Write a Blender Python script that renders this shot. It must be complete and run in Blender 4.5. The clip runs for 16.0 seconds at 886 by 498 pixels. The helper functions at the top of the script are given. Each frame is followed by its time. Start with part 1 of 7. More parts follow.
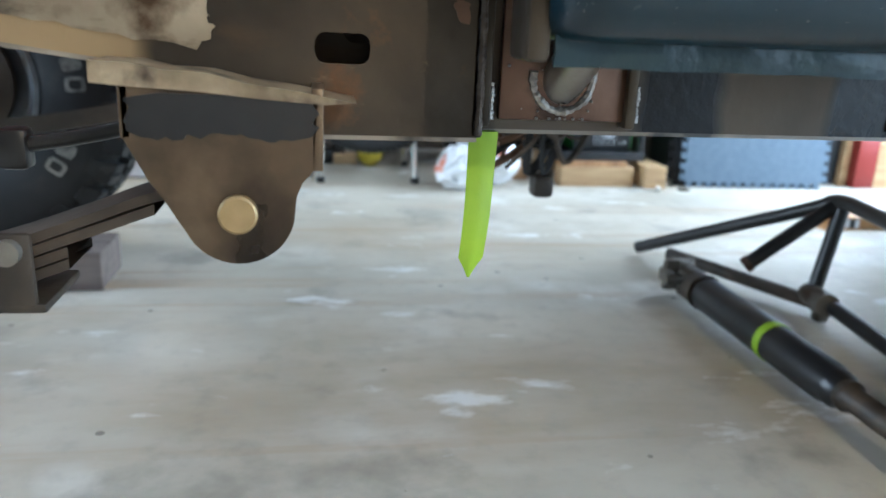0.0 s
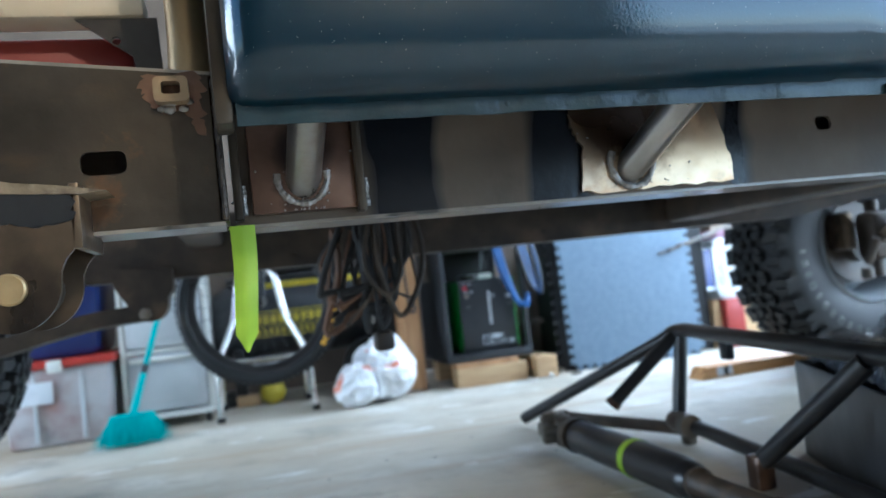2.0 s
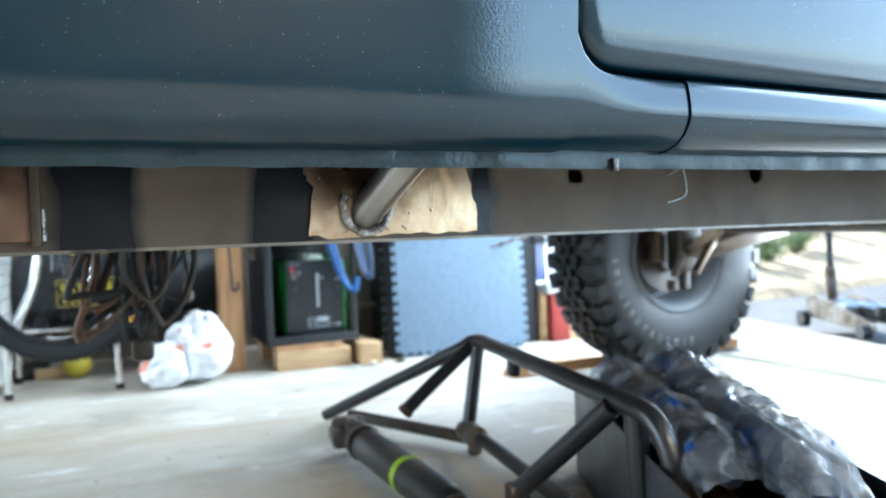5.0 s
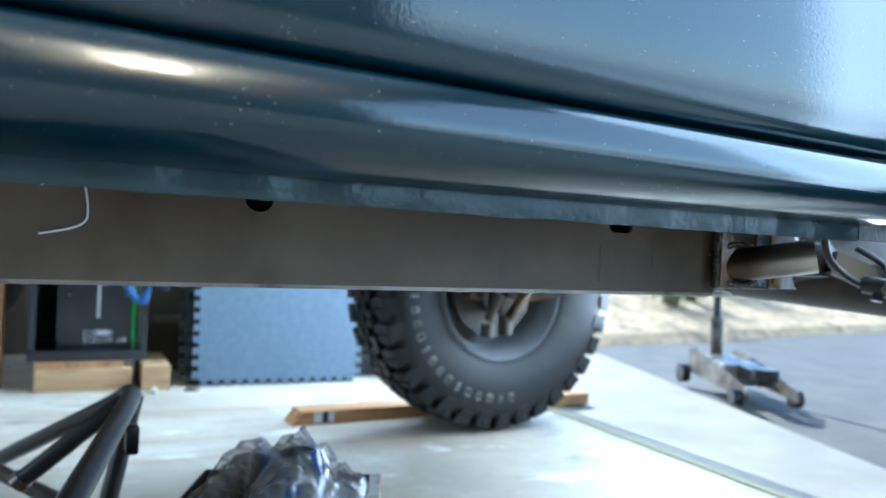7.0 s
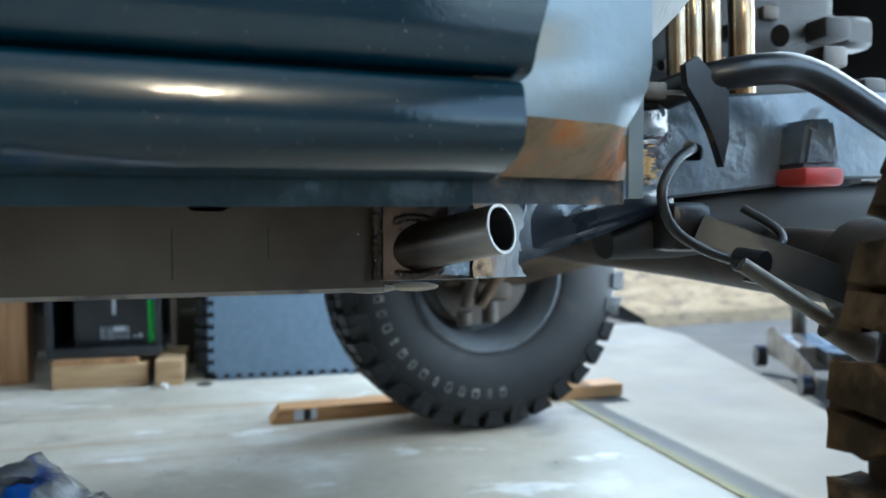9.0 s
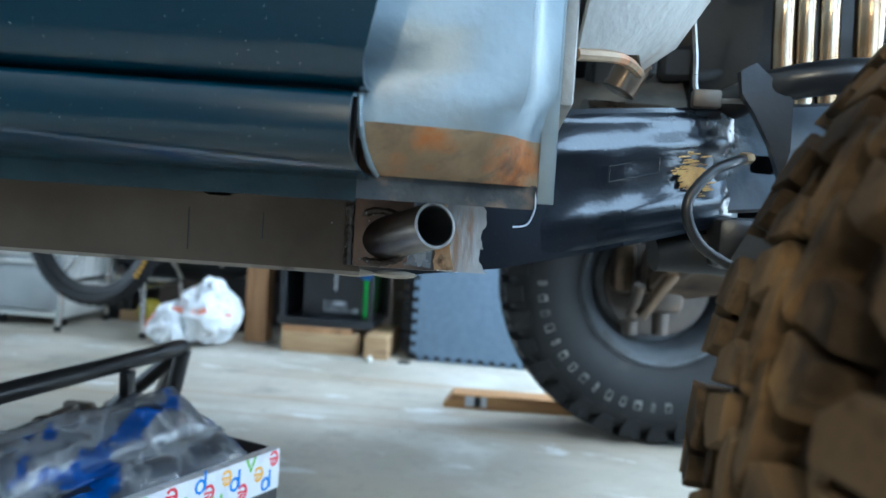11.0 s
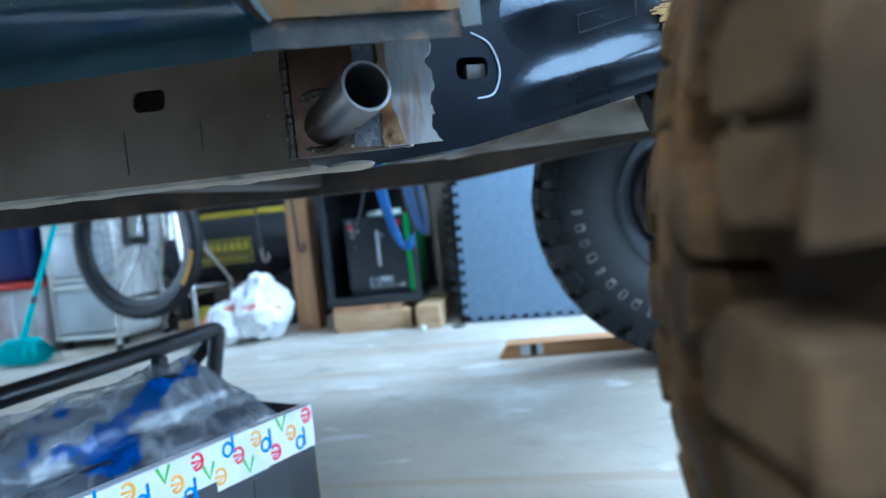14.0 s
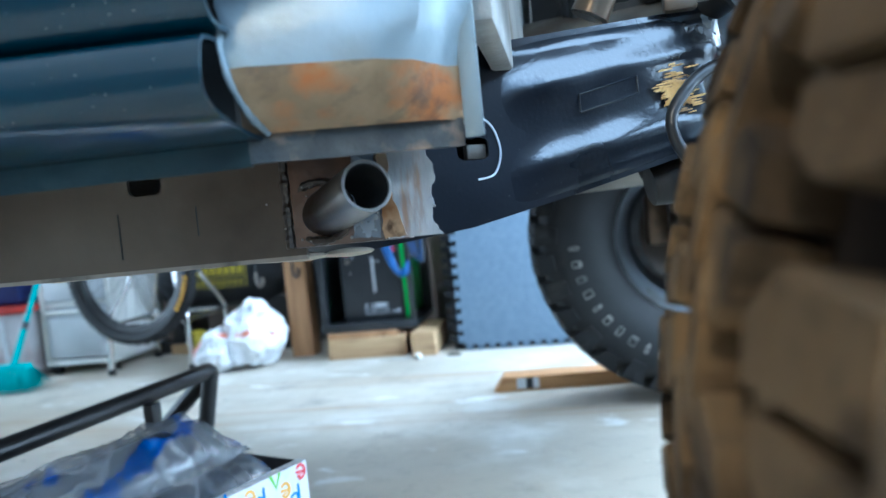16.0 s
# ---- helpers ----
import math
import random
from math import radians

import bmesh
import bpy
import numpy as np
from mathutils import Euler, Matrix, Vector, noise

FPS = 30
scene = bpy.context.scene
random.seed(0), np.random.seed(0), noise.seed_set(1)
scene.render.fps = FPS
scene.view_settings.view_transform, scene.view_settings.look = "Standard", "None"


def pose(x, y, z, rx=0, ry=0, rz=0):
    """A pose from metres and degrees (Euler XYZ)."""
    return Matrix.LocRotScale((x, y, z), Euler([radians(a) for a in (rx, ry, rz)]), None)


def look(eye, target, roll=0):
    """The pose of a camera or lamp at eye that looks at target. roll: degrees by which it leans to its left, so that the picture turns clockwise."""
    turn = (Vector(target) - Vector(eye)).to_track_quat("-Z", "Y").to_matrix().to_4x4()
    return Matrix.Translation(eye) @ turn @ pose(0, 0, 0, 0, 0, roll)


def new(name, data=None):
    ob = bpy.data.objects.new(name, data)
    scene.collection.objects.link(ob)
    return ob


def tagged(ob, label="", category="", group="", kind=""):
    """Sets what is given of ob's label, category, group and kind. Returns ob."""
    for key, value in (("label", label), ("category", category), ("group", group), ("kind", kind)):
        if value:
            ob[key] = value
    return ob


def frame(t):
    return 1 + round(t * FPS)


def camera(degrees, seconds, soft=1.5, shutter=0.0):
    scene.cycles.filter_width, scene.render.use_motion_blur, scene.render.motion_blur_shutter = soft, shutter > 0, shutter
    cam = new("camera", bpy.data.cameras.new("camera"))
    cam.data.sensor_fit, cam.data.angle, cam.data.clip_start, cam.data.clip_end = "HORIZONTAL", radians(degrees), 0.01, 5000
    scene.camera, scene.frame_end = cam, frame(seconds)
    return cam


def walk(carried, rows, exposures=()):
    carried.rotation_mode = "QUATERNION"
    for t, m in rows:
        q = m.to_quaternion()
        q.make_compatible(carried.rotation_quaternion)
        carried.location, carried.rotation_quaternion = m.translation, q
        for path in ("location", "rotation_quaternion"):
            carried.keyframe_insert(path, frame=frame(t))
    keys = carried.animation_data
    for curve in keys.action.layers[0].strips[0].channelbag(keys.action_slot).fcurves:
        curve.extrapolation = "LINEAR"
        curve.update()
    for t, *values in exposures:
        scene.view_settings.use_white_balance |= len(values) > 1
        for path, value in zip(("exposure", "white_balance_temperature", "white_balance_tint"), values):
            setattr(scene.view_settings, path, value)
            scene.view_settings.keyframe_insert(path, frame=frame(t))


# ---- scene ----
cam = camera(60.4, 16.0, 1.5)
PATH = [
    (0, (0.446, 0.165, 0.602), (0.763, 2.056, 0.033), 2.6),
    (0.5, (0.465, 0.14, 0.51), (0.864, 2.091, 0.319), 0.5),
    (1, (0.532, 0.054, 0.477), (0.988, 2.001, 0.507), -2.9),
    (1.5, (0.565, 0.003, 0.447), (1.076, 1.935, 0.528), -5.1),
    (2, (0.576, -0.009, 0.436), (1.088, 1.922, 0.527), -6.3),
    (2.5, (0.597, -0.015, 0.435), (1.088, 1.922, 0.516), -6.7),
    (3, (0.627, -0.024, 0.433), (1.154, 1.904, 0.512), -6.2),
    (5.5, (0.869, 0.007, 0.528), (1.761, 1.797, 0.495), -0.3),
    (6, (1.051, 0.045, 0.512), (1.958, 1.827, 0.505), 2.0),
    (6.5, (1.294, 0.128, 0.544), (2.184, 1.918, 0.528), 2.5),
    (7, (1.472, 0.162, 0.557), (2.355, 1.956, 0.548), 2.7),
    (7.5, (1.646, 0.237, 0.564), (2.536, 2.027, 0.521), 2.7),
    (8, (1.813, 0.263, 0.581), (2.647, 2.080, 0.516), 1.8),
    (8.5, (1.889, 0.207, 0.574), (2.641, 2.059, 0.520), -0.5),
    (9, (2.015, 0.197, 0.571), (2.529, 2.129, 0.497), -0.3),
    (9.5, (2.111, 0.179, 0.538), (2.383, 2.16, 0.536), 2.0),
    (12, (2.306, 0.109, 0.594), (1.981, 2.077, 0.45), 0.8),
    (12.5, (2.319, 0.159, 0.485), (1.987, 2.127, 0.344), -1.8),
    (13, (2.32, 0.182, 0.47), (1.986, 2.149, 0.333), -3.4),
    (13.5, (2.327, 0.198, 0.479), (1.988, 2.165, 0.343), -4.9),
    (14, (2.333, 0.195, 0.48), (1.995, 2.162, 0.35), -6.0),
    (14.5, (2.328, 0.202, 0.484), (1.994, 2.171, 0.38), -6.8),
    (15, (2.319, 0.205, 0.487), (2.021, 2.181, 0.409), -6.9),
    (15.5, (2.319, 0.209, 0.491), (2.05, 2.191, 0.44), -6.8),
    (16, (2.332, 0.21, 0.544), (2.012, 2.181, 0.438), -5.8),
]
EXPOSE = [(0.0, 2.4, 5050, 4), (0.5, 2.35, 4950, 4), (1.0, 2.2, 4850, 4), (2.5, 2.4, 4850, 4), (3.0, 2.65, 5000, 4), (5.5, 2.85, 5150, 3), (7.0, 2.2, 4750, 1), (8.5, 1.65, 5200, 1), (9.5, 1.45, 4850, 1), (12.0, 2.05, 4850, 1), (13.5, 2.05, 4350, 1), (15.0, 2.2, 4450, 1), (16.0, 2.3, 4600, 1)]
cam.data.dof.use_dof, cam.data.dof.focus_distance, cam.data.dof.aperture_fstop = True, 0.66, 5.6
walk(cam, [(t, look(eye, target, roll)) for t, eye, target, roll in PATH], EXPOSE)

# ---- world, sun, large lights ----
SUN_DIR = Vector((0.02, -0.77, -0.62)).normalized()
world = bpy.data.worlds.new("world")
scene.world = world
world.use_nodes = True
wn = world.node_tree.nodes
sky = wn.new("ShaderNodeTexSky")
sky.sky_type, sky.sun_disc = "NISHITA", False
sky.sun_elevation = math.asin(-SUN_DIR.z)
sky.sun_rotation = math.atan2(-SUN_DIR.x, -SUN_DIR.y)
world.node_tree.links.new(sky.outputs[0], wn["Background"].inputs[0])
wn["Background"].inputs[1].default_value = 0.09

sun_data = bpy.data.lights.new("sun", "SUN")
sun_data.energy, sun_data.angle, sun_data.color = 2.4, radians(0.6), (1.0, 0.93, 0.82)
sun = new("sun", sun_data)
sun.matrix_world = look((0, 0, 8), Vector((0, 0, 8)) + SUN_DIR)

door_data = bpy.data.lights.new("door_daylight", "AREA")
door_data.shape, door_data.size, door_data.size_y = "RECTANGLE", 2.5, 1.9
door_data.energy, door_data.color = 45, (0.96, 0.97, 0.94)
door_light = new("door_daylight", door_data)
door_light.matrix_world = look((3.06, 2.15, 1.25), (-2.0, 2.0, 0.9))

for name, y0, y1, watts in (("near_door_daylight", -0.3, 0.7, 9), ("wide_door_daylight", -3.0, -0.3, 9)):
    wide_data = bpy.data.lights.new(name, "AREA")
    wide_data.shape, wide_data.size, wide_data.size_y = "RECTANGLE", y1 - y0, 1.9
    wide_data.energy, wide_data.color = watts, (0.88, 0.96, 1.0)
    new(name, wide_data).matrix_world = look((3.06, (y0 + y1) / 2, 1.25), (-2.0, (y0 + y1) / 2 + 0.4, 0.9))

# fill lamp added in the west to brighten the floor; no known source there
west_data = bpy.data.lights.new("west_fill_light", "AREA")
west_data.shape, west_data.size, west_data.size_y = "RECTANGLE", 2.2, 1.8
west_data.energy, west_data.color = 29, (0.98, 0.96, 0.90)
west_light = new("west_fill_light", west_data)
west_light.matrix_world = look((-3.15, 2.05, 1.15), (2.0, 1.6, 0.5))

bulb_data = bpy.data.lights.new("bulb", "POINT")
bulb_data.energy, bulb_data.color, bulb_data.shadow_soft_size = 46, (1.0, 0.74, 0.44), 0.022
new("bulb", bulb_data).location = (1.82, -3.0, 2.52)


# ---- materials ----
def mat(name, c1, c2=None, scale=8.0, rough=0.5, metal=0.0, bump=0.0, bscale=60.0, c3=None, s3=2.0, t3=(0.55, 0.7), coat=0.0, rvar=0.12, alpha_trans=0.0, detail=6.0, stretch=None, spec=0.5, sub=None):
    m = bpy.data.materials.new(name)
    m.use_nodes = True
    nt = m.node_tree
    b = nt.nodes["Principled BSDF"]
    tc = nt.nodes.new("ShaderNodeTexCoord")
    src = tc.outputs["Object"]
    if stretch:
        mp = nt.nodes.new("ShaderNodeMapping")
        mp.inputs["Scale"].default_value = stretch
        nt.links.new(src, mp.inputs[0])
        src = mp.outputs[0]
    n1 = nt.nodes.new("ShaderNodeTexNoise")
    n1.inputs["Scale"].default_value, n1.inputs["Detail"].default_value = scale, detail
    nt.links.new(src, n1.inputs["Vector"])
    r1 = nt.nodes.new("ShaderNodeValToRGB")
    r1.color_ramp.elements[0].position, r1.color_ramp.elements[1].position = 0.35, 0.68
    r1.color_ramp.elements[0].color = (*c1, 1)
    r1.color_ramp.elements[1].color = (*(c2 or c1), 1)
    nt.links.new(n1.outputs[0], r1.inputs[0])
    col = r1.outputs[0]
    if c3:
        n3 = nt.nodes.new("ShaderNodeTexNoise")
        n3.inputs["Scale"].default_value, n3.inputs["Detail"].default_value = s3, 8.0
        nt.links.new(src, n3.inputs["Vector"])
        r3 = nt.nodes.new("ShaderNodeValToRGB")
        r3.color_ramp.elements[0].position, r3.color_ramp.elements[1].position = t3
        r3.color_ramp.elements[0].color, r3.color_ramp.elements[1].color = (0, 0, 0, 1), (1, 1, 1, 1)
        nt.links.new(n3.outputs[0], r3.inputs[0])
        mx = nt.nodes.new("ShaderNodeMix")
        mx.data_type = "RGBA"
        nt.links.new(r3.outputs[0], mx.inputs["Factor"])
        nt.links.new(col, mx.inputs[6])
        mx.inputs[7].default_value = (*c3, 1)
        col = mx.outputs[2]
    nt.links.new(col, b.inputs["Base Color"])
    mr = nt.nodes.new("ShaderNodeMapRange")
    mr.inputs["To Min"].default_value, mr.inputs["To Max"].default_value = max(0.02, rough - rvar), min(1, rough + rvar)
    nt.links.new(n1.outputs[0], mr.inputs[0])
    nt.links.new(mr.outputs[0], b.inputs["Roughness"])
    b.inputs["Metallic"].default_value = metal
    b.inputs["Specular IOR Level"].default_value = spec
    b.inputs["Coat Weight"].default_value = coat
    b.inputs["Coat Roughness"].default_value = 0.06
    b.inputs["Transmission Weight"].default_value = alpha_trans
    if bump:
        nb = nt.nodes.new("ShaderNodeTexNoise")
        nb.inputs["Scale"].default_value, nb.inputs["Detail"].default_value = bscale, 5.0
        nt.links.new(src, nb.inputs["Vector"])
        bp = nt.nodes.new("ShaderNodeBump")
        bp.inputs["Strength"].default_value, bp.inputs["Distance"].default_value = min(1, bump), 0.002
        nt.links.new(nb.outputs[0], bp.inputs["Height"])
        nt.links.new(bp.outputs[0], b.inputs["Normal"])
        if coat:
            nt.links.new(bp.outputs[0], b.inputs["Coat Normal"])
    return m


def speckle(m, colour, scale, size, amount=1.0):
    """Small specks of another colour over a material's own."""
    nt = m.node_tree
    b = nt.nodes["Principled BSDF"]
    old = b.inputs["Base Color"].links[0].from_socket
    tc = nt.nodes.new("ShaderNodeTexCoord")
    v = nt.nodes.new("ShaderNodeTexVoronoi")
    v.inputs["Scale"].default_value = scale
    nt.links.new(tc.outputs["Object"], v.inputs["Vector"])
    n = nt.nodes.new("ShaderNodeTexNoise")
    n.inputs["Scale"].default_value = scale * 0.13
    nt.links.new(tc.outputs["Object"], n.inputs["Vector"])
    a = nt.nodes.new("ShaderNodeMath")
    a.operation = "MULTIPLY"
    a.inputs[1].default_value = size * 2
    nt.links.new(n.outputs[0], a.inputs[0])
    c = nt.nodes.new("ShaderNodeMath")
    c.operation = "LESS_THAN"
    nt.links.new(v.outputs["Distance"], c.inputs[0])
    nt.links.new(a.outputs[0], c.inputs[1])
    d = nt.nodes.new("ShaderNodeMath")
    d.operation = "MULTIPLY"
    d.inputs[1].default_value = amount
    nt.links.new(c.outputs[0], d.inputs[0])
    mx = nt.nodes.new("ShaderNodeMix")
    mx.data_type = "RGBA"
    nt.links.new(d.outputs[0], mx.inputs["Factor"])
    nt.links.new(old, mx.inputs[6])
    mx.inputs[7].default_value = (*colour, 1)
    nt.links.new(mx.outputs[2], b.inputs["Base Color"])
    return m


def blotch(m, colour, scale, lo, hi, stretch=(1, 1, 1), amount=1.0, seed=0.0):
    """Ragged stains of another colour over a material's own."""
    nt = m.node_tree
    b = nt.nodes["Principled BSDF"]
    old = b.inputs["Base Color"].links[0].from_socket
    tc, mp = nt.nodes.new("ShaderNodeTexCoord"), nt.nodes.new("ShaderNodeMapping")
    mp.inputs["Scale"].default_value, mp.inputs["Location"].default_value = stretch, (seed, seed * 0.7, seed * 1.3)
    nt.links.new(tc.outputs["Object"], mp.inputs[0])
    n = nt.nodes.new("ShaderNodeTexNoise")
    n.inputs["Scale"].default_value, n.inputs["Detail"].default_value, n.inputs["Roughness"].default_value = scale, 9.0, 0.6
    nt.links.new(mp.outputs[0], n.inputs["Vector"])
    r = nt.nodes.new("ShaderNodeMapRange")
    r.inputs["From Min"].default_value, r.inputs["From Max"].default_value, r.inputs["To Max"].default_value = lo, hi, amount
    nt.links.new(n.outputs[0], r.inputs[0])
    mx = nt.nodes.new("ShaderNodeMix")
    mx.data_type = "RGBA"
    nt.links.new(r.outputs[0], mx.inputs["Factor"])
    nt.links.new(old, mx.inputs[6])
    mx.inputs[7].default_value = (*colour, 1)
    nt.links.new(mx.outputs[2], b.inputs["Base Color"])
    return m


def halo(m, centre, r0, r1, colour, amount=1.0, ragged=0.02):
    """Heat tint of another colour round a weld, fading between two radii."""
    nt = m.node_tree
    b = nt.nodes["Principled BSDF"]
    old = b.inputs["Base Color"].links[0].from_socket
    tc, n, ad, ds, mr, mx = (nt.nodes.new("ShaderNode" + k) for k in ("TexCoord", "TexNoise", "MixRGB", "VectorMath", "MapRange", "Mix"))
    n.inputs["Scale"].default_value, n.inputs["Detail"].default_value = 30, 4
    ad.blend_type, ad.inputs[0].default_value = "ADD", ragged
    nt.links.new(tc.outputs["Object"], ad.inputs[1])
    nt.links.new(n.outputs[1], ad.inputs[2])
    nt.links.new(tc.outputs["Object"], n.inputs["Vector"])
    ds.operation = "DISTANCE"
    nt.links.new(ad.outputs[0], ds.inputs[0])
    ds.inputs[1].default_value = [c + ragged * 0.5 for c in centre]
    mr.inputs["From Min"].default_value, mr.inputs["From Max"].default_value = r0, r1
    mr.inputs["To Min"].default_value, mr.inputs["To Max"].default_value = amount, 0.0
    nt.links.new(ds.outputs["Value"], mr.inputs[0])
    mx.data_type = "RGBA"
    nt.links.new(mr.outputs[0], mx.inputs["Factor"])
    nt.links.new(old, mx.inputs[6])
    mx.inputs[7].default_value = (*colour, 1)
    nt.links.new(mx.outputs[2], b.inputs["Base Color"])
    return m


M_CONC = mat("concrete", (0.41, 0.375, 0.30), (0.59, 0.54, 0.45), 1.9, 0.55, bump=0.25, bscale=45, c3=(0.68, 0.66, 0.60), s3=2.6, t3=(0.55, 0.72), detail=10)
blotch(M_CONC, (0.36, 0.28, 0.18), 1.1, 0.50, 0.64, (0.5, 1.6, 1), 0.75, 3.0)
blotch(M_CONC, (0.38, 0.25, 0.13), 1.3, 0.58, 0.70, (0.3, 5.0, 1), 0.65, 9.0)
blotch(M_CONC, (0.22, 0.195, 0.16), 3.4, 0.56, 0.68, (1, 1, 1), 0.65, 8.0)
blotch(M_CONC, (0.80, 0.80, 0.78), 6.0, 0.60, 0.66, (0.6, 1.2, 1), 0.75, 5.0)
blotch(M_CONC, (0.34, 0.31, 0.26), 24.0, 0.52, 0.70, (1, 1, 1), 0.35, 1.0)
speckle(M_CONC, (0.12, 0.10, 0.08), 9.0, 0.05, 0.75)
speckle(M_CONC, (0.20, 0.15, 0.10), 1.7, 0.03, 0.5)
M_APRON = mat("apron_concrete", (0.25, 0.225, 0.18), (0.34, 0.31, 0.255), 3.0, 0.75, bump=0.3, bscale=50, c3=(0.26, 0.25, 0.23), s3=5, t3=(0.55, 0.75))
M_ASPHALT = mat("asphalt", (0.090, 0.080, 0.064), (0.135, 0.120, 0.098), 5.0, 0.8, bump=0.6, bscale=120)
M_GRAVEL = mat("gravel_bank", (0.42, 0.29, 0.14), (0.58, 0.42, 0.23), 6.0, 0.9, bump=0.8, bscale=30, c3=(0.20, 0.14, 0.08), s3=4.0)
blotch(M_GRAVEL, (0.14, 0.10, 0.06), 14.0, 0.52, 0.66, (1, 1, 1), 0.7, 3.0)
# both wall colours are set dark to carry the unlit interior's shade
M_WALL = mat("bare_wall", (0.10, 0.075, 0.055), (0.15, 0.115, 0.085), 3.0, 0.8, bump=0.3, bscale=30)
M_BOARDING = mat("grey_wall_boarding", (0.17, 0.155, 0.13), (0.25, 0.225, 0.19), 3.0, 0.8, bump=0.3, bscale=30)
M_CEIL = mat("ceiling_paint", (0.74, 0.75, 0.76), (0.80, 0.81, 0.82), 2.0, 0.8, bump=0.1)
M_PAINT = mat("teal_body_paint", (0.0008, 0.013, 0.023), (0.0012, 0.017, 0.029), 3.0, 0.32, coat=1.0, bump=0.05, bscale=360, rvar=0.05, spec=0.10)
speckle(M_PAINT, (0.30, 0.30, 0.27), 190.0, 0.058, 0.7)
speckle(M_PAINT, (0.40, 0.40, 0.36), 90.0, 0.036, 0.5)
M_FLANGE = mat("worn_flange_paint", (0.003, 0.014, 0.020), (0.012, 0.030, 0.036), 25.0, 0.5, coat=0.25, bump=0.5, bscale=90, c3=(0.11, 0.10, 0.085), s3=24, t3=(0.67, 0.74), spec=0.25)
M_BLACK = mat("black_satin_paint", (0.010, 0.010, 0.011), (0.022, 0.021, 0.020), 12.0, 0.32, bump=0.15, bscale=120)
M_DIRTY = mat("greasy_black_steel", (0.022, 0.016, 0.010), (0.066, 0.046, 0.029), 14.0, 0.55, bump=0.4, bscale=70, c3=(0.14, 0.095, 0.055), s3=7, t3=(0.6, 0.8))
M_PRIMER = mat("grey_primer", (0.15, 0.18, 0.195), (0.24, 0.275, 0.29), 9.0, 0.42, metal=0.35, bump=0.2, bscale=120, c3=(0.20, 0.185, 0.16), s3=9, t3=(0.64, 0.8))
M_NOSE = mat("slate_gloss_paint", (0.10, 0.12, 0.145), (0.17, 0.20, 0.235), 16.0, 0.32, coat=0.45, bump=1.0, bscale=40, c3=(0.012, 0.012, 0.013), s3=16, t3=(0.60, 0.68))
M_RUSTY = mat("rusty_bare_steel", (0.19, 0.125, 0.062), (0.32, 0.225, 0.125), 22.0, 0.55, metal=0.1, bump=0.5, bscale=90, c3=(0.34, 0.12, 0.025), s3=20, t3=(0.53, 0.64))
blotch(M_RUSTY, (0.07, 0.05, 0.035), 40.0, 0.54, 0.66, (0.5, 1, 1), 0.7, 3.0)
M_HEAT = mat("heat_tinted_plate", (0.035, 0.020, 0.013), (0.13, 0.070, 0.040), 16.0, 0.34, metal=0.4, coat=0.5, bump=0.7, bscale=80, c3=(0.025, 0.02, 0.022), s3=10, t3=(0.5, 0.7))
M_BARE = mat("ground_bare_steel", (0.36, 0.23, 0.13), (0.54, 0.41, 0.28), 9.0, 0.30, metal=0.9, bump=0.6, bscale=34, c3=(0.34, 0.17, 0.07), s3=16, t3=(0.52, 0.62))
halo(M_BARE, (1.022, 0.79, 0.605), 0.048, 0.088, (0.045, 0.026, 0.016), 0.95)
blotch(M_BARE, (0.05, 0.03, 0.02), 22.0, 0.60, 0.66, (1, 1, 1), 0.8, 2.0)
blotch(M_BARE, (0.66, 0.50, 0.32), 8.0, 0.52, 0.60, (1, 1, 1), 0.6, 5.0)
M_COPPER = mat("copper_heat_plate", (0.085, 0.048, 0.032), (0.19, 0.112, 0.076), 14.0, 0.36, metal=0.6, bump=0.35, bscale=60, c3=(0.05, 0.03, 0.022), s3=18, t3=(0.54, 0.66))
halo(M_COPPER, (0.648, 0.79, 0.590), 0.022, 0.036, (0.022, 0.015, 0.012), 0.9, 0.012)
M_BLUED = mat("heat_blued_steel", (0.13, 0.16, 0.20), (0.40, 0.42, 0.46), 24.0, 0.28, metal=0.5, bump=0.8, bscale=60, c3=(0.10, 0.055, 0.03), s3=26, t3=(0.55, 0.66))
M_SILVER = mat("crumpled_ground_steel", (0.50, 0.50, 0.51), (0.86, 0.86, 0.87), 20.0, 0.27, metal=0.5, bump=1.0, bscale=46, stretch=(1.6, 1.0, 0.5))
blotch(M_SILVER, (0.40, 0.22, 0.11), 16.0, 0.60, 0.68, (2.2, 1, 0.4), 0.7, 4.0)
blotch(M_SILVER, (0.10, 0.08, 0.07), 34.0, 0.63, 0.70, (1, 1, 1), 0.7, 8.0)
M_WELDD = mat("smoked_weld_bead", (0.030, 0.022, 0.016), (0.085, 0.066, 0.050), 50.0, 0.38, metal=0.6, bump=0.6, bscale=300)
M_LIP = mat("worn_rail_lip", (0.16, 0.13, 0.10), (0.30, 0.26, 0.21), 16.0, 0.32, coat=0.4, bump=0.3, bscale=80, c3=(0.03, 0.026, 0.024), s3=12, t3=(0.55, 0.63))
M_GRIME = mat("grimy_seam_steel", (0.012, 0.014, 0.014), (0.055, 0.055, 0.052), 34.0, 0.65, bump=0.8, bscale=110, c3=(0.15, 0.10, 0.06), s3=30, t3=(0.56, 0.66))
M_TUBE = mat("tube_steel", (0.30, 0.28, 0.25), (0.46, 0.43, 0.39), 12.0, 0.30, metal=0.88, bump=0.15, bscale=120, c3=(0.17, 0.11, 0.07), s3=9, t3=(0.54, 0.72))
M_TUBEH = M_TUBE.copy()
M_TUBEH.name = "smoked_tube_steel"
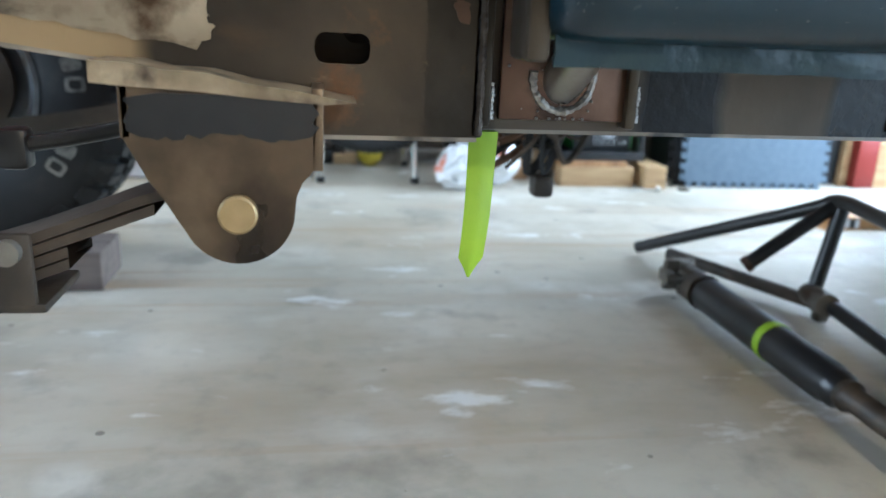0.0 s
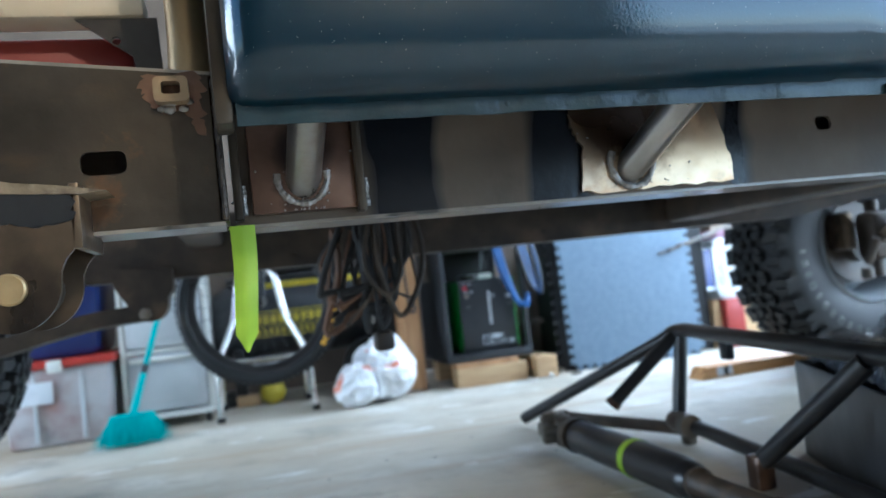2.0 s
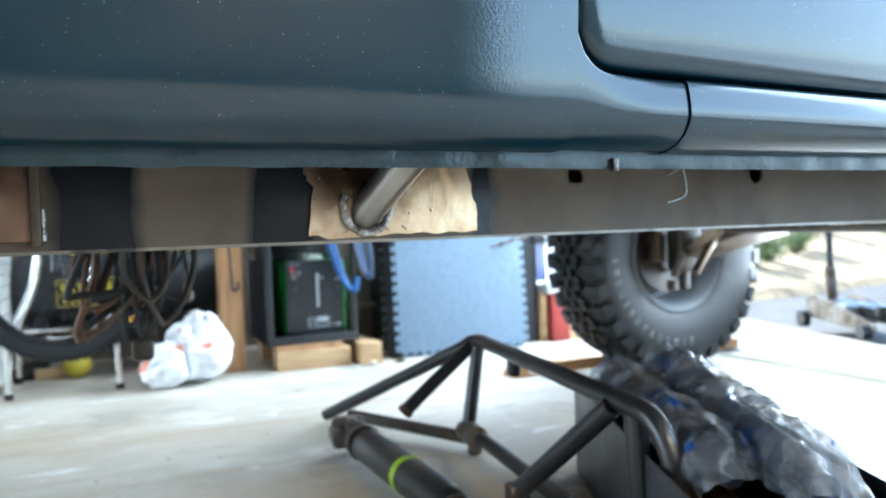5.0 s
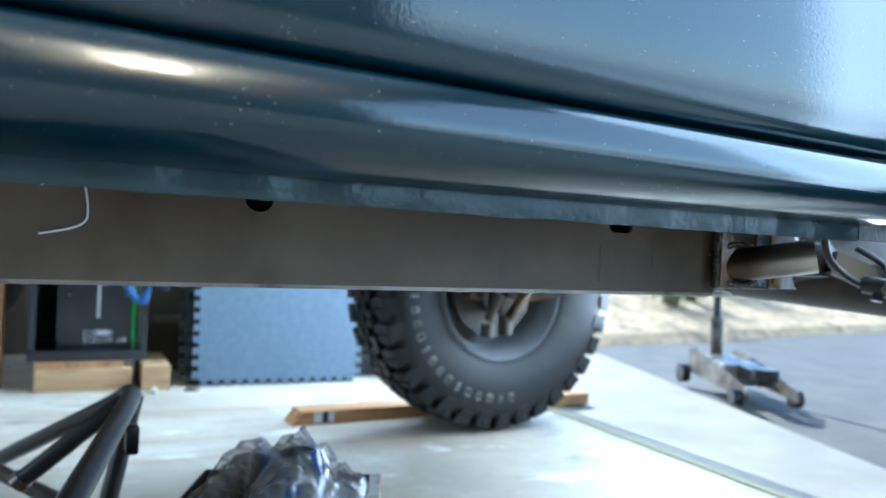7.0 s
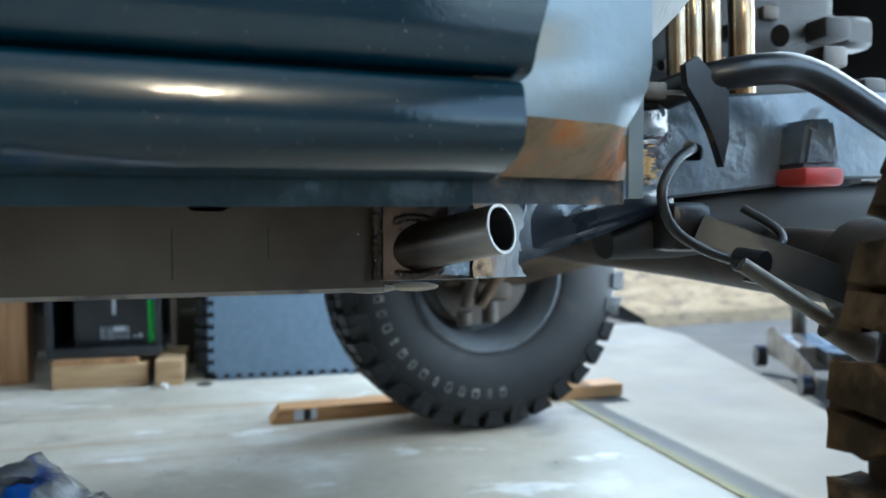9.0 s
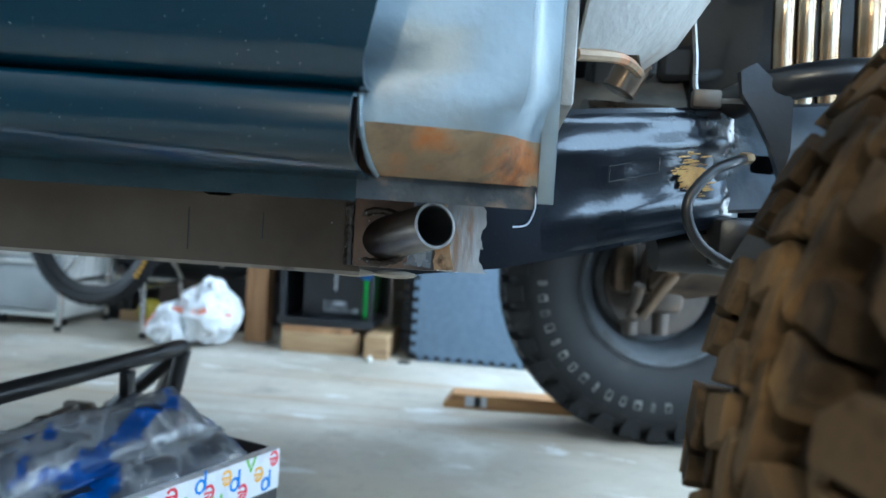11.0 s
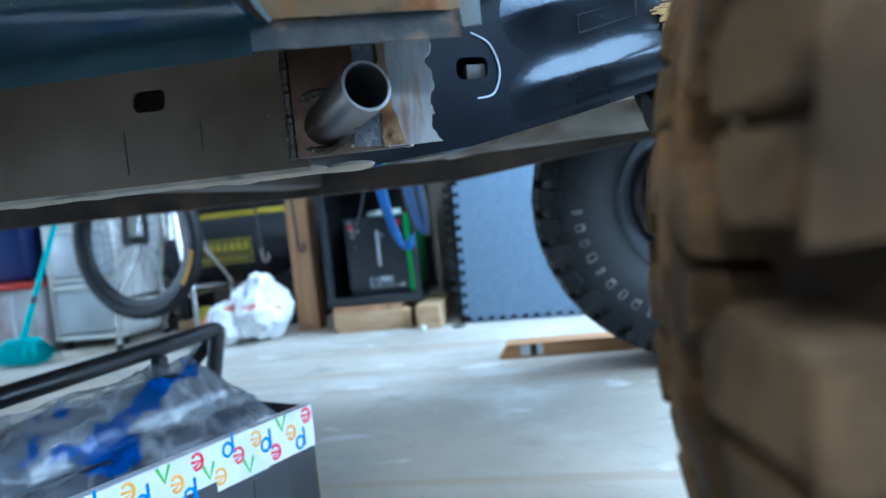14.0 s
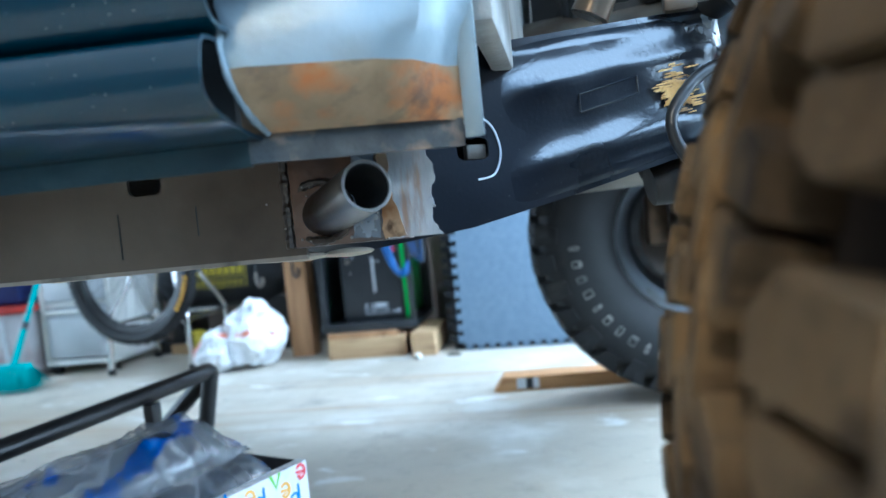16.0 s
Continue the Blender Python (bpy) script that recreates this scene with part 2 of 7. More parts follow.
halo(M_TUBEH, (2.145, 0.795, 0.560), 0.030, 0.085, (0.045, 0.028, 0.018), 0.95)
M_WELD = mat("weld_bead", (0.20, 0.18, 0.16), (0.42, 0.40, 0.38), 60.0, 0.35, metal=0.8, bump=0.6, bscale=300)
M_CHROME = mat("chrome", (0.78, 0.78, 0.78), (0.86, 0.85, 0.83), 5.0, 0.10, metal=1.0, rvar=0.05)
M_HEADER = mat("polished_header_tube", (0.28, 0.235, 0.17), (0.40, 0.345, 0.26), 6.0, 0.24, metal=1.0, c3=(0.22, 0.12, 0.045), s3=8, t3=(0.46, 0.66), rvar=0.06)
M_BRASS = mat("zinc_gold_bolt", (0.32, 0.22, 0.10), (0.44, 0.32, 0.16), 30.0, 0.45, metal=0.75, bump=0.2)
M_OCHRE = mat("ochre_rust", (0.36, 0.20, 0.05), (0.56, 0.36, 0.12), 40.0, 0.45, metal=0.4, bump=0.6, bscale=200, c3=(0.12, 0.07, 0.03), s3=30, t3=(0.55, 0.7))
M_GOLD = mat("gold_tinted_steel", (0.16, 0.10, 0.04), (0.36, 0.26, 0.14), 14.0, 0.42, metal=0.9, stretch=(1, 1, 0.3))
M_RUST = mat("brown_rust", (0.10, 0.050, 0.026), (0.18, 0.095, 0.052), 22.0, 0.75, bump=0.5, bscale=90, c3=(0.07, 0.045, 0.03), s3=14, t3=(0.55, 0.7))
M_STRIP = mat("dull_rubber_strip", (0.26, 0.22, 0.10), (0.36, 0.31, 0.17), 8.0, 0.7, bump=0.3)
M_CREAM = mat("ground_cream_metal", (0.17, 0.125, 0.072), (0.34, 0.265, 0.17), 34.0, 0.5, metal=0.2, bump=0.8, bscale=90, c3=(0.06, 0.04, 0.025), s3=30, t3=(0.50, 0.64))
M_GROUND = mat("ground_back_paint_edge", (0.36, 0.29, 0.20), (0.60, 0.51, 0.38), 14.0, 0.34, metal=0.75, bump=0.18, bscale=160, c3=(0.09, 0.055, 0.03), s3=18, t3=(0.54, 0.66))
blotch(M_GROUND, (0.05, 0.035, 0.024), 11.0, 0.50, 0.60, (0.6, 1, 1.6), 0.85, 3.0)
M_RED = mat("red_paint", (0.22, 0.022, 0.018), (0.30, 0.035, 0.026), 6.0, 0.42, bump=0.1)
M_WHITE = mat("white_paint", (0.66, 0.65, 0.60), (0.78, 0.77, 0.72), 9.0, 0.45, bump=0.1)
M_RUB = mat("black_tyre_rubber", (0.008, 0.008, 0.0085), (0.016, 0.016, 0.016), 9.0, 0.55, spec=0.3, bump=0.25, bscale=140, c3=(0.036, 0.032, 0.025), s3=10, t3=(0.58, 0.8))
M_DUST = mat("dusty_tyre_rubber", (0.075, 0.046, 0.021), (0.148, 0.096, 0.048), 9.0, 0.8, bump=1.0, bscale=48, c3=(0.25, 0.14, 0.05), s3=13, t3=(0.56, 0.76), spec=0.10)
blotch(M_DUST, (0.014, 0.009, 0.005), 9.0, 0.50, 0.60, (1, 1, 1), 0.7, 4.0)
blotch(M_DUST, (0.010, 0.008, 0.006), 30.0, 0.54, 0.66, (1, 1, 1), 0.6, 6.0)
blotch(M_DUST, (0.25, 0.13, 0.040), 3.2, 0.52, 0.66, (1, 1, 1), 0.55, 7.0)
M_HANG = mat("brown_bare_bracket", (0.06, 0.042, 0.026), (0.17, 0.12, 0.075), 10.0, 0.30, metal=0.6, bump=0.25, bscale=50, c3=(0.018, 0.013, 0.010), s3=9, t3=(0.5, 0.68))
# less dusty casing, darkened further to stand in for shade in the grooves
M_GROOVE = mat("groove_shade_rubber", (0.018, 0.012, 0.008), (0.040, 0.026, 0.015), 14.0, 0.7, bump=0.4, bscale=90, c3=(0.07, 0.042, 0.02), s3=9, spec=0.05)
speckle(M_DUST, (0.30, 0.19, 0.09), 60.0, 0.05, 0.6)
M_LETTER = mat("raised_white_rubber", (0.05, 0.05, 0.045), (0.22, 0.21, 0.19), 34.0, 0.6, bump=0.3)
M_RIM = mat("grey_steel_rim", (0.12, 0.13, 0.145), (0.22, 0.235, 0.25), 8.0, 0.42, metal=0.5, c3=(0.07, 0.055, 0.04), s3=8)
M_WOOD = mat("fir_lumber", (0.36, 0.19, 0.08), (0.52, 0.30, 0.14), 7.0, 0.6, bump=0.35, bscale=40, stretch=(6, 6, 0.6), c3=(0.22, 0.11, 0.05), s3=5, t3=(0.58, 0.72))
M_WOODX = mat("pale_lumber", (0.46, 0.30, 0.15), (0.60, 0.42, 0.23), 7.0, 0.65, bump=0.35, bscale=40, stretch=(0.6, 6, 6), c3=(0.26, 0.15, 0.07), s3=5, t3=(0.58, 0.75))
M_WOODG = mat("weathered_lumber", (0.13, 0.10, 0.085), (0.22, 0.18, 0.155), 7.0, 0.75, bump=0.4, bscale=40, stretch=(0.6, 6, 6))
M_MAT = mat("blue_grey_foam", (0.135, 0.185, 0.25), (0.165, 0.22, 0.29), 40.0, 0.75, bump=0.5, bscale=260)
speckle(M_MAT, (0.02, 0.025, 0.03), 60, 0.06)
M_FOAMB = mat("black_foam", (0.012, 0.012, 0.014), (0.02, 0.02, 0.022), 30.0, 0.8, bump=0.4, bscale=200)
M_CLOTH = mat("mauve_cloth", (0.16, 0.08, 0.12), (0.26, 0.15, 0.20), 14.0, 0.85, bump=0.5, bscale=60)
M_BOARD = mat("orange_fir_board", (0.40, 0.20, 0.07), (0.56, 0.32, 0.13), 7.0, 0.6, bump=0.35, bscale=40, stretch=(0.6, 6, 6), c3=(0.24, 0.11, 0.04), s3=5, t3=(0.58, 0.74))
M_IVORY = mat("ivory_bar_paint", (0.56, 0.46, 0.31), (0.72, 0.62, 0.46), 7.0, 0.4, bump=0.15, c3=(0.30, 0.19, 0.10), s3=12, t3=(0.62, 0.72))
M_GREEN = mat("green_tape", (0.25, 0.40, 0.008), (0.33, 0.49, 0.015), 14.0, 0.5, bump=0.25, bscale=60)
M_LIME = mat("lime_welder_green", (0.03, 0.26, 0.03), (0.05, 0.34, 0.04), 5.0, 0.4)
M_PANEL = mat("charcoal_panel", (0.022, 0.024, 0.027), (0.032, 0.034, 0.038), 8.0, 0.4)
M_TEAL = mat("turquoise_plastic", (0.01, 0.32, 0.33), (0.02, 0.42, 0.42), 20.0, 0.45)
M_CLEAR = mat("milky_plastic", (0.44, 0.46, 0.47), (0.58, 0.60, 0.61), 4.0, 0.35, bump=0.05, spec=0.4)
M_TOTE = mat("clear_tote_plastic", (0.42, 0.40, 0.40), (0.56, 0.54, 0.54), 5.0, 0.3, c3=(0.32, 0.20, 0.18), s3=4)
M_BLUE = mat("navy_tote_plastic", (0.012, 0.022, 0.10), (0.02, 0.035, 0.14), 5.0, 0.35)
M_REDP = mat("red_plastic_lid", (0.36, 0.030, 0.02), (0.46, 0.045, 0.03), 6.0, 0.4)
M_BAG = mat("white_bag_film", (0.78, 0.80, 0.83), (0.86, 0.87, 0.89), 6.0, 0.35, bump=0.5, bscale=40, c3=(0.74, 0.26, 0.16), s3=6.0, t3=(0.59, 0.62))
M_YEL = mat("yellow_plastic", (0.50, 0.40, 0.02), (0.62, 0.50, 0.04), 8.0, 0.45)
M_CABLE = mat("blue_hose_rubber", (0.012, 0.06, 0.20), (0.02, 0.09, 0.28), 12.0, 0.5)
M_CARD = mat("black_carton", (0.018, 0.018, 0.020), (0.03, 0.03, 0.032), 14.0, 0.42, bump=0.2, bscale=50)
M_KRAFT = mat("kraft_card", (0.32, 0.20, 0.10), (0.42, 0.28, 0.15), 12.0, 0.7)
M_TAPE = mat("white_parcel_tape", (0.62, 0.64, 0.68), (0.72, 0.74, 0.77), 8.0, 0.28)
M_SHOCK = mat("dark_shock_body", (0.018, 0.022, 0.035), (0.03, 0.04, 0.06), 8.0, 0.3, coat=0.5)
M_TRED = mat("letter_red", (0.60, 0.02, 0.04), None, 8.0, 0.4)
M_TBLU = mat("letter_blue", (0.01, 0.18, 0.60), None, 8.0, 0.4)
M_TYEL = mat("letter_amber", (0.72, 0.38, 0.02), None, 8.0, 0.4)
M_TGRN = mat("letter_green", (0.16, 0.48, 0.03), None, 8.0, 0.4)
M_LEAF = mat("shrub_leaf", (0.08, 0.15, 0.025), (0.14, 0.22, 0.05), 4.0, 0.6)
M_BARK = mat("shrub_stem", (0.10, 0.07, 0.05), (0.16, 0.12, 0.08), 10.0, 0.8)
M_ALU = mat("cast_grey_metal", (0.15, 0.135, 0.11), (0.26, 0.24, 0.205), 14.0, 0.5, metal=0.4, bump=0.5, bscale=60, c3=(0.075, 0.05, 0.03), s3=11, t3=(0.45, 0.65))
M_LINER = mat("pale_undercoat_panel", (0.26, 0.25, 0.225), (0.40, 0.385, 0.345), 12.0, 0.6, bump=0.8, bscale=90, c3=(0.16, 0.11, 0.06), s3=7, t3=(0.56, 0.75))
M_UNDER = mat("tan_underside_panel", (0.30, 0.25, 0.18), (0.46, 0.39, 0.30), 8.0, 0.5, bump=0.2)
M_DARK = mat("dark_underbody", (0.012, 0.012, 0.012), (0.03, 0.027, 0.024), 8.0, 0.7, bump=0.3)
M_GREYP = mat("grey_print", (0.55, 0.58, 0.62), None, 8.0, 0.5)
M_BULB = mat("bulb_glass", (0.9, 0.8, 0.6), None, 8.0, 0.3)
bn = M_BULB.node_tree.nodes["Principled BSDF"]
bn.inputs["Emission Color"].default_value, bn.inputs["Emission Strength"].default_value = (1.0, 0.72, 0.36, 1), 18.0

# crinkled clear film: mostly see-through, crease lines whitened to stand in for highlights, torn blue print
M_FILM = mat("clear_plastic_film", (0.06, 0.066, 0.08), (0.36, 0.37, 0.39), 16.0, 0.08, bump=1.0, bscale=20, c3=(0.006, 0.07, 0.34), s3=19, t3=(0.58, 0.61), stretch=(1.0, 0.45, 1.0))
ft = M_FILM.node_tree
f_out = ft.nodes["Material Output"]
f_tr, f_mix, f_n, f_mr = ft.nodes.new("ShaderNodeBsdfTransparent"), ft.nodes.new("ShaderNodeMixShader"), ft.nodes.new("ShaderNodeTexNoise"), ft.nodes.new("ShaderNodeMapRange")
f_tc = ft.nodes.new("ShaderNodeTexCoord")
f_n.inputs["Scale"].default_value, f_n.inputs["Detail"].default_value = 11, 3
f_mr.inputs["From Min"].default_value, f_mr.inputs["From Max"].default_value = 0.0, 0.12
f_mr.inputs["To Min"].default_value, f_mr.inputs["To Max"].default_value = 0.55, 0.20
ft.links.new(f_tc.outputs["Object"], f_n.inputs["Vector"])
f_v, f_mp, f_add = ft.nodes.new("ShaderNodeTexVoronoi"), ft.nodes.new("ShaderNodeMapping"), ft.nodes.new("ShaderNodeMix")
f_v.feature, f_v.inputs["Scale"].default_value = "DISTANCE_TO_EDGE", 15.0
f_mp.inputs["Scale"].default_value, f_mp.inputs["Rotation"].default_value = (1.5, 0.42, 1.0), (0, 0, 0.5)
f_add.data_type, f_add.inputs["Factor"].default_value = "RGBA", 0.16
ft.links.new(f_tc.outputs["Object"], f_add.inputs[6])
ft.links.new(f_n.outputs[1], f_add.inputs[7])
ft.links.new(f_add.outputs[2], f_mp.inputs[0])
ft.links.new(f_mp.outputs[0], f_v.inputs["Vector"])
ft.links.new(f_v.outputs["Distance"], f_mr.inputs[0])
ft.links.new(f_mr.outputs[0], f_mix.inputs[0])
ft.links.new(f_tr.outputs[0], f_mix.inputs[1])
ft.links.new(ft.nodes["Principled BSDF"].outputs[0], f_mix.inputs[2])
ft.links.new(f_mix.outputs[0], f_out.inputs["Surface"])

# the frame rail: grey-brown primer, gloss black where it was welded and coated, in worn patches along its length
M_RAIL = mat("primed_frame_rail", (0.080, 0.060, 0.041), (0.122, 0.095, 0.068), 9.0, 0.55, bump=0.25, bscale=90, c3=(0.05, 0.033, 0.019), s3=6, t3=(0.55, 0.75), spec=0.3)


def banded(m, bands, colour, rough, wob=0.05, soft=0.02):
    """Lays another finish over a material within stretches of x, with ragged edges."""
    nt = m.node_tree
    b = nt.nodes["Principled BSDF"]
    old, oldr = b.inputs["Base Color"].links[0].from_socket, b.inputs["Roughness"].links[0].from_socket
    tc = nt.nodes.new("ShaderNodeTexCoord")
    n = nt.nodes.new("ShaderNodeTexNoise")
    n.inputs["Scale"].default_value = 9
    nt.links.new(tc.outputs["Object"], n.inputs["Vector"])
    sx = nt.nodes.new("ShaderNodeSeparateXYZ")
    nt.links.new(tc.outputs["Object"], sx.inputs[0])

    def op(kind, a, c):
        o = nt.nodes.new("ShaderNodeMath")
        o.operation = kind
        for i, v in enumerate((a, c)):
            if isinstance(v, (int, float)):
                o.inputs[i].default_value = v
            else:
                nt.links.new(v, o.inputs[i])
        return o.outputs[0]
    x = op("ADD", sx.outputs[0], op("MULTIPLY", op("SUBTRACT", n.outputs[0], 0.5), wob * 2))
    total = 0.0
    for lo, hi in bands:
        rise = nt.nodes.new("ShaderNodeMapRange")
        rise.inputs["From Min"].default_value, rise.inputs["From Max"].default_value = lo - soft, lo + soft
        nt.links.new(x, rise.inputs[0])
        fall = nt.nodes.new("ShaderNodeMapRange")
        fall.inputs["From Min"].default_value, fall.inputs["From Max"].default_value = hi + soft, hi - soft
        nt.links.new(x, fall.inputs[0])
        total = op("ADD", total, op("MULTIPLY", rise.outputs[0], fall.outputs[0]))
    mx = nt.nodes.new("ShaderNodeMix")
    mx.data_type = "RGBA"
    nt.links.new(total, mx.inputs["Factor"])
    nt.links.new(old, mx.inputs[6])
    mx.inputs[7].default_value = (*colour, 1)
    nt.links.new(mx.outputs[2], b.inputs["Base Color"])
    mr = nt.nodes.new("ShaderNodeMix")
    nt.links.new(total, mr.inputs["Factor"])
    nt.links.new(oldr, mr.inputs[2])
    mr.inputs[3].default_value = rough
    nt.links.new(mr.outputs[0], b.inputs["Roughness"])
    return m


banded(M_RAIL, [(0.71, 0.80), (0.90, 0.985), (1.165, 1.20)], (0.008, 0.009, 0.012), 0.26, 0.03, 0.007)
M_RAILF = mat("black_gloss_frame", (0.004, 0.006, 0.010), (0.008, 0.011, 0.018), 9.0, 0.30, coat=1.0, bump=0.10, bscale=240, rvar=0.10, spec=0.4)
speckle(M_RAILF, (0.22, 0.22, 0.22), 150.0, 0.05, 0.5)
banded(M_RAILF, [(2.10, 2.14)], (0.10, 0.08, 0.06), 0.5, 0.01)
M_RAILR = mat("smoked_frame_steel", (0.036, 0.029, 0.022), (0.110, 0.088, 0.063), 5.0, 0.40, metal=0.35, bump=0.3, bscale=70, c3=(0.03, 0.021, 0.013), s3=5, spec=0.15)
M_SMOKE = M_RAILR.copy()
M_SMOKE.name = "smoked_bracket_steel"
banded(M_RAILR, [(-0.5, 0.36)], (0.34, 0.24, 0.13), 0.36, 0.16, 0.02)
blotch(M_RAILR, (0.09, 0.06, 0.035), 9.0, 0.52, 0.66, (0.6, 1, 1.4), 0.85, 2.0)
blotch(M_RAILR, (0.38, 0.28, 0.16), 6.0, 0.56, 0.63, (0.7, 1, 1.5), 0.8, 11.0)
blotch(M_RAILR, (0.16, 0.075, 0.03), 16.0, 0.60, 0.72, (1, 1, 1), 0.7, 6.0)


# ---- mesh helpers ----
def part(name, bm, material, parent=None, label="", smooth=40):
    me = bpy.data.meshes.new(name)
    bmesh.ops.recalc_face_normals(bm, faces=bm.faces)
    for f in bm.faces:
        f.smooth = smooth > 0
    bm.to_mesh(me)
    bm.free()
    if smooth > 0:
        me.set_sharp_from_angle(angle=radians(smooth))
    me.materials.append(material)
    ob = new(name, me)
    if parent:
        ob.parent = parent
        if parent.type == "EMPTY":
            ob.matrix_parent_inverse = Matrix.Translation(-parent.location)
    if label:
        ob["label"] = label
    return ob


def thing(name, at, label, category, group="", kind=""):
    e = new(name)
    e.location, e.empty_display_size = at, 0.05
    return tagged(e, label, category, group, kind)


def box(x0, x1, y0, y1, z0, z1, bev=0.0, bm=None, seg=2):
    b = bmesh.new()
    bmesh.ops.create_cube(b, size=1)
    for v in b.verts:
        v.co = Vector(((x0 + x1) / 2 + v.co.x * (x1 - x0), (y0 + y1) / 2 + v.co.y * (y1 - y0), (z0 + z1) / 2 + v.co.z * (z1 - z0)))
    if bev:
        bmesh.ops.bevel(b, geom=list(b.edges), offset=bev, segments=seg, affect="EDGES", profile=0.5)
    if bm is None:
        return b
    join(bm, b)
    return bm


def join(bm, other, m=None):
    me = bpy.data.meshes.new("tmp")
    if m is not None:
        bmesh.ops.transform(other, matrix=m, verts=other.verts)
    other.to_mesh(me)
    other.free()
    bm.from_mesh(me)
    bpy.data.meshes.remove(me)
    return bm


def sweep(pts, r, seg=12, bm=None, cap=True, closed=False, rf=None, flat=1.0):
    """A tube through points; rf(i, n) scales the radius, flat squashes it across."""
    bm = bm or bmesh.new()
    pts = [Vector(p) for p in pts]
    n = len(pts)
    rings, up = [], None
    for i, p in enumerate(pts):
        if closed:
            d = (pts[(i + 1) % n] - pts[i - 1]).normalized()
        else:
            d = (pts[min(i + 1, n - 1)] - pts[max(i - 1, 0)]).normalized()
        if up is None:
            up = d.orthogonal().normalized()
        up = (up - d * up.dot(d)).normalized()
        side = d.cross(up)
        rr = r * (rf(i, n) if rf else 1)
        rings.append([bm.verts.new(p + rr * (math.cos(a) * up + math.sin(a) * side * flat)) for a in [2 * math.pi * k / seg for k in range(seg)]])
    for i in range(n if closed else n - 1):
        a, b = rings[i], rings[(i + 1) % n]
        for k in range(seg):
            bm.faces.new((a[k], a[(k + 1) % seg], b[(k + 1) % seg], b[k]))
    if cap and not closed:
        bm.faces.new(list(reversed(rings[0])))
        bm.faces.new(rings[-1])
    return bm


def curve(pts, n=8):
    """Catmull-Rom through points."""
    pts = [Vector(p) for p in pts]
    out = []
    for i in range(len(pts) - 1):
        p0, p1, p2, p3 = pts[max(i - 1, 0)], pts[i], pts[i + 1], pts[min(i + 2, len(pts) - 1)]
        for k in range(n):
            t = k / n
            out.append(0.5 * (2 * p1 + (p2 - p0) * t + (2 * p0 - 5 * p1 + 4 * p2 - p3) * t * t + (3 * p1 - p0 - 3 * p2 + p3) * t ** 3))
    return out + [pts[-1]]


def pipe(p0, p1, r, wall, seg=28, bm=None):
    """A hollow open tube."""
    bm = bm or bmesh.new()
    p0, p1 = Vector(p0), Vector(p1)
    d = (p1 - p0).normalized()
    u = d.orthogonal().normalized()
    s = d.cross(u)
    rings = []
    for p, rr in ((p0, r), (p1, r), (p1, r - wall), (p0, r - wall)):
        rings.append([bm.verts.new(p + rr * (math.cos(2 * math.pi * k / seg) * u + math.sin(2 * math.pi * k / seg) * s)) for k in range(seg)])
    for i in range(4):
        a, b = rings[i], rings[(i + 1) % 4]
        for k in range(seg):
            bm.faces.new((a[k], a[(k + 1) % seg], b[(k + 1) % seg], b[k]))
    return bm


def weld(pts, r=0.004, n=5):
    """A bead of overlapping ripples."""
    fine = curve(pts, n)
    return sweep(fine, r, 8, rf=lambda i, m: 0.8 + 0.22 * (0.5 + 0.5 * math.sin(i * 1.6)) + 0.15 * math.sin(i * 0.45))


def revolve(profile, seg=64, axis="Y"):
    """Turns (radius, along) round the axis through the origin."""
    bm = bmesh.new()
    rings = []
    for k in range(seg):
        a = 2 * math.pi * k / seg
        c, s = math.cos(a), math.sin(a)
        rings.append([bm.verts.new((r * c, h, r * s) if axis == "Y" else (r * c, r * s, h)) for r, h in profile])
    for k in range(seg):
        a, b = rings[k], rings[(k + 1) % seg]
        for i in range(len(profile) - 1):
            bm.faces.new((a[i], a[i + 1], b[i + 1], b[i]))
    bmesh.ops.remove_doubles(bm, verts=bm.verts, dist=1e-6)
    return bm


def rounded(x0, x1, z0, z1, r, n=5):
    pts = []
    for cx, cz, a0 in ((x1 - r, z1 - r, 0), (x0 + r, z1 - r, 90), (x0 + r, z0 + r, 180), (x1 - r, z0 + r, 270)):
        pts += [(cx + r * math.cos(radians(a0 + 90 * k / n)), cz + r * math.sin(radians(a0 + 90 * k / n))) for k in range(n + 1)]
    return pts


def disc(cx, cz, r, n=20):
    return [(cx + r * math.cos(2 * math.pi * k / n), cz + r * math.sin(2 * math.pi * k / n)) for k in range(n)]


def plate(outline, holes=(), thick=0.004, m=None, bm=None):
    """A sheet in the x-z plane with holes through it; its near face lies at y = 0 and it goes back by thick."""
    b = bmesh.new()
    for loop in (outline, *holes):
        vs = [b.verts.new((x, 0, z)) for x, z in loop]
        for i in range(len(vs)):
            b.edges.new((vs[i], vs[(i + 1) % len(vs)]))
    bmesh.ops.triangle_fill(b, use_beauty=True, edges=list(b.edges), normal=(0, -1, 0))
    faces = list(b.faces)
    out = bmesh.ops.extrude_face_region(b, geom=faces)
    bmesh.ops.translate(b, vec=(0, thick, 0), verts=[g for g in out["geom"] if isinstance(g, bmesh.types.BMVert)])
    if m is not None:
        bmesh.ops.transform(b, matrix=m, verts=b.verts)
    if bm is None:
        return b
    return join(bm, b)


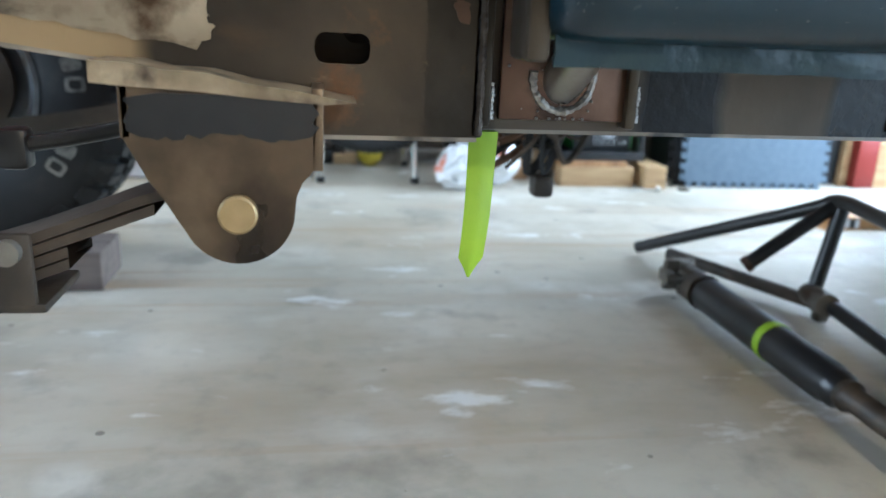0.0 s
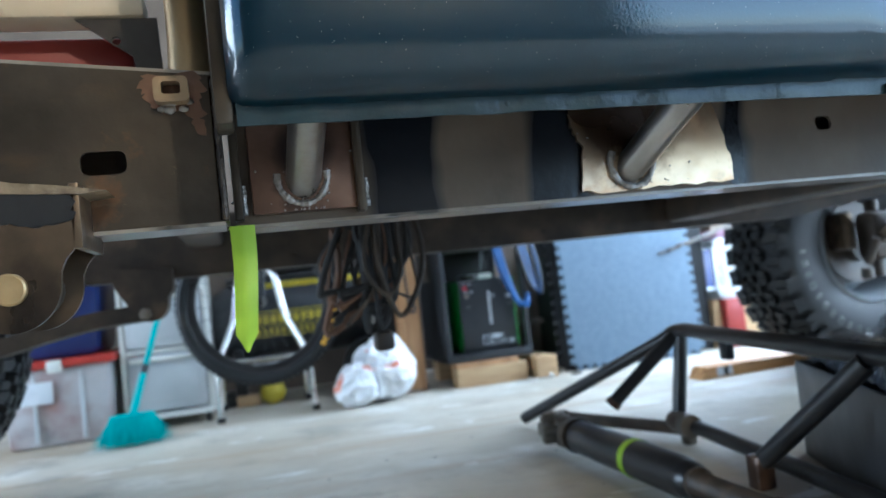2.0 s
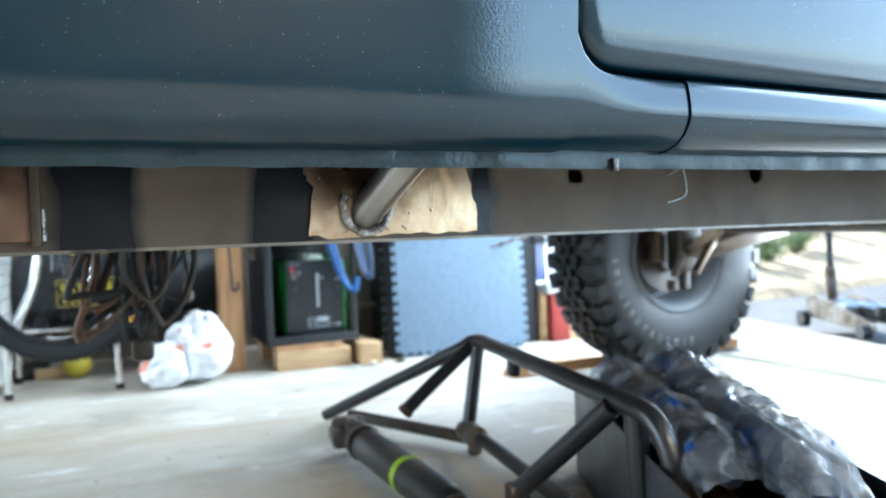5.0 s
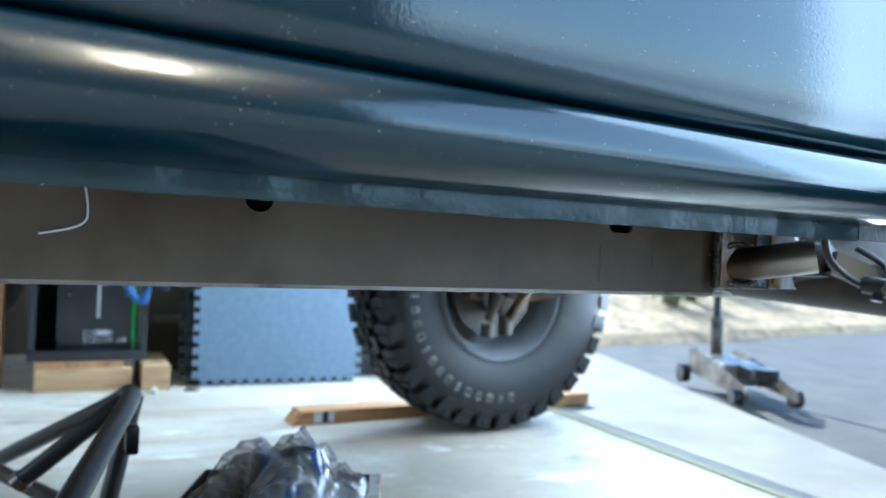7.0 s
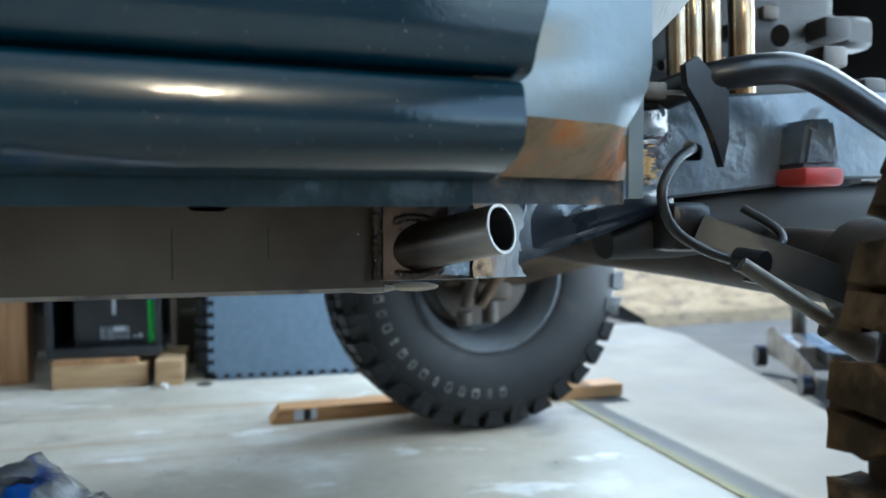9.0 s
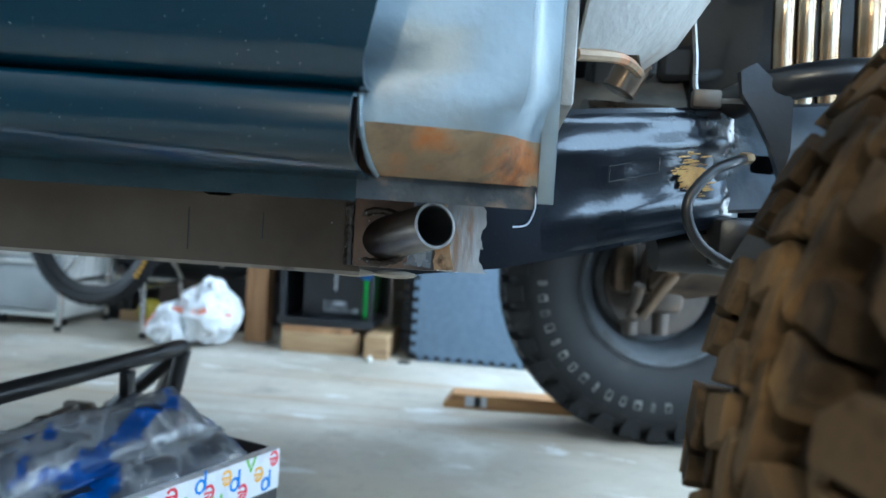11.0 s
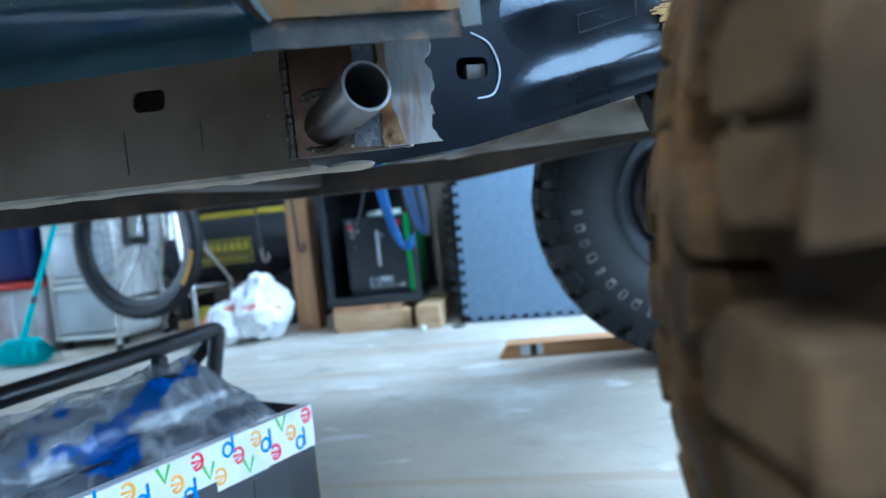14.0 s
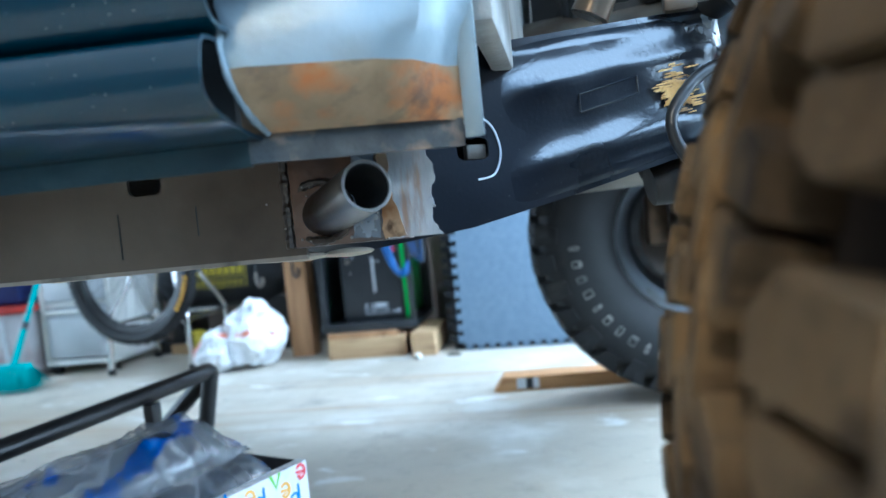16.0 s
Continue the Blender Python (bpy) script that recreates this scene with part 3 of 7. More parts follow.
def loft(sections, bm=None, thick=0.0):
    """Quads between successive lists of points."""
    bm = bm or bmesh.new()
    rows = [[bm.verts.new(p) for p in s] for s in sections]
    for a, b in zip(rows, rows[1:]):
        for i in range(len(a) - 1):
            bm.faces.new((a[i], a[i + 1], b[i + 1], b[i]))
    if thick:
        bmesh.ops.recalc_face_normals(bm, faces=bm.faces)
        bmesh.ops.solidify(bm, geom=list(bm.faces), thickness=thick)
    return bm


def bolt(p, d, r, h, washer=0.0):
    """A hex head with a washer, on direction d."""
    p, d = Vector(p), Vector(d).normalized()
    bm = bmesh.new()
    if washer:
        sweep([p, p + d * h * 0.25], r * washer, 24, bm)
    sweep([p, p + d * h * 0.9, p + d * h], r, 6, bm, rf=lambda i, n: 0.88 if i == 2 else 1)
    return bm


# ---- the setting ----
def structure(name, bm, material, label, smooth=0):
    return tagged(part(name, bm, material, None, "", smooth), label, name.split("_")[0], "", "structure")


X_DOOR = 3.0
structure("floor", box(-3.2, X_DOOR, -3.4, 3.9, -0.12, 0.0), M_CONC, "stained grey concrete garage floor slab")
structure("threshold", box(X_DOOR, X_DOOR + 0.025, -3.1, 3.4, -0.1, 0.004), M_STRIP, "worn yellowish rubber strip along the garage door threshold")
# apron carried on unseen to the south-east, to bounce light onto the truck
ap = plate([(X_DOOR + 0.025, -5.98), (9.0, -5.98), (9.0, -0.6), (3.9, 0.3), (3.44, 0.7), (3.44, 1.2), (4.15, 3.55), (4.15, 4.0), (X_DOOR + 0.025, 4.0)], (), 0.1, Matrix(((1, 0, 0, 0), (0, 0, 1, 0), (0, -1, 0, -0.006), (0, 0, 0, 1))))
structure("pavement", ap, M_APRON, "pale concrete apron outside the garage door")
bm = bmesh.new()
bmesh.ops.create_grid(bm, x_segments=60, y_segments=60, size=1)
for v in bm.verts:
    v.co = Vector((40 + v.co.x * 160, v.co.y * 160, -0.03))
structure("ground", bm, M_ASPHALT, "grey asphalt drive reaching away to the distance")
bm = bmesh.new()
bmesh.ops.create_grid(bm, x_segments=110, y_segments=70, size=0.5)
for v in bm.verts:
    x, y = 4.2 + (v.co.x + 0.5) * 42, 3.9 + (v.co.y + 0.5) ** 1.6 * 30 
    edge = 0.14 * (x - 4.2) + 0.12 * noise.noise(Vector((x * 0.8, 0, 3)))
    y += max(0, edge)
    rise = (y - 3.9 - max(0, edge)) * 0.20
    v.co = Vector((x, y, -0.05 + min(2.6, rise) + 0.06 * noise.noise(Vector((x * 1.6, y * 1.6, 1))) * min(1, rise * 4) + (0.05 if rise > 0.02 else 0)))
structure("garden_bank", bm, M_GRAVEL, "dry tan gravel bank rising beside the drive", 60)
structure("wall_north", box(-3.2, 3.05, 3.9, 4.05, -0.12, 2.75), M_WALL, "bare plywood garage wall behind the stored things, coloured dark as if unlit")
structure("wall_south", box(-3.35, 3.05, -3.55, -3.4, -0.12, 2.75), M_BOARDING, "bare plywood garage side wall, coloured dark as if unlit")
# the west opening is invented, to let sky and fill light in
bm = box(-3.35, -3.2, 3.2, 4.05, -0.12, 2.75)
box(-3.35, -3.2, -3.4, -0.85, -0.12, 2.75, 0, bm)
box(-3.35, -3.2, -0.85, 3.2, 2.3, 2.75, 0, bm)
structure("wall_west", bm, M_WALL, "garage back wall round an unseen opening added for fill light")
bm = box(2.93, 3.05, 3.45, 3.9, 0, 2.75)
box(2.93, 3.05, -3.4, -3.1, 0, 2.75, 0, bm)
box(2.93, 3.05, -3.1, 3.45, 2.3, 2.75, 0, bm)
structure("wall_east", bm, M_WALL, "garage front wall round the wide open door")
structure("ceiling", box(-3.35, 3.05, -3.55, 4.05, 2.75, 2.9), M_CEIL, "white painted garage ceiling")

# ---- the truck ----
truck = thing("pickup_truck", (1.2, 1.35, 0), "dark teal lifted pickup truck with bed removed, parked in the garage", "pickup truck")
RB, RT, RY = 0.518, 0.660, 0.797


def flanged(name, outline_main, holes, p0, p1, material, label="", lip_material=None):
    """A boxed rail: outer web with holes, lips and inner web, along the plan line p0 to p1."""
    d = Vector((p1[0] - p0[0], p1[1] - p0[1], 0)).normalized()
    m = Matrix(((d.x, -d.y, 0, p0[0]), (d.y, d.x, 0, p0[1]), (0, 0, 1, 0), (0, 0, 0, 1)))
    bm = plate(outline_main, holes, 0.004, m)
    n = len(outline_main)
    lip, mid = bmesh.new(), sum(z for _, z in outline_main) / n
    for i in range(n):
        (x0, z0), (x1, z1) = outline_main[i], outline_main[(i + 1) % n]
        if abs(x1 - x0) < 0.02:
            continue
        out = 0.0035 if (z0 + z1) / 2 > mid else -0.0035
        ring = [[lip.verts.new((x, y, z + dz)) for y, dz in ((0.0006, 0.0), (0.066, 0.0), (0.066, out), (0.0006, out))] for x, z in ((x0, z0), (x1, z1))]
        for a in range(4):
            lip.faces.new((ring[0][a], ring[0][(a + 1) % 4], ring[1][(a + 1) % 4], ring[1][a]))
        lip.faces.new(ring[0]), lip.faces.new(ring[1])
    bmesh.ops.transform(lip, matrix=m, verts=lip.verts)
    plate(outline_main, (), 0.004, m @ Matrix.Translation((0, 0.062, 0)), bm)
    web = part(name, bm, material, truck, label, 30)
    part("rail_lip", lip, lip_material or material, web, "", 30)
    return web


def slot(cx, cz, w, h):
    return rounded(cx - w / 2, cx + w / 2, cz - h / 2, cz + h / 2, h * 0.36)


rail = flanged("frame_rail", [(0, RB), (1.551, RB), (1.551, RT), (0, RT)],
               [slot(1.307 - 0.575, 0.587, 0.024, 0.017), disc(1.613 - 0.575, 0.590, 0.0125), slot(1.992 - 0.575, 0.588, 0.030, 0.018)],
               (0.575, RY), (2.126, RY), M_RAIL, "primed grey-brown frame rail with black patches", M_LIP)
rail_front = flanged("front_frame_section", [(0, RB), (0.09, RB + 0.001), (0.18, RB + 0.010), (0.28, RB + 0.030), (0.46, RB + 0.070), (0.46, RT + 0.050), (0.22, RT + 0.022), (0.10, RT + 0.006), (0, RT)],
                     [slot(0.186, 0.593, 0.030, 0.019)], (2.09, RY + 0.004), (2.50, 0.990), M_RAILF, "gloss black kicked-up frame horn with scratched chalk mark")
rail_nose = flanged("frame_nose", [(0, 0.598), (0.28, 0.626), (0.98, 0.64), (0.98, 0.742), (0.62, 0.742), (0.28, 0.736), (0, 0.708)], [slot(0.04, 0.650, 0.03, 0.02)], (2.49, 0.985), (3.46, 1.10), M_NOSE, "grey painted rough-ground front frame section", M_DARK)
rail_rear = flanged("rear_frame_section", [(0, 0.64), (0.35, 0.60), (0.62, 0.565), (0.72, 0.518), (0.865, 0.518), (0.865, 0.660), (0.66, 0.680), (0.3, 0.725), (0, 0.76)],
                    [slot(0.762, 0.581, 0.040, 0.022)], (-0.30, 0.742), (0.565, 0.742), M_RAILR, "smoke-stained bare steel rear frame section", M_LIP)
# the front section's paint-pen loop and rust patch
fd = Vector((0.41, 0.189, 0)).normalized()
fn = Vector((fd.y, -fd.x, 0))


def on_front(s, z, out=0.0):
    return Vector((2.09, RY + 0.004, 0)) + fd * s + fn * out + Vector((0, 0, z))


def horn_edge(u):
    """Bottom and top of the horn at a distance along it."""
    lo = np.interp(u, (0, 0.09, 0.18, 0.28, 0.46), (RB, RB + 0.001, RB + 0.010, RB + 0.030, RB + 0.070))
    hi = np.interp(u, (0, 0.10, 0.22, 0.46), (RT, RT + 0.006, RT + 0.022, RT + 0.050))
    return float(lo), float(hi)


secs = []
for k in range(49):
    u = 0.212 + 0.244 * k / 48
    lo, hi = horn_edge(u)
    fade = min(1, (u - 0.212) / 0.05, (0.456 - u) / 0.02)
    row = []
    for q in range(33):
        f = q / 32
        edge = min(1, f / 0.06, (1 - f) / 0.06)
        rib = 0.0042 * math.exp(-((f - 0.70 - 0.10 * (u - 0.212)) / 0.085) ** 2) - 0.0030 * math.exp(-((f - 0.42) / 0.12) ** 2) + 0.0026 * math.exp(-((f - 0.22) / 0.07) ** 2)
        ripple = 0.0009 * noise.noise(Vector((u * 26, f * 5, 2)))
        row.append(on_front(u, lo + (hi - lo) * f, -0.0008 + edge * fade * (0.0042 + rib + ripple)))
    secs.append(row)
part("pressed_relief", loft(secs), M_RAILF, rail_front, "long ribs pressed into the gloss black web", 80)
bm = bmesh.new()
for a, b2 in (((0.290, 0.634), (0.350, 0.648)), ((0.290, 0.618), (0.350, 0.632)), ((0.290, 0.634), (0.290, 0.618)), ((0.350, 0.648), (0.350, 0.632))):
    sweep([on_front(*a, 0.0052), on_front(*b2, 0.0052)], 0.0007, 5, bm)
part("stamped_outline", bm, M_RAILF, rail_front)
part("captive_nut", box(-0.011, 0.008, -0.006, 0.006, -0.007, 0.007, 0.002), M_ALU, rail_front, "pale square nut behind the slot").matrix_basis = Matrix.Translation(on_front(0.193, 0.591, -0.012)) @ Matrix.Rotation(math.atan2(fd.y, fd.x), 4, "Z")
part("chalk_mark", sweep(curve([on_front(0.187, 0.624, 0.001), on_front(0.204, 0.613, 0.001), on_front(0.211, 0.590, 0.0012), on_front(0.204, 0.570, 0.001), on_front(0.188, 0.566, 0.001)], 6), 0.0010, 6), M_TAPE, rail_front, "curled white paint-pen mark")
bm = bmesh.new()
for k in range(190):
    s, z = random.gauss(0.392, 0.009), random.gauss(0.632, 0.009)
    half, tall = random.uniform(0.003, 0.008), random.uniform(0.0005, 0.0011)
    plate([(-half, -tall), (half, -tall * 0.4), (half * 0.9, tall), (-half * 0.8, tall * 0.7)], (), 0.0012, Matrix.Translation(on_front(s, z, 0.0058 + 0.000012 * k)) @ Matrix(((fd.x, -fn.x, 0, 0), (fd.y, -fn.y, 0, 0), (0.12, 0, 1, 0), (0, 0, 0, 1))), bm)
part("rust_patch", bm, M_OCHRE, rail_front, "scratched ochre rust patch")
bm = bmesh.new()
for k in range(40):
    s, z, r = random.gauss(0.432, 0.014), random.gauss(0.668, 0.018), random.uniform(0.003, 0.008)
    bmesh.ops.create_icosphere(bm, subdivisions=1, radius=r, matrix=Matrix.Translation(on_front(s, z, 0.002)) @ Matrix.Diagonal((1, 0.3, 1, 1)))
part("slag_patch", bm, M_NOSE, rail_front, "rough welded grey patch")

far = flanged("far_frame_rail", [(0, 0.520), (1.75, 0.520), (2.10, 0.560), (2.60, 0.61), (2.60, 0.72), (2.1, 0.69), (1.75, 0.655), (0, 0.655), (-0.7, 0.74), (-0.7, 0.62), (-0.15, 0.525)],
              [disc(0.35 + 0.32 * k, 0.545, 0.006) for k in range(5)] + [slot(0.6, 0.60, 0.03, 0.02), slot(1.3, 0.60, 0.03, 0.02)], (0.35, 1.84), (2.4, 1.84), M_DIRTY, "far frame rail, greasy black")

# cross members, floor pan and gearbox under the cab
part("floor_pan", box(0.60, 2.26, 0.66, 2.06, 0.685, 0.71, 0.006), M_DARK, truck)
part("cross_member", box(1.70, 1.80, 0.86, 1.84, 0.535, 0.60, 0.012), M_DIRTY, truck)
part("cross_member", box(0.46, 0.54, 0.80, 1.84, 0.58, 0.65, 0.012), M_DIRTY, truck)
bm = sweep([(1.15, 1.35, 0.66), (1.45, 1.35, 0.66), (1.75, 1.35, 0.65), (2.1, 1.35, 0.66), (2.5, 1.35, 0.68)], 0.11, 18, rf=lambda i, n: (0.5, 0.75, 0.8, 1.1, 1.2)[i])
part("gearbox", bm, M_ALU, truck, "dull cast gearbox casing")
bm = loft([[(2.10, 1.15, 0.565), (2.10, 1.45, 0.560), (2.10, 1.75, 0.565)], [(2.35, 1.15, 0.590), (2.35, 1.45, 0.585), (2.35, 1.75, 0.590)], [(2.75, 1.15, 0.615), (2.75, 1.45, 0.610), (2.75, 1.75, 0.615)]], None, 0.006)
for x in (2.16, 2.30, 2.48):
    box(x, x + 0.012, 1.14, 1.76, 0.562 + (x - 2.1) * 0.075, 0.60 + (x - 2.1) * 0.075, 0.002, bm)
part("skid_panel", bm, M_UNDER, truck, "tan ribbed underside panel")
bm = bmesh.new()
for k in range(44):
    x = 1.80 + 0.0085 * k + random.uniform(-0.01, 0.01)
    bmesh.ops.create_icosphere(bm, subdivisions=2, radius=random.uniform(0.004, 0.010), matrix=Matrix.Translation((x, 0.835 + random.uniform(-0.025, 0.02), RB - 0.002)) @ Matrix.Diagonal((2.2, 1, 0.4, 1)))
part("mud_crust", bm, M_UNDER, rail, "dried tan mud caked under the rail")
# wiring and exhaust bundle hanging in the middle of the chassis
for k in range(24):
    a, b2 = random.uniform(-0.045, 0.030), random.uniform(-0.06, 0.06)
    pts = [(0.85 + a, 1.45 + b2, 0.66), (0.86 + a * 1.2 + random.uniform(-.02, .02), 1.45 + b2, 0.53), (0.855 + a + random.uniform(-.03, .02), 1.44 + b2, 0.44 + random.uniform(-0.03, 0.03)), (0.80 + a * 1.3 + random.uniform(-0.03, 0.02), 1.43 + b2, 0.40 + random.uniform(-0.04, 0.06)), (0.76 + a + random.uniform(-0.02, 0.04), 1.42 + b2, 0.42 + random.uniform(-0.03, 0.08)), (0.79 + a, 1.44 + b2, 0.56)]
    part("wiring_loom", sweep(curve(pts if k % 3 else pts[:4], 5), random.uniform(0.0025, 0.0075), 7), (M_DARK, M_DIRTY, M_DARK, M_RUST)[k % 4], truck, "dirty dark wiring loom hanging below the chassis")
part("loom_plug", box(0.80, 0.835, 1.38, 1.42, 0.325, 0.362, 0.008), M_DIRTY, truck)

# --- rocker, rear quarter, door ---
FZ0, FZ1 = 0.580, 0.597


def gap_z(x):
    return 0.668 - 0.0225 * max(0.0, x - 1.2)


# rocker outline: (distance inwards, share of the height between flange and door gap)
ROCK = [(0.619, 0.00), (0.605, 0.02), (0.592, 0.10), (0.582, 0.22), (0.576, 0.36), (0.5735, 0.48), (0.5740, 0.64), (0.5756, 0.80), (0.5772, 0.91), (0.5795, 0.965), (0.5850, 0.993), (0.596, 1.0)]


def flange_y(x):
    return 0.6185 + 0.028 * min(1, max(0, (x - 1.1) / 1.05))


def rocker_section(x):
    h = gap_z(x) - 0.003 - FZ1
    out = []
    for y, s in ROCK:
        out.append((x, y + (flange_y(x) - 0.6185) * max(0, 1 - s / 0.3) ** 1.5, FZ1 + s * h))
    return out


secs = [rocker_section(1.2905 + (2.160 - 1.2905) * k / 24) for k in range(25)]
rocker = part("rocker_panel", loft(secs, None, 0.0025), M_PAINT, truck, "glossy dark teal sill with dust specks", 60)
# rear quarter: the same sill swept up into the cab corner
CAB_TOP = 1.30


QUART = [(0.619, 0.0), (0.605, 0.02), (0.592, 0.10), (0.5838, 0.22), (0.5788, 0.36), (0.5762, 0.50), (0.5745, 0.62), (0.5735, 0.74), (0.5727, 0.85)]


def quarter_section(x, inset=0.0, fade=1.0, lean=0.0):
    h = gap_z(1.2) - 0.003 - FZ1
    pts = [(x + lean * (1 - s) ** 1.5, y + inset, FZ1 + s * h) for y, s in QUART]
    for y, z in ((0.5718, 0.670), (0.5700, 0.70), (0.566, 0.75), (0.563, 0.82), (0.562, 0.92), (0.565, 1.05), (0.572, CAB_TOP)):
        pts.append((x, y + inset, z))
    return pts


rear = []
for k in range(7):
    a = radians(15 * k)
    rear.append(quarter_section(0.580 + 0.034 * (1 - math.cos(a)), 0.034 * (1 - math.sin(a))))
for k in range(1, 13):
    rear.append(quarter_section(0.614 + (1.158 - 0.614) * k / 12))
quarter = part("cab_quarter_panel", loft(rear, None, 0.0025), M_PAINT, truck, "glossy dark teal rear cab corner", 60)
# quarter below the door, up to the seam
low = []
QPTS = sorted((z, y) for _, y, z in quarter_section(1.1585))
for k in range(17):
    x = 1.1585 + (1.2893 - 1.1585) * k / 16
    f = min(1, max(0, (x - 1.1585) / 0.11))
    f = f * f * (3 - 2 * f)
    top = 0.665 + 0.042 * (1 - math.sqrt(max(0, 1 - ((1.2 - x) / 0.042) ** 2))) if x < 1.2 else gap_z(x) - 0.003
    row = []
    for y, sh in ROCK:
        z = FZ1 + sh * (top - FZ1)
        row.append((x, y * f + float(np.interp(z, [p[0] for p in QPTS], [p[1] for p in QPTS])) * (1 - f), z))
    low.append(row)
part("sill_extension", loft(low, None, 0.0025), M_PAINT, truck, "", 60)
part("cab_rear_edge", box(0.566, 0.581, 0.615, 0.66, 0.582, CAB_TOP, 0.004), M_SMOKE, truck, "rust-brown pinch seam at the cab's back edge")
part("cab_back_panel", box(0.572, 0.592, 0.665, 2.03, 0.70, CAB_TOP, 0.006), M_PAINT, truck)

# pinch flange under the sill, rippled by spot welds
secs = []
for k in range(161):
    x = 0.583 + (2.152 - 0.583) * k / 160
    w = 0.0006 * math.sin(x * 95) + 0.0010 * noise.noise(Vector((x * 14, 0, 0)))
    fy = flange_y(x)
    secs.append([(x, fy + w, FZ1 + 0.001), (x, fy - 0.001 + w * 1.6, 0.589), (x, fy + w, FZ0 + 0.0012 * noise.noise(Vector((x * 22, 5, 0))))])
flange = part("pinch_flange", loft(secs, None, 0.003), M_FLANGE, truck, "spot-welded sill flange with chipped teal paint", 70)
for x in [0.64 + 0.062 * k + random.uniform(-0.012, 0.012) for k in range(24)]:
    bm = bmesh.new()
    bmesh.ops.create_icosphere(bm, subdivisions=2, radius=0.0030, matrix=Matrix.Translation((x, flange_y(x) - 0.002, 0.588 + random.uniform(-0.002, 0.002))) @ Matrix.Diagonal((1, 0.3, 1, 1)))
    part("spot_weld", bm, M_FLANGE, flange)
part("flange_clip", box(1.226, 1.233, 0.612, 0.618, 0.576, 0.590, 0.001), M_HEAT, flange)

# door: bottom edge rolls under, rounded rear corner
DOOR = [(0.600, 0.000), (0.588, 0.0005), (0.5805, 0.0022), (0.5765, 0.006), (0.5742, 0.012), (0.5722, 0.022), (0.5704, 0.036), (0.5687, 0.055), (0.5670, 0.08), (0.5652, 0.115), (0.5638, 0.16), (0.5632, 0.24), (0.565, 0.38), (0.572, 0.63)]


def door_front(z):
    return 2.166 + 0.22 * max(0, min(z, 0.90) - 0.662)


secs = []
RC = 0.034
xs = [1.166 + RC * (1 - math.cos(radians(11.25 * k))) for k in range(9)] + [1.2 + (2.166 - 1.2) * k / 22 for k in range(1, 23)]
for i, x in enumerate(xs):
    lift = RC * (1 - math.sqrt(max(0, 1 - ((1.2 - x) / RC) ** 2))) if x < 1.2 else 0
    z0 = gap_z(x) + 0.0040
    row = []
    for y, dz in DOOR:
        z = z0 + max(dz, 0) + lift * max(0, 1 - dz / 0.63)
        u = (x - 1.166) / (2.166 - 1.166)
        row.append((1.166 + u * (door_front(z) - 1.166), y + (0.02 if i == 0 else 0), z))
    secs.append(row)
door = part("cab_door", loft(secs, None, 0.0025), M_PAINT, truck, "glossy dark teal door with orange-peel paint and dust specks", 60)
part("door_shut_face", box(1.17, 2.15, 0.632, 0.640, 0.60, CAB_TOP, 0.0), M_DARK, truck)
part("roof_rail", box(0.59, 2.36, 0.59, 0.66, CAB_TOP - 0.02, CAB_TOP + 0.02, 0.01), M_PAINT, truck)
part("cab_far_side", box(0.59, 2.30, 2.04, 2.10, 0.60, CAB_TOP, 0.02), M_PAINT, truck)
# paint chips on door and sill
for x, z, w, h in ((1.36, 0.625, 0.0012, 0.002), (1.72, 0.631, 0.001, 0.0016)):
    part("paint_chip", box(x, x + w, 0.5715, 0.5745, z, z + h, 0.0006), M_TAPE, rocker)

# --- hinge pillar in grey primer, with a rusty foot ---
def pillar_row(z, *xy):
    return [(x, y, z) for x, y in xy]


LEVELS = [pillar_row(0.598, (2.166, 0.640), (2.176, 0.642), (2.235, 0.662), (2.258, 0.671), (2.270, 0.680), (2.279, 0.688)),
          pillar_row(0.607, (2.164, 0.622), (2.174, 0.624), (2.236, 0.648), (2.258, 0.664), (2.270, 0.678), (2.280, 0.686)),
          pillar_row(0.620, (2.162, 0.607), (2.172, 0.608), (2.236, 0.632), (2.254, 0.651), (2.270, 0.676), (2.281, 0.684)),
          pillar_row(0.630, (2.161, 0.602), (2.171, 0.602), (2.237, 0.625), (2.256, 0.642), (2.270, 0.675), (2.281, 0.683)),
          pillar_row(0.642, (2.161, 0.600), (2.170, 0.600), (2.238, 0.622), (2.260, 0.634), (2.271, 0.673), (2.282, 0.681)),
          pillar_row(0.653, (2.161, 0.602), (2.170, 0.601), (2.240, 0.622), (2.264, 0.630), (2.272, 0.671), (2.283, 0.680))]
foot = part("pillar_foot", loft(LEVELS[:4], None, 0.002), M_RUSTY, truck, "rusty lower step of the hinge pillar", 50)
pil = LEVELS[3:]
for z in (0.668, 0.70, 0.75, 0.82, 0.92, 1.1, 1.3):
    f = door_front(z) - 0.012
    pil.append(pillar_row(z, (f - 0.004, 0.616), (f, 0.608), (2.242, 0.622), (2.266, 0.628), (2.274, 0.668), (2.287, 0.676)))
pillar = part("hinge_pillar", loft(pil, None, 0.002), M_PRIMER, truck, "bare grey-blue primed hinge pillar", 50)
part("weld_bead", weld([(2.1605, 0.599, 0.650), (2.1605, 0.598, 0.638), (2.1615, 0.604, 0.622), (2.1635, 0.620, 0.607), (2.166, 0.639, 0.598)], 0.0022, 10), M_PRIMER, pillar, "pale blue-grey seam weld")
part("pillar_flange", box(2.277, 2.289, 0.678, 0.682, 0.586, 1.25, 0.001), M_PRIMER, pillar)
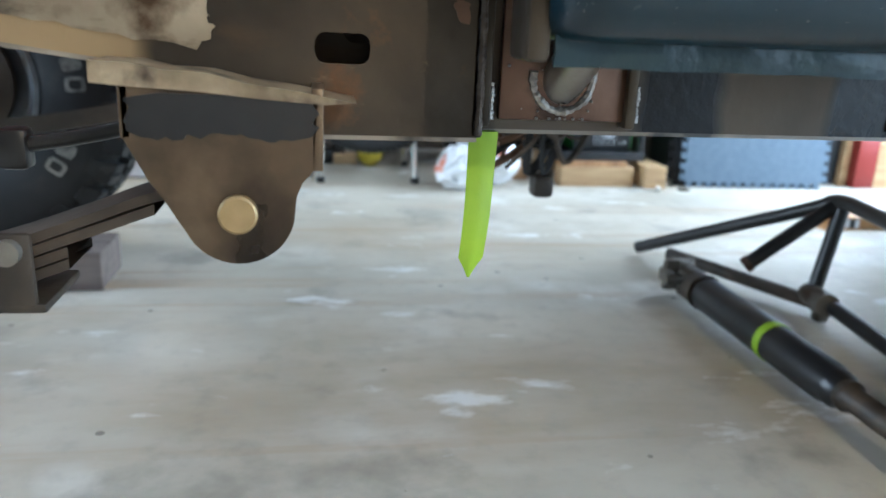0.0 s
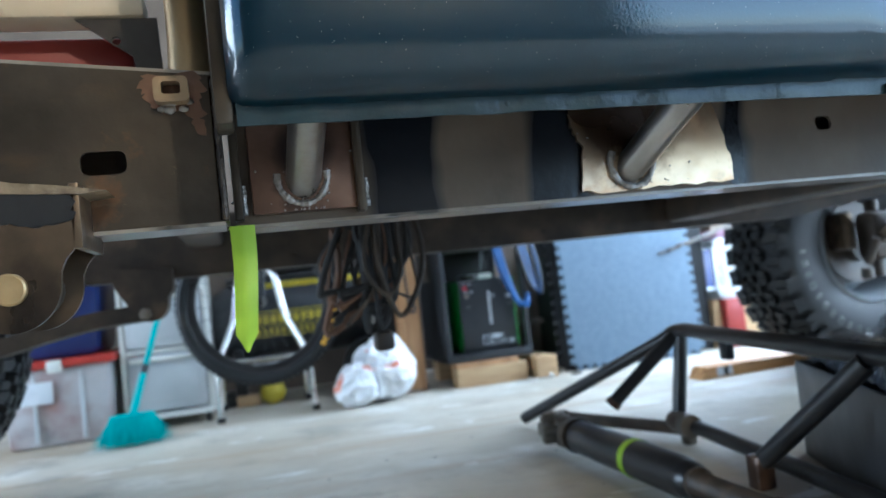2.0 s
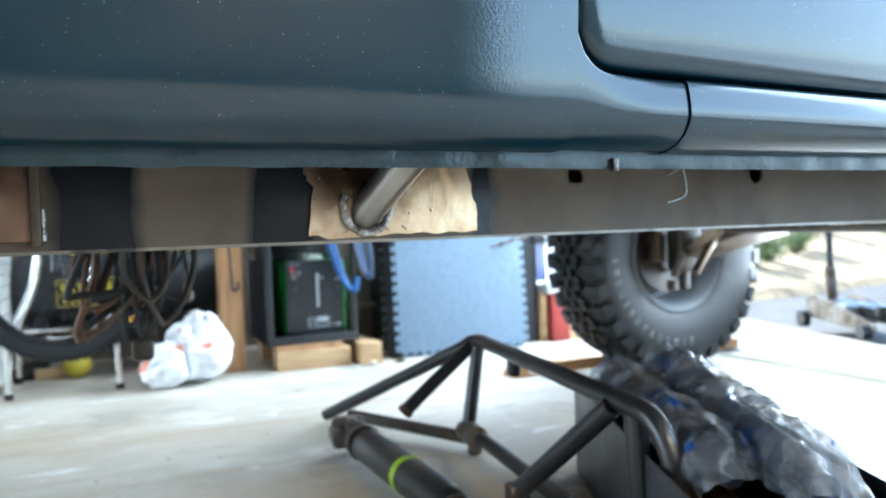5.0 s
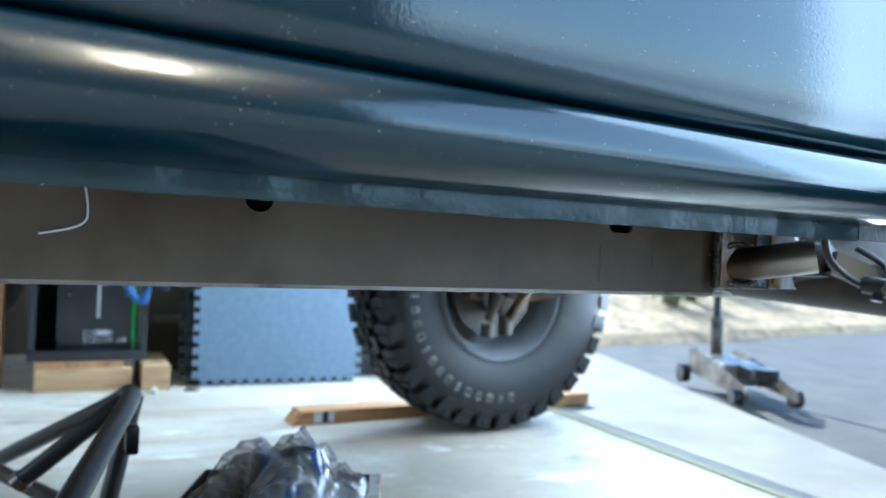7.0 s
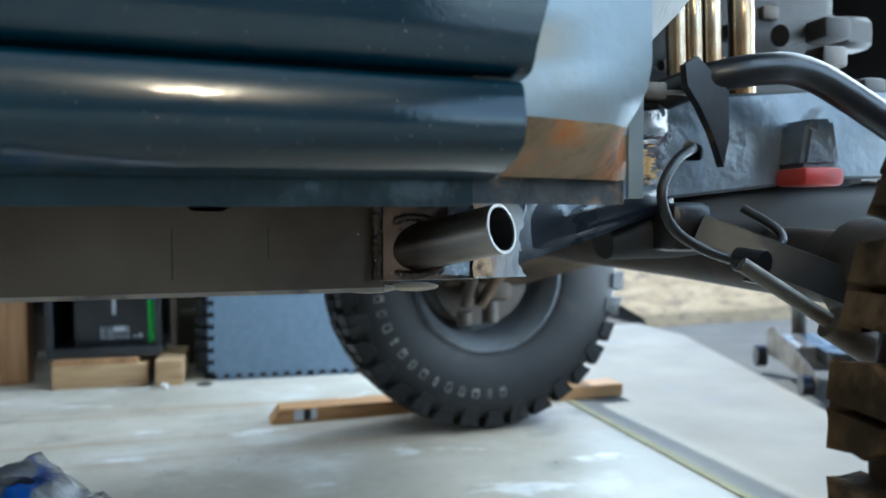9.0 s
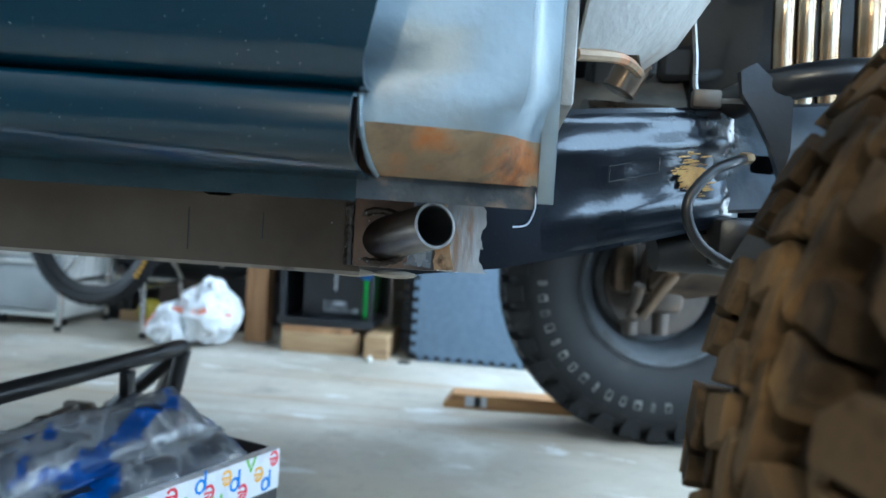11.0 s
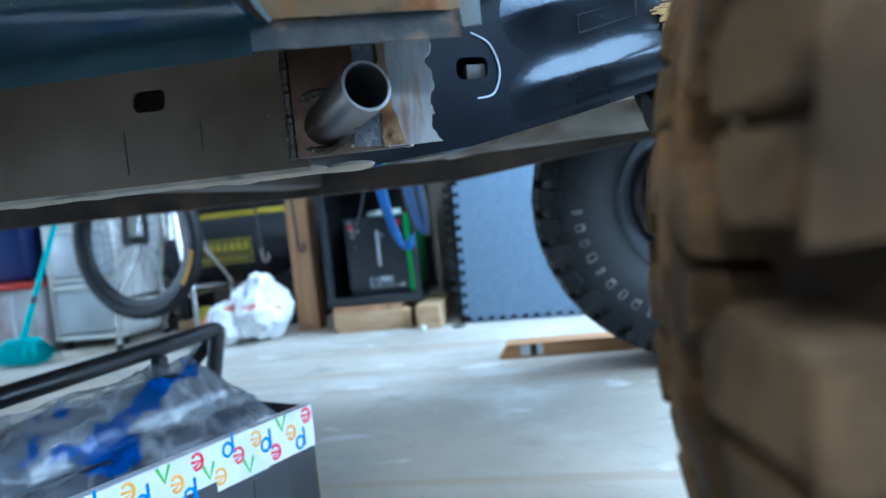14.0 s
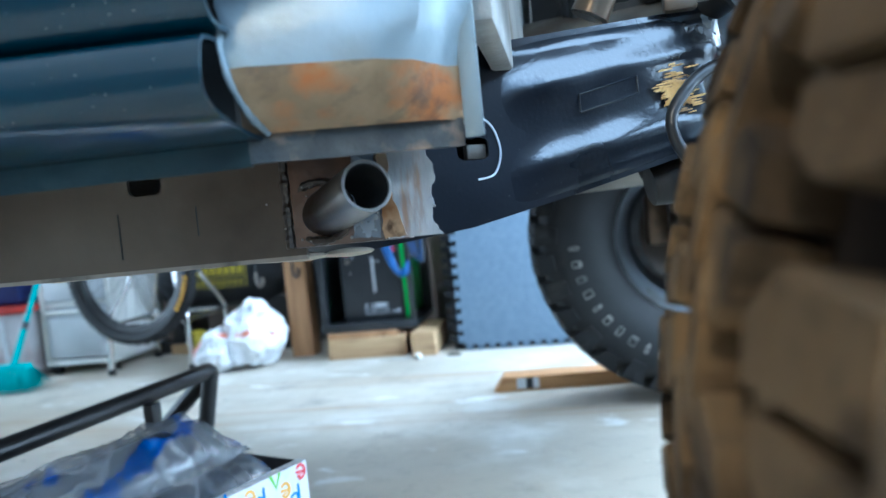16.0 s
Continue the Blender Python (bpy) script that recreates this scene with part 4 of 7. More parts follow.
part("hinge_bolt", bolt((2.225, 0.616, 0.838), (0, -1, 0), 0.010, 0.012, 1.9), M_TUBE, pillar, "bare steel hinge bolt with washer")
part("pillar_back", box(2.18, 2.275, 0.70, 0.74, 0.600, 1.25, 0.004), M_PRIMER, truck)
part("pillar_step", loft([[(x, 0.6445 + (x - 2.151) * 0.335 + 0.001 * noise.noise(Vector((x * 60, z * 200, 1))), z) for x in [2.151 + 0.0124 * k for k in range(11)]] for z in (0.5815, 0.588, 0.594, 0.599)], None, 0.003), M_GRIME, truck)

def ragged(outline, amp=0.0045):
    """Breaks straight edges into short uneven pieces."""
    out = []
    for (ax, az), (bx, bz) in zip(outline, outline[1:] + outline[:1]):
        for q in range(6):
            x, z = ax + (bx - ax) * q / 6, az + (bz - az) * q / 6
            out.append((x + amp * noise.noise(Vector((x * 160, z * 160, 4))), max(0.5195, z + amp * noise.noise(Vector((x * 160, z * 160, 9))))))
    return out


# --- slider outrigger tubes on their plates ---
plate1 = part("weld_plate", box(0.592, 0.702, 0.788, 0.797, 0.527, 0.652, 0.002), M_COPPER, truck, "heat-tinted brown reinforcing plate")
for x in (0.578, 0.704):
    part("plate_rib", box(x - 0.004, x + 0.005, 0.780, 0.800, 0.522, 0.655, 0.002), M_SMOKE, plate1)
    part("weld_bead", weld([(x + 0.006, 0.786, 0.527 + 0.006 * k) for k in range(6)], 0.0034), M_WELD, plate1)
tube1 = part("outrigger_tube", pipe((0.645, 0.815, 0.545), (0.652, 0.655, 0.648), 0.0185, 0.003), M_TUBE, truck, "bare steel outrigger tube welded to the rail")
ring = [(0.645 + 0.026 * math.cos(a), 0.789, 0.563 + 0.028 * math.sin(a)) for a in [radians(170 + 200 * k / 12) for k in range(13)]]
part("weld_bead", weld(ring, 0.0042), M_WELD, tube1)
out2 = [(0.962, 0.524), (0.995, 0.520), (1.06, 0.522), (1.162, 0.523), (1.164, 0.545), (1.158, 0.560), (1.150, 0.600), (1.140, 0.640), (0.955, 0.640), (0.955, 0.60), (0.968, 0.575)]
plate2 = part("weld_plate", plate(ragged(out2), (), 0.004, Matrix.Translation((0, 0.7915, 0))), M_BARE, truck, "brightly ground bare steel patch with heat stains")
tube2 = part("outrigger_tube", pipe((1.020, 0.815, 0.535), (1.075, 0.655, 0.645), 0.0185, 0.003), M_TUBE, truck, "bare steel outrigger tube with marker scrawl")
ring = [(1.026 + 0.027 * math.cos(a), 0.789, 0.553 + 0.028 * math.sin(a)) for a in [radians(150 + 240 * k / 14) for k in range(15)]]
part("weld_bead", weld(ring, 0.0045), M_WELD, tube2)
plate3 = part("weld_plate", box(2.122, 2.215, 0.783, 0.792, 0.524, 0.640, 0.002), M_HEAT, truck, "heat-tinted plate at the front outrigger")
part("weld_bead", weld([(2.118, 0.786, 0.524 + 0.008 * k) for k in range(15)], 0.0042), M_WELDD, plate3)
part("weld_bead", weld([(2.212, 0.790, 0.524 + 0.008 * k) for k in range(15)], 0.004), M_WELD, plate3)
rag = [(2.236 + 0.010 * noise.noise(Vector((0.3, 0, 0.21 * k))) + 0.003 * noise.noise(Vector((0.7, 0, 0.63 * k))), 0.525 + 0.115 * k / 34) for k in range(35)]
part("ground_strip", plate([(2.197, 0.640), (2.199, 0.60), (2.195, 0.56), (2.198, 0.525)] + rag, (), 0.003, Matrix.Translation((0, 0.7805, 0))), M_SILVER, plate3, "shiny ground steel strip")
band = ragged([(2.174, 0.638), (2.176, 0.600), (2.172, 0.560), (2.170, 0.527), (2.192, 0.527), (2.193, 0.638)], 0.003)
part("blued_band", plate(band, (), 0.002, Matrix.Translation((0, 0.7815, 0))), M_BLUED, plate3, "blue-grey heat-tinted bare steel beside the tube")
tint = ragged([(2.196, 0.638), (2.197, 0.600), (2.194, 0.560), (2.196, 0.527), (2.212, 0.527), (2.204, 0.560), (2.203, 0.600), (2.202, 0.638)], 0.003)
part("copper_band", plate(tint, (), 0.001, Matrix.Translation((0, 0.7796, 0))), M_BARE, plate3, "coppery heat-stained band of bare steel")
# near-black sleeve stands in for the shade inside the open tube
part("tube_shade_sleeve", pipe((2.137, 0.805, 0.546), (2.1992, 0.725, 0.56475), 0.0163, 0.0005), M_DARK, truck, "inner sleeve coloured dark for the tube's shaded inside")
tube3 = part("outrigger_tube", pipe((2.137, 0.805, 0.546), (2.200, 0.724, 0.565), 0.0188, 0.0022), M_TUBEH, truck, "open-ended bare steel outrigger tube")
ring = [(2.146 + 0.027 * math.cos(a), 0.781 - 0.008 * math.cos(a), 0.551 + 0.023 * math.sin(a)) for a in [2 * math.pi * k / 20 for k in range(21)]]
part("weld_bead", weld(ring, 0.0036), M_WELDD, tube3)
# spatter beads round the welds
for cx, cy, cz, parent, spread in ((0.645, 0.7865, 0.545, plate1, 0.04), (1.03, 0.7905, 0.545, plate2, 0.05), (2.16, 0.7815, 0.555, plate3, 0.04)):
    bm = bmesh.new()
    for k in range(26):
        p = (cx + random.gauss(0, spread * 0.7), cy, min(0.634, max(0.529, cz + random.gauss(0, spread * 0.6))))
        bmesh.ops.create_icosphere(bm, subdivisions=1, radius=random.uniform(0.0006, 0.0016), matrix=Matrix.Translation(p))
    tagged(part("weld_spatter", bm, M_WELD, parent), kind="stuff")
# pencil lines scratched on the rail
for x in (1.965, 2.035):
    part("scribe_line", box(x, x + 0.0012, RY - 0.0006, RY + 0.001, 0.528 + (x - 1.965) * 0.2, 0.566), M_BLACK, rail)
bm = sweep(curve([(1.478, RY - 0.001, 0.605), (1.484, RY - 0.001, 0.575), (1.480, RY - 0.001, 0.560), (1.452, RY - 0.001, 0.552)], 5), 0.0009, 5)
sweep([(1.452, RY - 0.001, 0.588), (1.475, RY - 0.001, 0.598)], 0.0009, 5, bm)
part("chalk_mark", bm, M_TAPE, rail, "faint pale scribed mark")

# --- rear: spring hanger, leaf spring, body mount ---
hang = [(0.318, 0.556), (0.318, 0.520), (0.331, 0.494), (0.342, 0.478), (0.3495, 0.465)]
hang += [(0.390 + 0.0385 * math.cos(radians(a)), 0.472 + 0.0385 * math.sin(radians(a))) for a in range(204, 361, 8)]
hang += [(0.4295, 0.482), (0.434, 0.492), (0.441, 0.500), (0.444, 0.548)]
hb = plate(hang, (), 0.006, Matrix.Translation((0, 0.690, 0)))
plate(hang, (), 0.006, Matrix.Translation((0, 0.780, 0)), hb)
box(0.316, 0.323, 0.690, 0.786, 0.520, 0.556, 0.001, hb)
box(0.440, 0.448, 0.690, 0.786, 0.500, 0.556, 0.001, hb)
bmesh.ops.bevel(hb, geom=[e for e in hb.edges if e.is_boundary], offset=0.001, affect="EDGES")
hanger = part("spring_hanger", hb, M_HANG, truck, "thick dark steel leaf spring hanger bracket")
lip = [(0.300, 0.570), (0.325, 0.5695), (0.345, 0.5655), (0.372, 0.5645), (0.398, 0.5585), (0.430, 0.5545), (0.455, 0.550), (0.470, 0.5475), (0.448, 0.5455), (0.405, 0.5485), (0.370, 0.5520), (0.318, 0.5545), (0.300, 0.556)]
part("hanger_lip", plate(lip, (), 0.05, Matrix.Translation((0, 0.6875, 0))), M_CREAM, hanger, "pale ground weld along the bracket's top")
part("hanger_bolt", sweep([(0.390, 0.690, 0.470), (0.390, 0.684, 0.470), (0.390, 0.6825, 0.470)], 0.0135, 28, rf=lambda i, n: (1, 1, 0.88)[i]), M_BRASS, hanger, "yellow zinc-plated bolt head")
part("hanger_band", plate(ragged([(0.320, 0.549), (0.443, 0.549), (0.4425, 0.524), (0.41, 0.519), (0.38, 0.526), (0.35, 0.520), (0.320, 0.524)], 0.005), (), 0.0016, Matrix.Translation((0, 0.6890, 0))), M_BLACK, hanger, "dark ragged strip along the bracket's top")
for k in range(4):
    pts = [(0.39, 0, 0.484 - 0.009 * k), (0.33, 0, 0.472 - 0.009 * k), (0.27, 0, 0.450 - 0.009 * k), (0.20, 0, 0.426 - 0.009 * k), (0.05, 0, 0.385 - 0.009 * k), (-0.15, 0, 0.352 - 0.009 * k), (-0.40, 0, 0.335 - 0.009 * k)]
    pts = pts if k == 0 else pts[1 if k < 2 else 2:]
    fine = curve(pts, 6)
    secs = [[(p.x, 0.712, p.z), (p.x, 0.770, p.z), (p.x, 0.770, p.z + 0.0075), (p.x, 0.712, p.z + 0.0075), (p.x, 0.712, p.z)] for p in fine]
    part("spring_leaf", loft(secs), M_DIRTY, truck, "dark steel spring leaf", 30)
part("spring_eye", sweep([(0.390, 0.708, 0.470), (0.390, 0.775, 0.470)], 0.024, 20), M_DIRTY, truck)
clip = box(0.222, 0.250, 0.700, 0.707, 0.398, 0.452, 0.003)
box(0.222, 0.256, 0.700, 0.780, 0.394, 0.401, 0.002, clip)
cl = part("spring_clip", clip, M_DIRTY, truck, "bent spring clamp with rivet")
part("rivet", sweep([(0.236, 0.700, 0.440), (0.236, 0.692, 0.440)], 0.009, 14), M_ALU, cl)
part("upper_rod", sweep(curve([(0.31, 0.80, 0.515), (0.18, 0.80, 0.492), (-0.2, 0.80, 0.46)], 5), 0.006, 10), M_BLACK, truck)
part("rod_clamp", box(0.20, 0.222, 0.79, 0.812, 0.478, 0.510, 0.004), M_BLACK, truck)
# ground bare metal on the rear frame
edge = [(-0.30 + 0.66 * k / 22, 0.7605 - 0.08 * k / 22) for k in range(23)]
patch = ragged([(0.02, 0.648), (0.12, 0.630), (0.20, 0.600), (0.28, 0.588), (0.36, 0.578), (0.372, 0.590), (0.366, 0.606), (0.371, 0.622), (0.364, 0.636), (0.366, 0.652), (0.362, 0.666), (0.30, 0.676), (0.02, 0.705)], 0.005)
part("ground_patch", plate(patch, (), 0.0012, Matrix.Translation((0, 0.7409, 0))), M_GROUND, rail_rear, "patch of pale ground-back metal")
strip = [(x, z - 0.001) for x, z in edge] + [(x, z - 0.010 - 0.012 * abs(noise.noise(Vector((x * 17, 2, 0)))) - 0.014 * max(0, 0.1 - x)) for x, z in reversed(edge)]
part("ground_edge", plate(strip, (), 0.0012, Matrix.Translation((0, 0.7408, 0))), M_GROUND, rail_rear, "pale ground strip along the frame's top edge")
part("body_mount_sleeve", sweep([(0.545, 0.77, 0.665), (0.545, 0.77, 0.70), (0.545, 0.77, 0.74), (0.545, 0.77, 0.86)], 0.0195, 24, rf=lambda i, n: (1.12, 1, 1, 1)[i]), M_GOLD, truck, "gold-tinted steel body mount sleeve")
part("mount_bracket", plate(ragged([(0.500, 0.662), (0.500, 0.645), (0.508, 0.632), (0.522, 0.626), (0.536, 0.628), (0.542, 0.618), (0.547, 0.606), (0.552, 0.604), (0.553, 0.622), (0.556, 0.645), (0.556, 0.660)], 0.008), (), 0.0012, Matrix.Translation((0, 0.7411, 0))), M_RUST, truck, "rusty worn patch")
nut = plate(rounded(0.512, 0.543, 0.632, 0.656, 0.005), [rounded(0.519, 0.536, 0.639, 0.651, 0.003)], 0.016, Matrix.Translation((0, 0.726, 0)))
part("mount_nut", nut, M_RUSTY, truck, "rusty cut-off stub of square tube")
for k in range(9):
    bm = bmesh.new()
    bmesh.ops.create_icosphere(bm, subdivisions=2, radius=random.uniform(0.003, 0.005), matrix=Matrix.Translation((random.uniform(0.511, 0.546), 0.7405, random.uniform(0.626, 0.636))) @ Matrix.Diagonal((1.4, 0.6, 1, 1)))
    part("weld_blob", bm, M_WELD, truck)
part("weld_bead", weld([(0.5655, 0.741, 0.52 + 0.009 * k) for k in range(16)], 0.0034), M_WELDD, rail_rear)
part("section_edge", box(0.5600, 0.5685, 0.742, 0.800, 0.518, 0.660, 0.001), M_SMOKE, rail_rear)
part("bed_crossbar", box(-0.6, 0.495, 0.90, 0.95, 0.779, 0.807, 0.004), M_IVORY, truck, "white painted bed support bar")
part("red_tank", box(-0.6, 0.475, 0.955, 1.5, 0.728, 0.775, 0.008), M_RED, truck, "dark red painted box between the frame rails")
part("bar_bracket", plate([(0.420, 0.778), (0.508, 0.778), (0.512, 0.640), (0.496, 0.640), (0.478, 0.735)], [disc(0.462, 0.752, 0.005)], 0.006, Matrix.Translation((0, 0.905, 0))), M_DIRTY, truck, "dark bar bracket")
# far hanger
bm = plate([(x * 1.0 - 0.02, z) for x, z in hang], (), 0.08, Matrix.Translation((0, 1.80, -0.01)))
fh = part("far_spring_hanger", bm, M_DIRTY, truck)
part("hanger_bolt", bolt((0.36, 1.80, 0.442), (0, -1, 0), 0.014, 0.01), M_ALU, fh)
part("far_leaf_spring", sweep(curve([(0.36, 1.84, 0.445), (0.2, 1.84, 0.43), (-0.1, 1.84, 0.37), (-0.4, 1.84, 0.34)], 5), 0.022, 4, flat=1.3), M_DIRTY, truck)
part("rear_axle_tube", sweep([(-0.39, 0.75, 0.40), (-0.39, 2.1, 0.40)], 0.042, 20), M_DIRTY, truck)


# --- wheels ---
R_TYRE, W_TYRE = 0.424, 0.262


def prof_r(v):
    """Radius of the casing at a place across the tread."""
    return 0.401 - 0.010 * (abs(v) / 0.12) ** 3


def lug(bm, th, poly, h, taper=0.90):
    """A tread block with chamfered shoulders, drawn as (along, across) round the casing."""
    cu = sum(p[0] for p in poly) / len(poly)
    cv = sum(p[1] for p in poly) / len(poly)
    rows = []
    for f, up in ((1.04, -0.006), (0.97, h - 0.0025), (taper, h)):
        row = []
        for u, v in poly:
            u2, v2 = cu + (u - cu) * f, cv + (v - cv) * f
            r, a = prof_r(v2) + up, th + u2 / 0.41
            row.append(bm.verts.new((r * math.cos(a), v2, r * math.sin(a))))
        rows.append(row)
    n = len(poly)
    bm.faces.new(rows[2])
    for lo, hi in zip(rows, rows[1:]):
        for i in range(n):
            bm.faces.new((lo[i], lo[(i + 1) % n], hi[(i + 1) % n], hi[i]))


def tyre_mesh():
    half = [(0.205, 0.098), (0.215, 0.112), (0.235, 0.121), (0.270, 0.131), (0.310, 0.136), (0.345, 0.135), (0.370, 0.130), (0.384, 0.121), (0.394, 0.106), (0.399, 0.07), (0.401, 0.03)]
    prof = [(r, -y) for r, y in half] + [(r, y) for r, y in reversed(half)]
    casing = revolve(prof, 96)
    bm = bmesh.new()
    n, rnd = 34, random.Random(3)
    p = 2 * math.pi * 0.41 / n
    for k in range(n):
        th = 2 * math.pi * k / n
        for side in (1, -1):
            off = 0.0 if side == 1 else math.pi / n
            w = 0.128 + (0.004 if k % 2 else -0.001)
            # shoulder pair, split by a thin cut and stepped at the inner end
            hs = 0.0225 + rnd.uniform(-0.0015, 0.001)
            lug(bm, th + off, [(-0.44 * p, side * 0.086), (-0.38 * p, side * w), (-0.03 * p, side * w), (-0.02 * p, side * 0.070), (-0.26 * p, side * 0.066)], hs)
            lug(bm, th + off, [(0.03 * p, side * 0.074), (0.02 * p, side * w), (0.29 * p, side * (w - 0.006)), (0.33 * p, side * 0.090), (0.22 * p, side * 0.076)], hs - 0.001)
            lug(bm, th + off, [(-0.20 * p, side * 0.060), (-0.16 * p, side * 0.0695), (0.20 * p, side * 0.0745), (0.24 * p, side * 0.064), (0.05 * p, side * 0.056)], hs - 0.009)
            # foot of the shoulder block down the sidewall
            a0, a1 = th + off - 0.40 * p / 0.41, th + off + 0.36 * p / 0.41
            ro, ri = 0.412, 0.372 - (0.014 if k % 2 else 0)
            q = []
            for a, r in ((a0, ro), (a1, ro), (a1 - 0.02, ri), (a0 + 0.02, ri)):
                q.append((r * math.cos(a), side * (0.1255 if r > 0.39 else 0.1365), r * math.sin(a)))
            vs = [bm.verts.new(c) for c in q] + [bm.verts.new((c[0] * 0.985, c[1] * 0.90, c[2] * 0.985)) for c in q]
            for f in ((0, 1, 2, 3), (0, 4, 5, 1), (1, 5, 6, 2), (2, 6, 7, 3), (3, 7, 4, 0)):
                bm.faces.new([vs[i] for i in f])
            # faceted middle blocks, cut in two by a slanting sipe
            o2 = off + 0.5 * p / 0.41
            lug(bm, th + o2, [(-0.40 * p, side * 0.038), (-0.28 * p, side * 0.058), (-0.04 * p, side * 0.060), (-0.12 * p, side * 0.024), (-0.34 * p, side * 0.024)], 0.0225 + rnd.uniform(-0.0015, 0.001))
            lug(bm, th + o2, [(-0.08 * p, side * 0.024), (0.02 * p, side * 0.058), (0.22 * p, side * 0.056), (0.36 * p, side * 0.042), (0.24 * p, side * 0.022)], 0.022 + rnd.uniform(-0.0015, 0.001))
            lug(bm, th + off, [(-0.36 * p, side * 0.004), (-0.42 * p, side * 0.012), (-0.20 * p, side * 0.019), (0.22 * p, side * 0.018), (0.40 * p, side * 0.010), (0.30 * p, side * 0.003)], 0.0215)
    return casing, bm


def wheel(name_label, at, rubber, inner, turn=0.0, spin=0.0, lean=0.0):
    """A wheel round the y axis; inner is the y side that faces the middle of the truck."""
    m = Matrix.Translation(at) @ Matrix.Rotation(radians(turn), 4, "Z") @ Matrix.Rotation(radians(lean), 4, "X")
    w = part("wheel", sweep([(0, -0.05, 0), (0, 0.05, 0)], 0.06, 24), M_DIRTY, truck, name_label)
    w.matrix_basis = m
    ty, blocks = tyre_mesh()
    bmesh.ops.rotate(blocks, verts=blocks.verts, matrix=Matrix.Rotation(radians(spin), 3, "Y"))
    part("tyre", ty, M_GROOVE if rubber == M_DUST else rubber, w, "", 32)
    tagged(part("tread", blocks, rubber, w, "chunky mud tread blocks", 32), kind="stuff")
    prof = [(0.208, -0.118), (0.216, -0.112), (0.205, -0.100), (0.192, -0.085), (0.180, -0.03), (0.178, 0.03), (0.192, 0.085), (0.205, 0.100), (0.216, 0.112), (0.208, 0.118)]
    prof = prof + [(0.186, 0.085), (0.172, 0.03), (0.172, -0.03), (0.186, -0.085), (0.208, -0.118)]
    part("rim", revolve(prof, 72), M_RIM, w, "grey steel rim", 40)
    o = -inner
    part("rim_disc", revolve([(0.178, o * 0.028), (0.150, o * 0.050), (0.110, o * 0.040), (0.075, o * 0.045), (0.045, o * 0.030), (0.0, o * 0.030), (0.0, o * 0.020), (0.11, o * 0.030), (0.15, o * 0.038), (0.178, o * 0.018)], 48), M_RIM, w, "", 40)
    part("brake_disc", revolve([(0.0, inner * 0.035), (0.142, inner * 0.035), (0.142, inner * 0.055), (0.07, inner * 0.055), (0.065, inner * 0.085), (0.0, inner * 0.085)], 48), M_DIRTY, w, "", 40)
    for k in range(6):
        a = 2 * math.pi * k / 6
        part("wheel_nut", sweep([(0.07 * math.cos(a), o * 0.045, 0.07 * math.sin(a)), (0.07 * math.cos(a), o * 0.07, 0.07 * math.sin(a))], 0.011, 6), M_TUBE, w)
    # raised sidewall lettering as plain blocks on both walls
    for s in (1, -1):
        for a0, count in ((182, 14), (20, 12)):
            for k in range(count):
                a = radians(a0 + k * 7.2)
                hw = (0.008, 0.010, 0.005, 0.009)[(k + count) % 4]
                b = plate(rounded(-hw, hw, -0.013, 0.013, 0.004), [rounded(-hw + 0.0035, hw - 0.0035, -0.004 if k % 3 else -0.0095, 0.0095, 0.0014)], 0.0012)
                # local x runs round the wall, local z outwards
                e_r = Vector((math.cos(a), 0, math.sin(a)))
                e_t = Vector((-math.sin(a), 0, math.cos(a)))
                mm = Matrix(((e_t.x, 0, e_r.x, 0.318 * e_r.x), (0, s, 0, s * 0.1355), (e_t.z, 0, e_r.z, 0.318 * e_r.z), (0, 0, 0, 1)))
                bmesh.ops.transform(b, matrix=mm, verts=b.verts)
                part("raised_letter_block", b, M_LETTER, w)
    return w


near_wheel = wheel("near front wheel with a dusty brown mud tyre", (2.785, 0.472, 0.424), M_DUST, 1, 0, 4)
far_wheel = wheel("far front wheel with a black mud tyre", (2.656, 2.265, 0.424), M_RUB, -1, 4, 9)
rear_wheel = wheel("far rear wheel with a black mud tyre", (-0.395, 2.14, 0.424), M_RUB, -1, 0, 2)

for k, a in enumerate((-36, -27, -18, 2, 11, 20)):
    e_r, e_t = Vector((math.cos(radians(a)), 0, math.sin(radians(a)))), Vector((-math.sin(radians(a)), 0, math.cos(radians(a))))
    hole = [rounded(-0.010, 0.010, -0.013, 0.013, 0.006)] if k % 3 != 1 else []
    b = plate(rounded(-0.017, 0.017, -0.022, 0.022, 0.009), hole, 0.0015)
    bmesh.ops.transform(b, matrix=Matrix(((e_t.x, 0, e_r.x, 0.300 * e_r.x), (0, 1, 0, -0.1378), (e_t.z, 0, e_r.z, 0.300 * e_r.z), (0, 0, 0, 1))), verts=b.verts)
    part("raised_letter_block", b, M_LETTER, rear_wheel)

# --- front axle, steering and suspension ---
part("lower_arm", loft([[(2.60, 2.08, 0.40), (2.72, 2.08, 0.40), (2.72, 2.08, 0.43), (2.60, 2.08, 0.43), (2.60, 2.08, 0.40)], [(2.62, 1.97, 0.46), (2.90, 1.97, 0.46), (2.90, 1.97, 0.50), (2.62, 1.97, 0.50), (2.62, 1.97, 0.46)], [(2.66, 1.86, 0.52), (3.06, 1.86, 0.52), (3.06, 1.86, 0.58), (2.66, 1.86, 0.58), (2.66, 1.86, 0.52)]]), M_HANG, truck, "dusty brown lower suspension arm", 30)
part("drive_axle", sweep([(2.66, 2.15, 0.43), (2.69, 1.70, 0.56)], 0.024, 16), M_DIRTY, truck)
bm = bmesh.new()
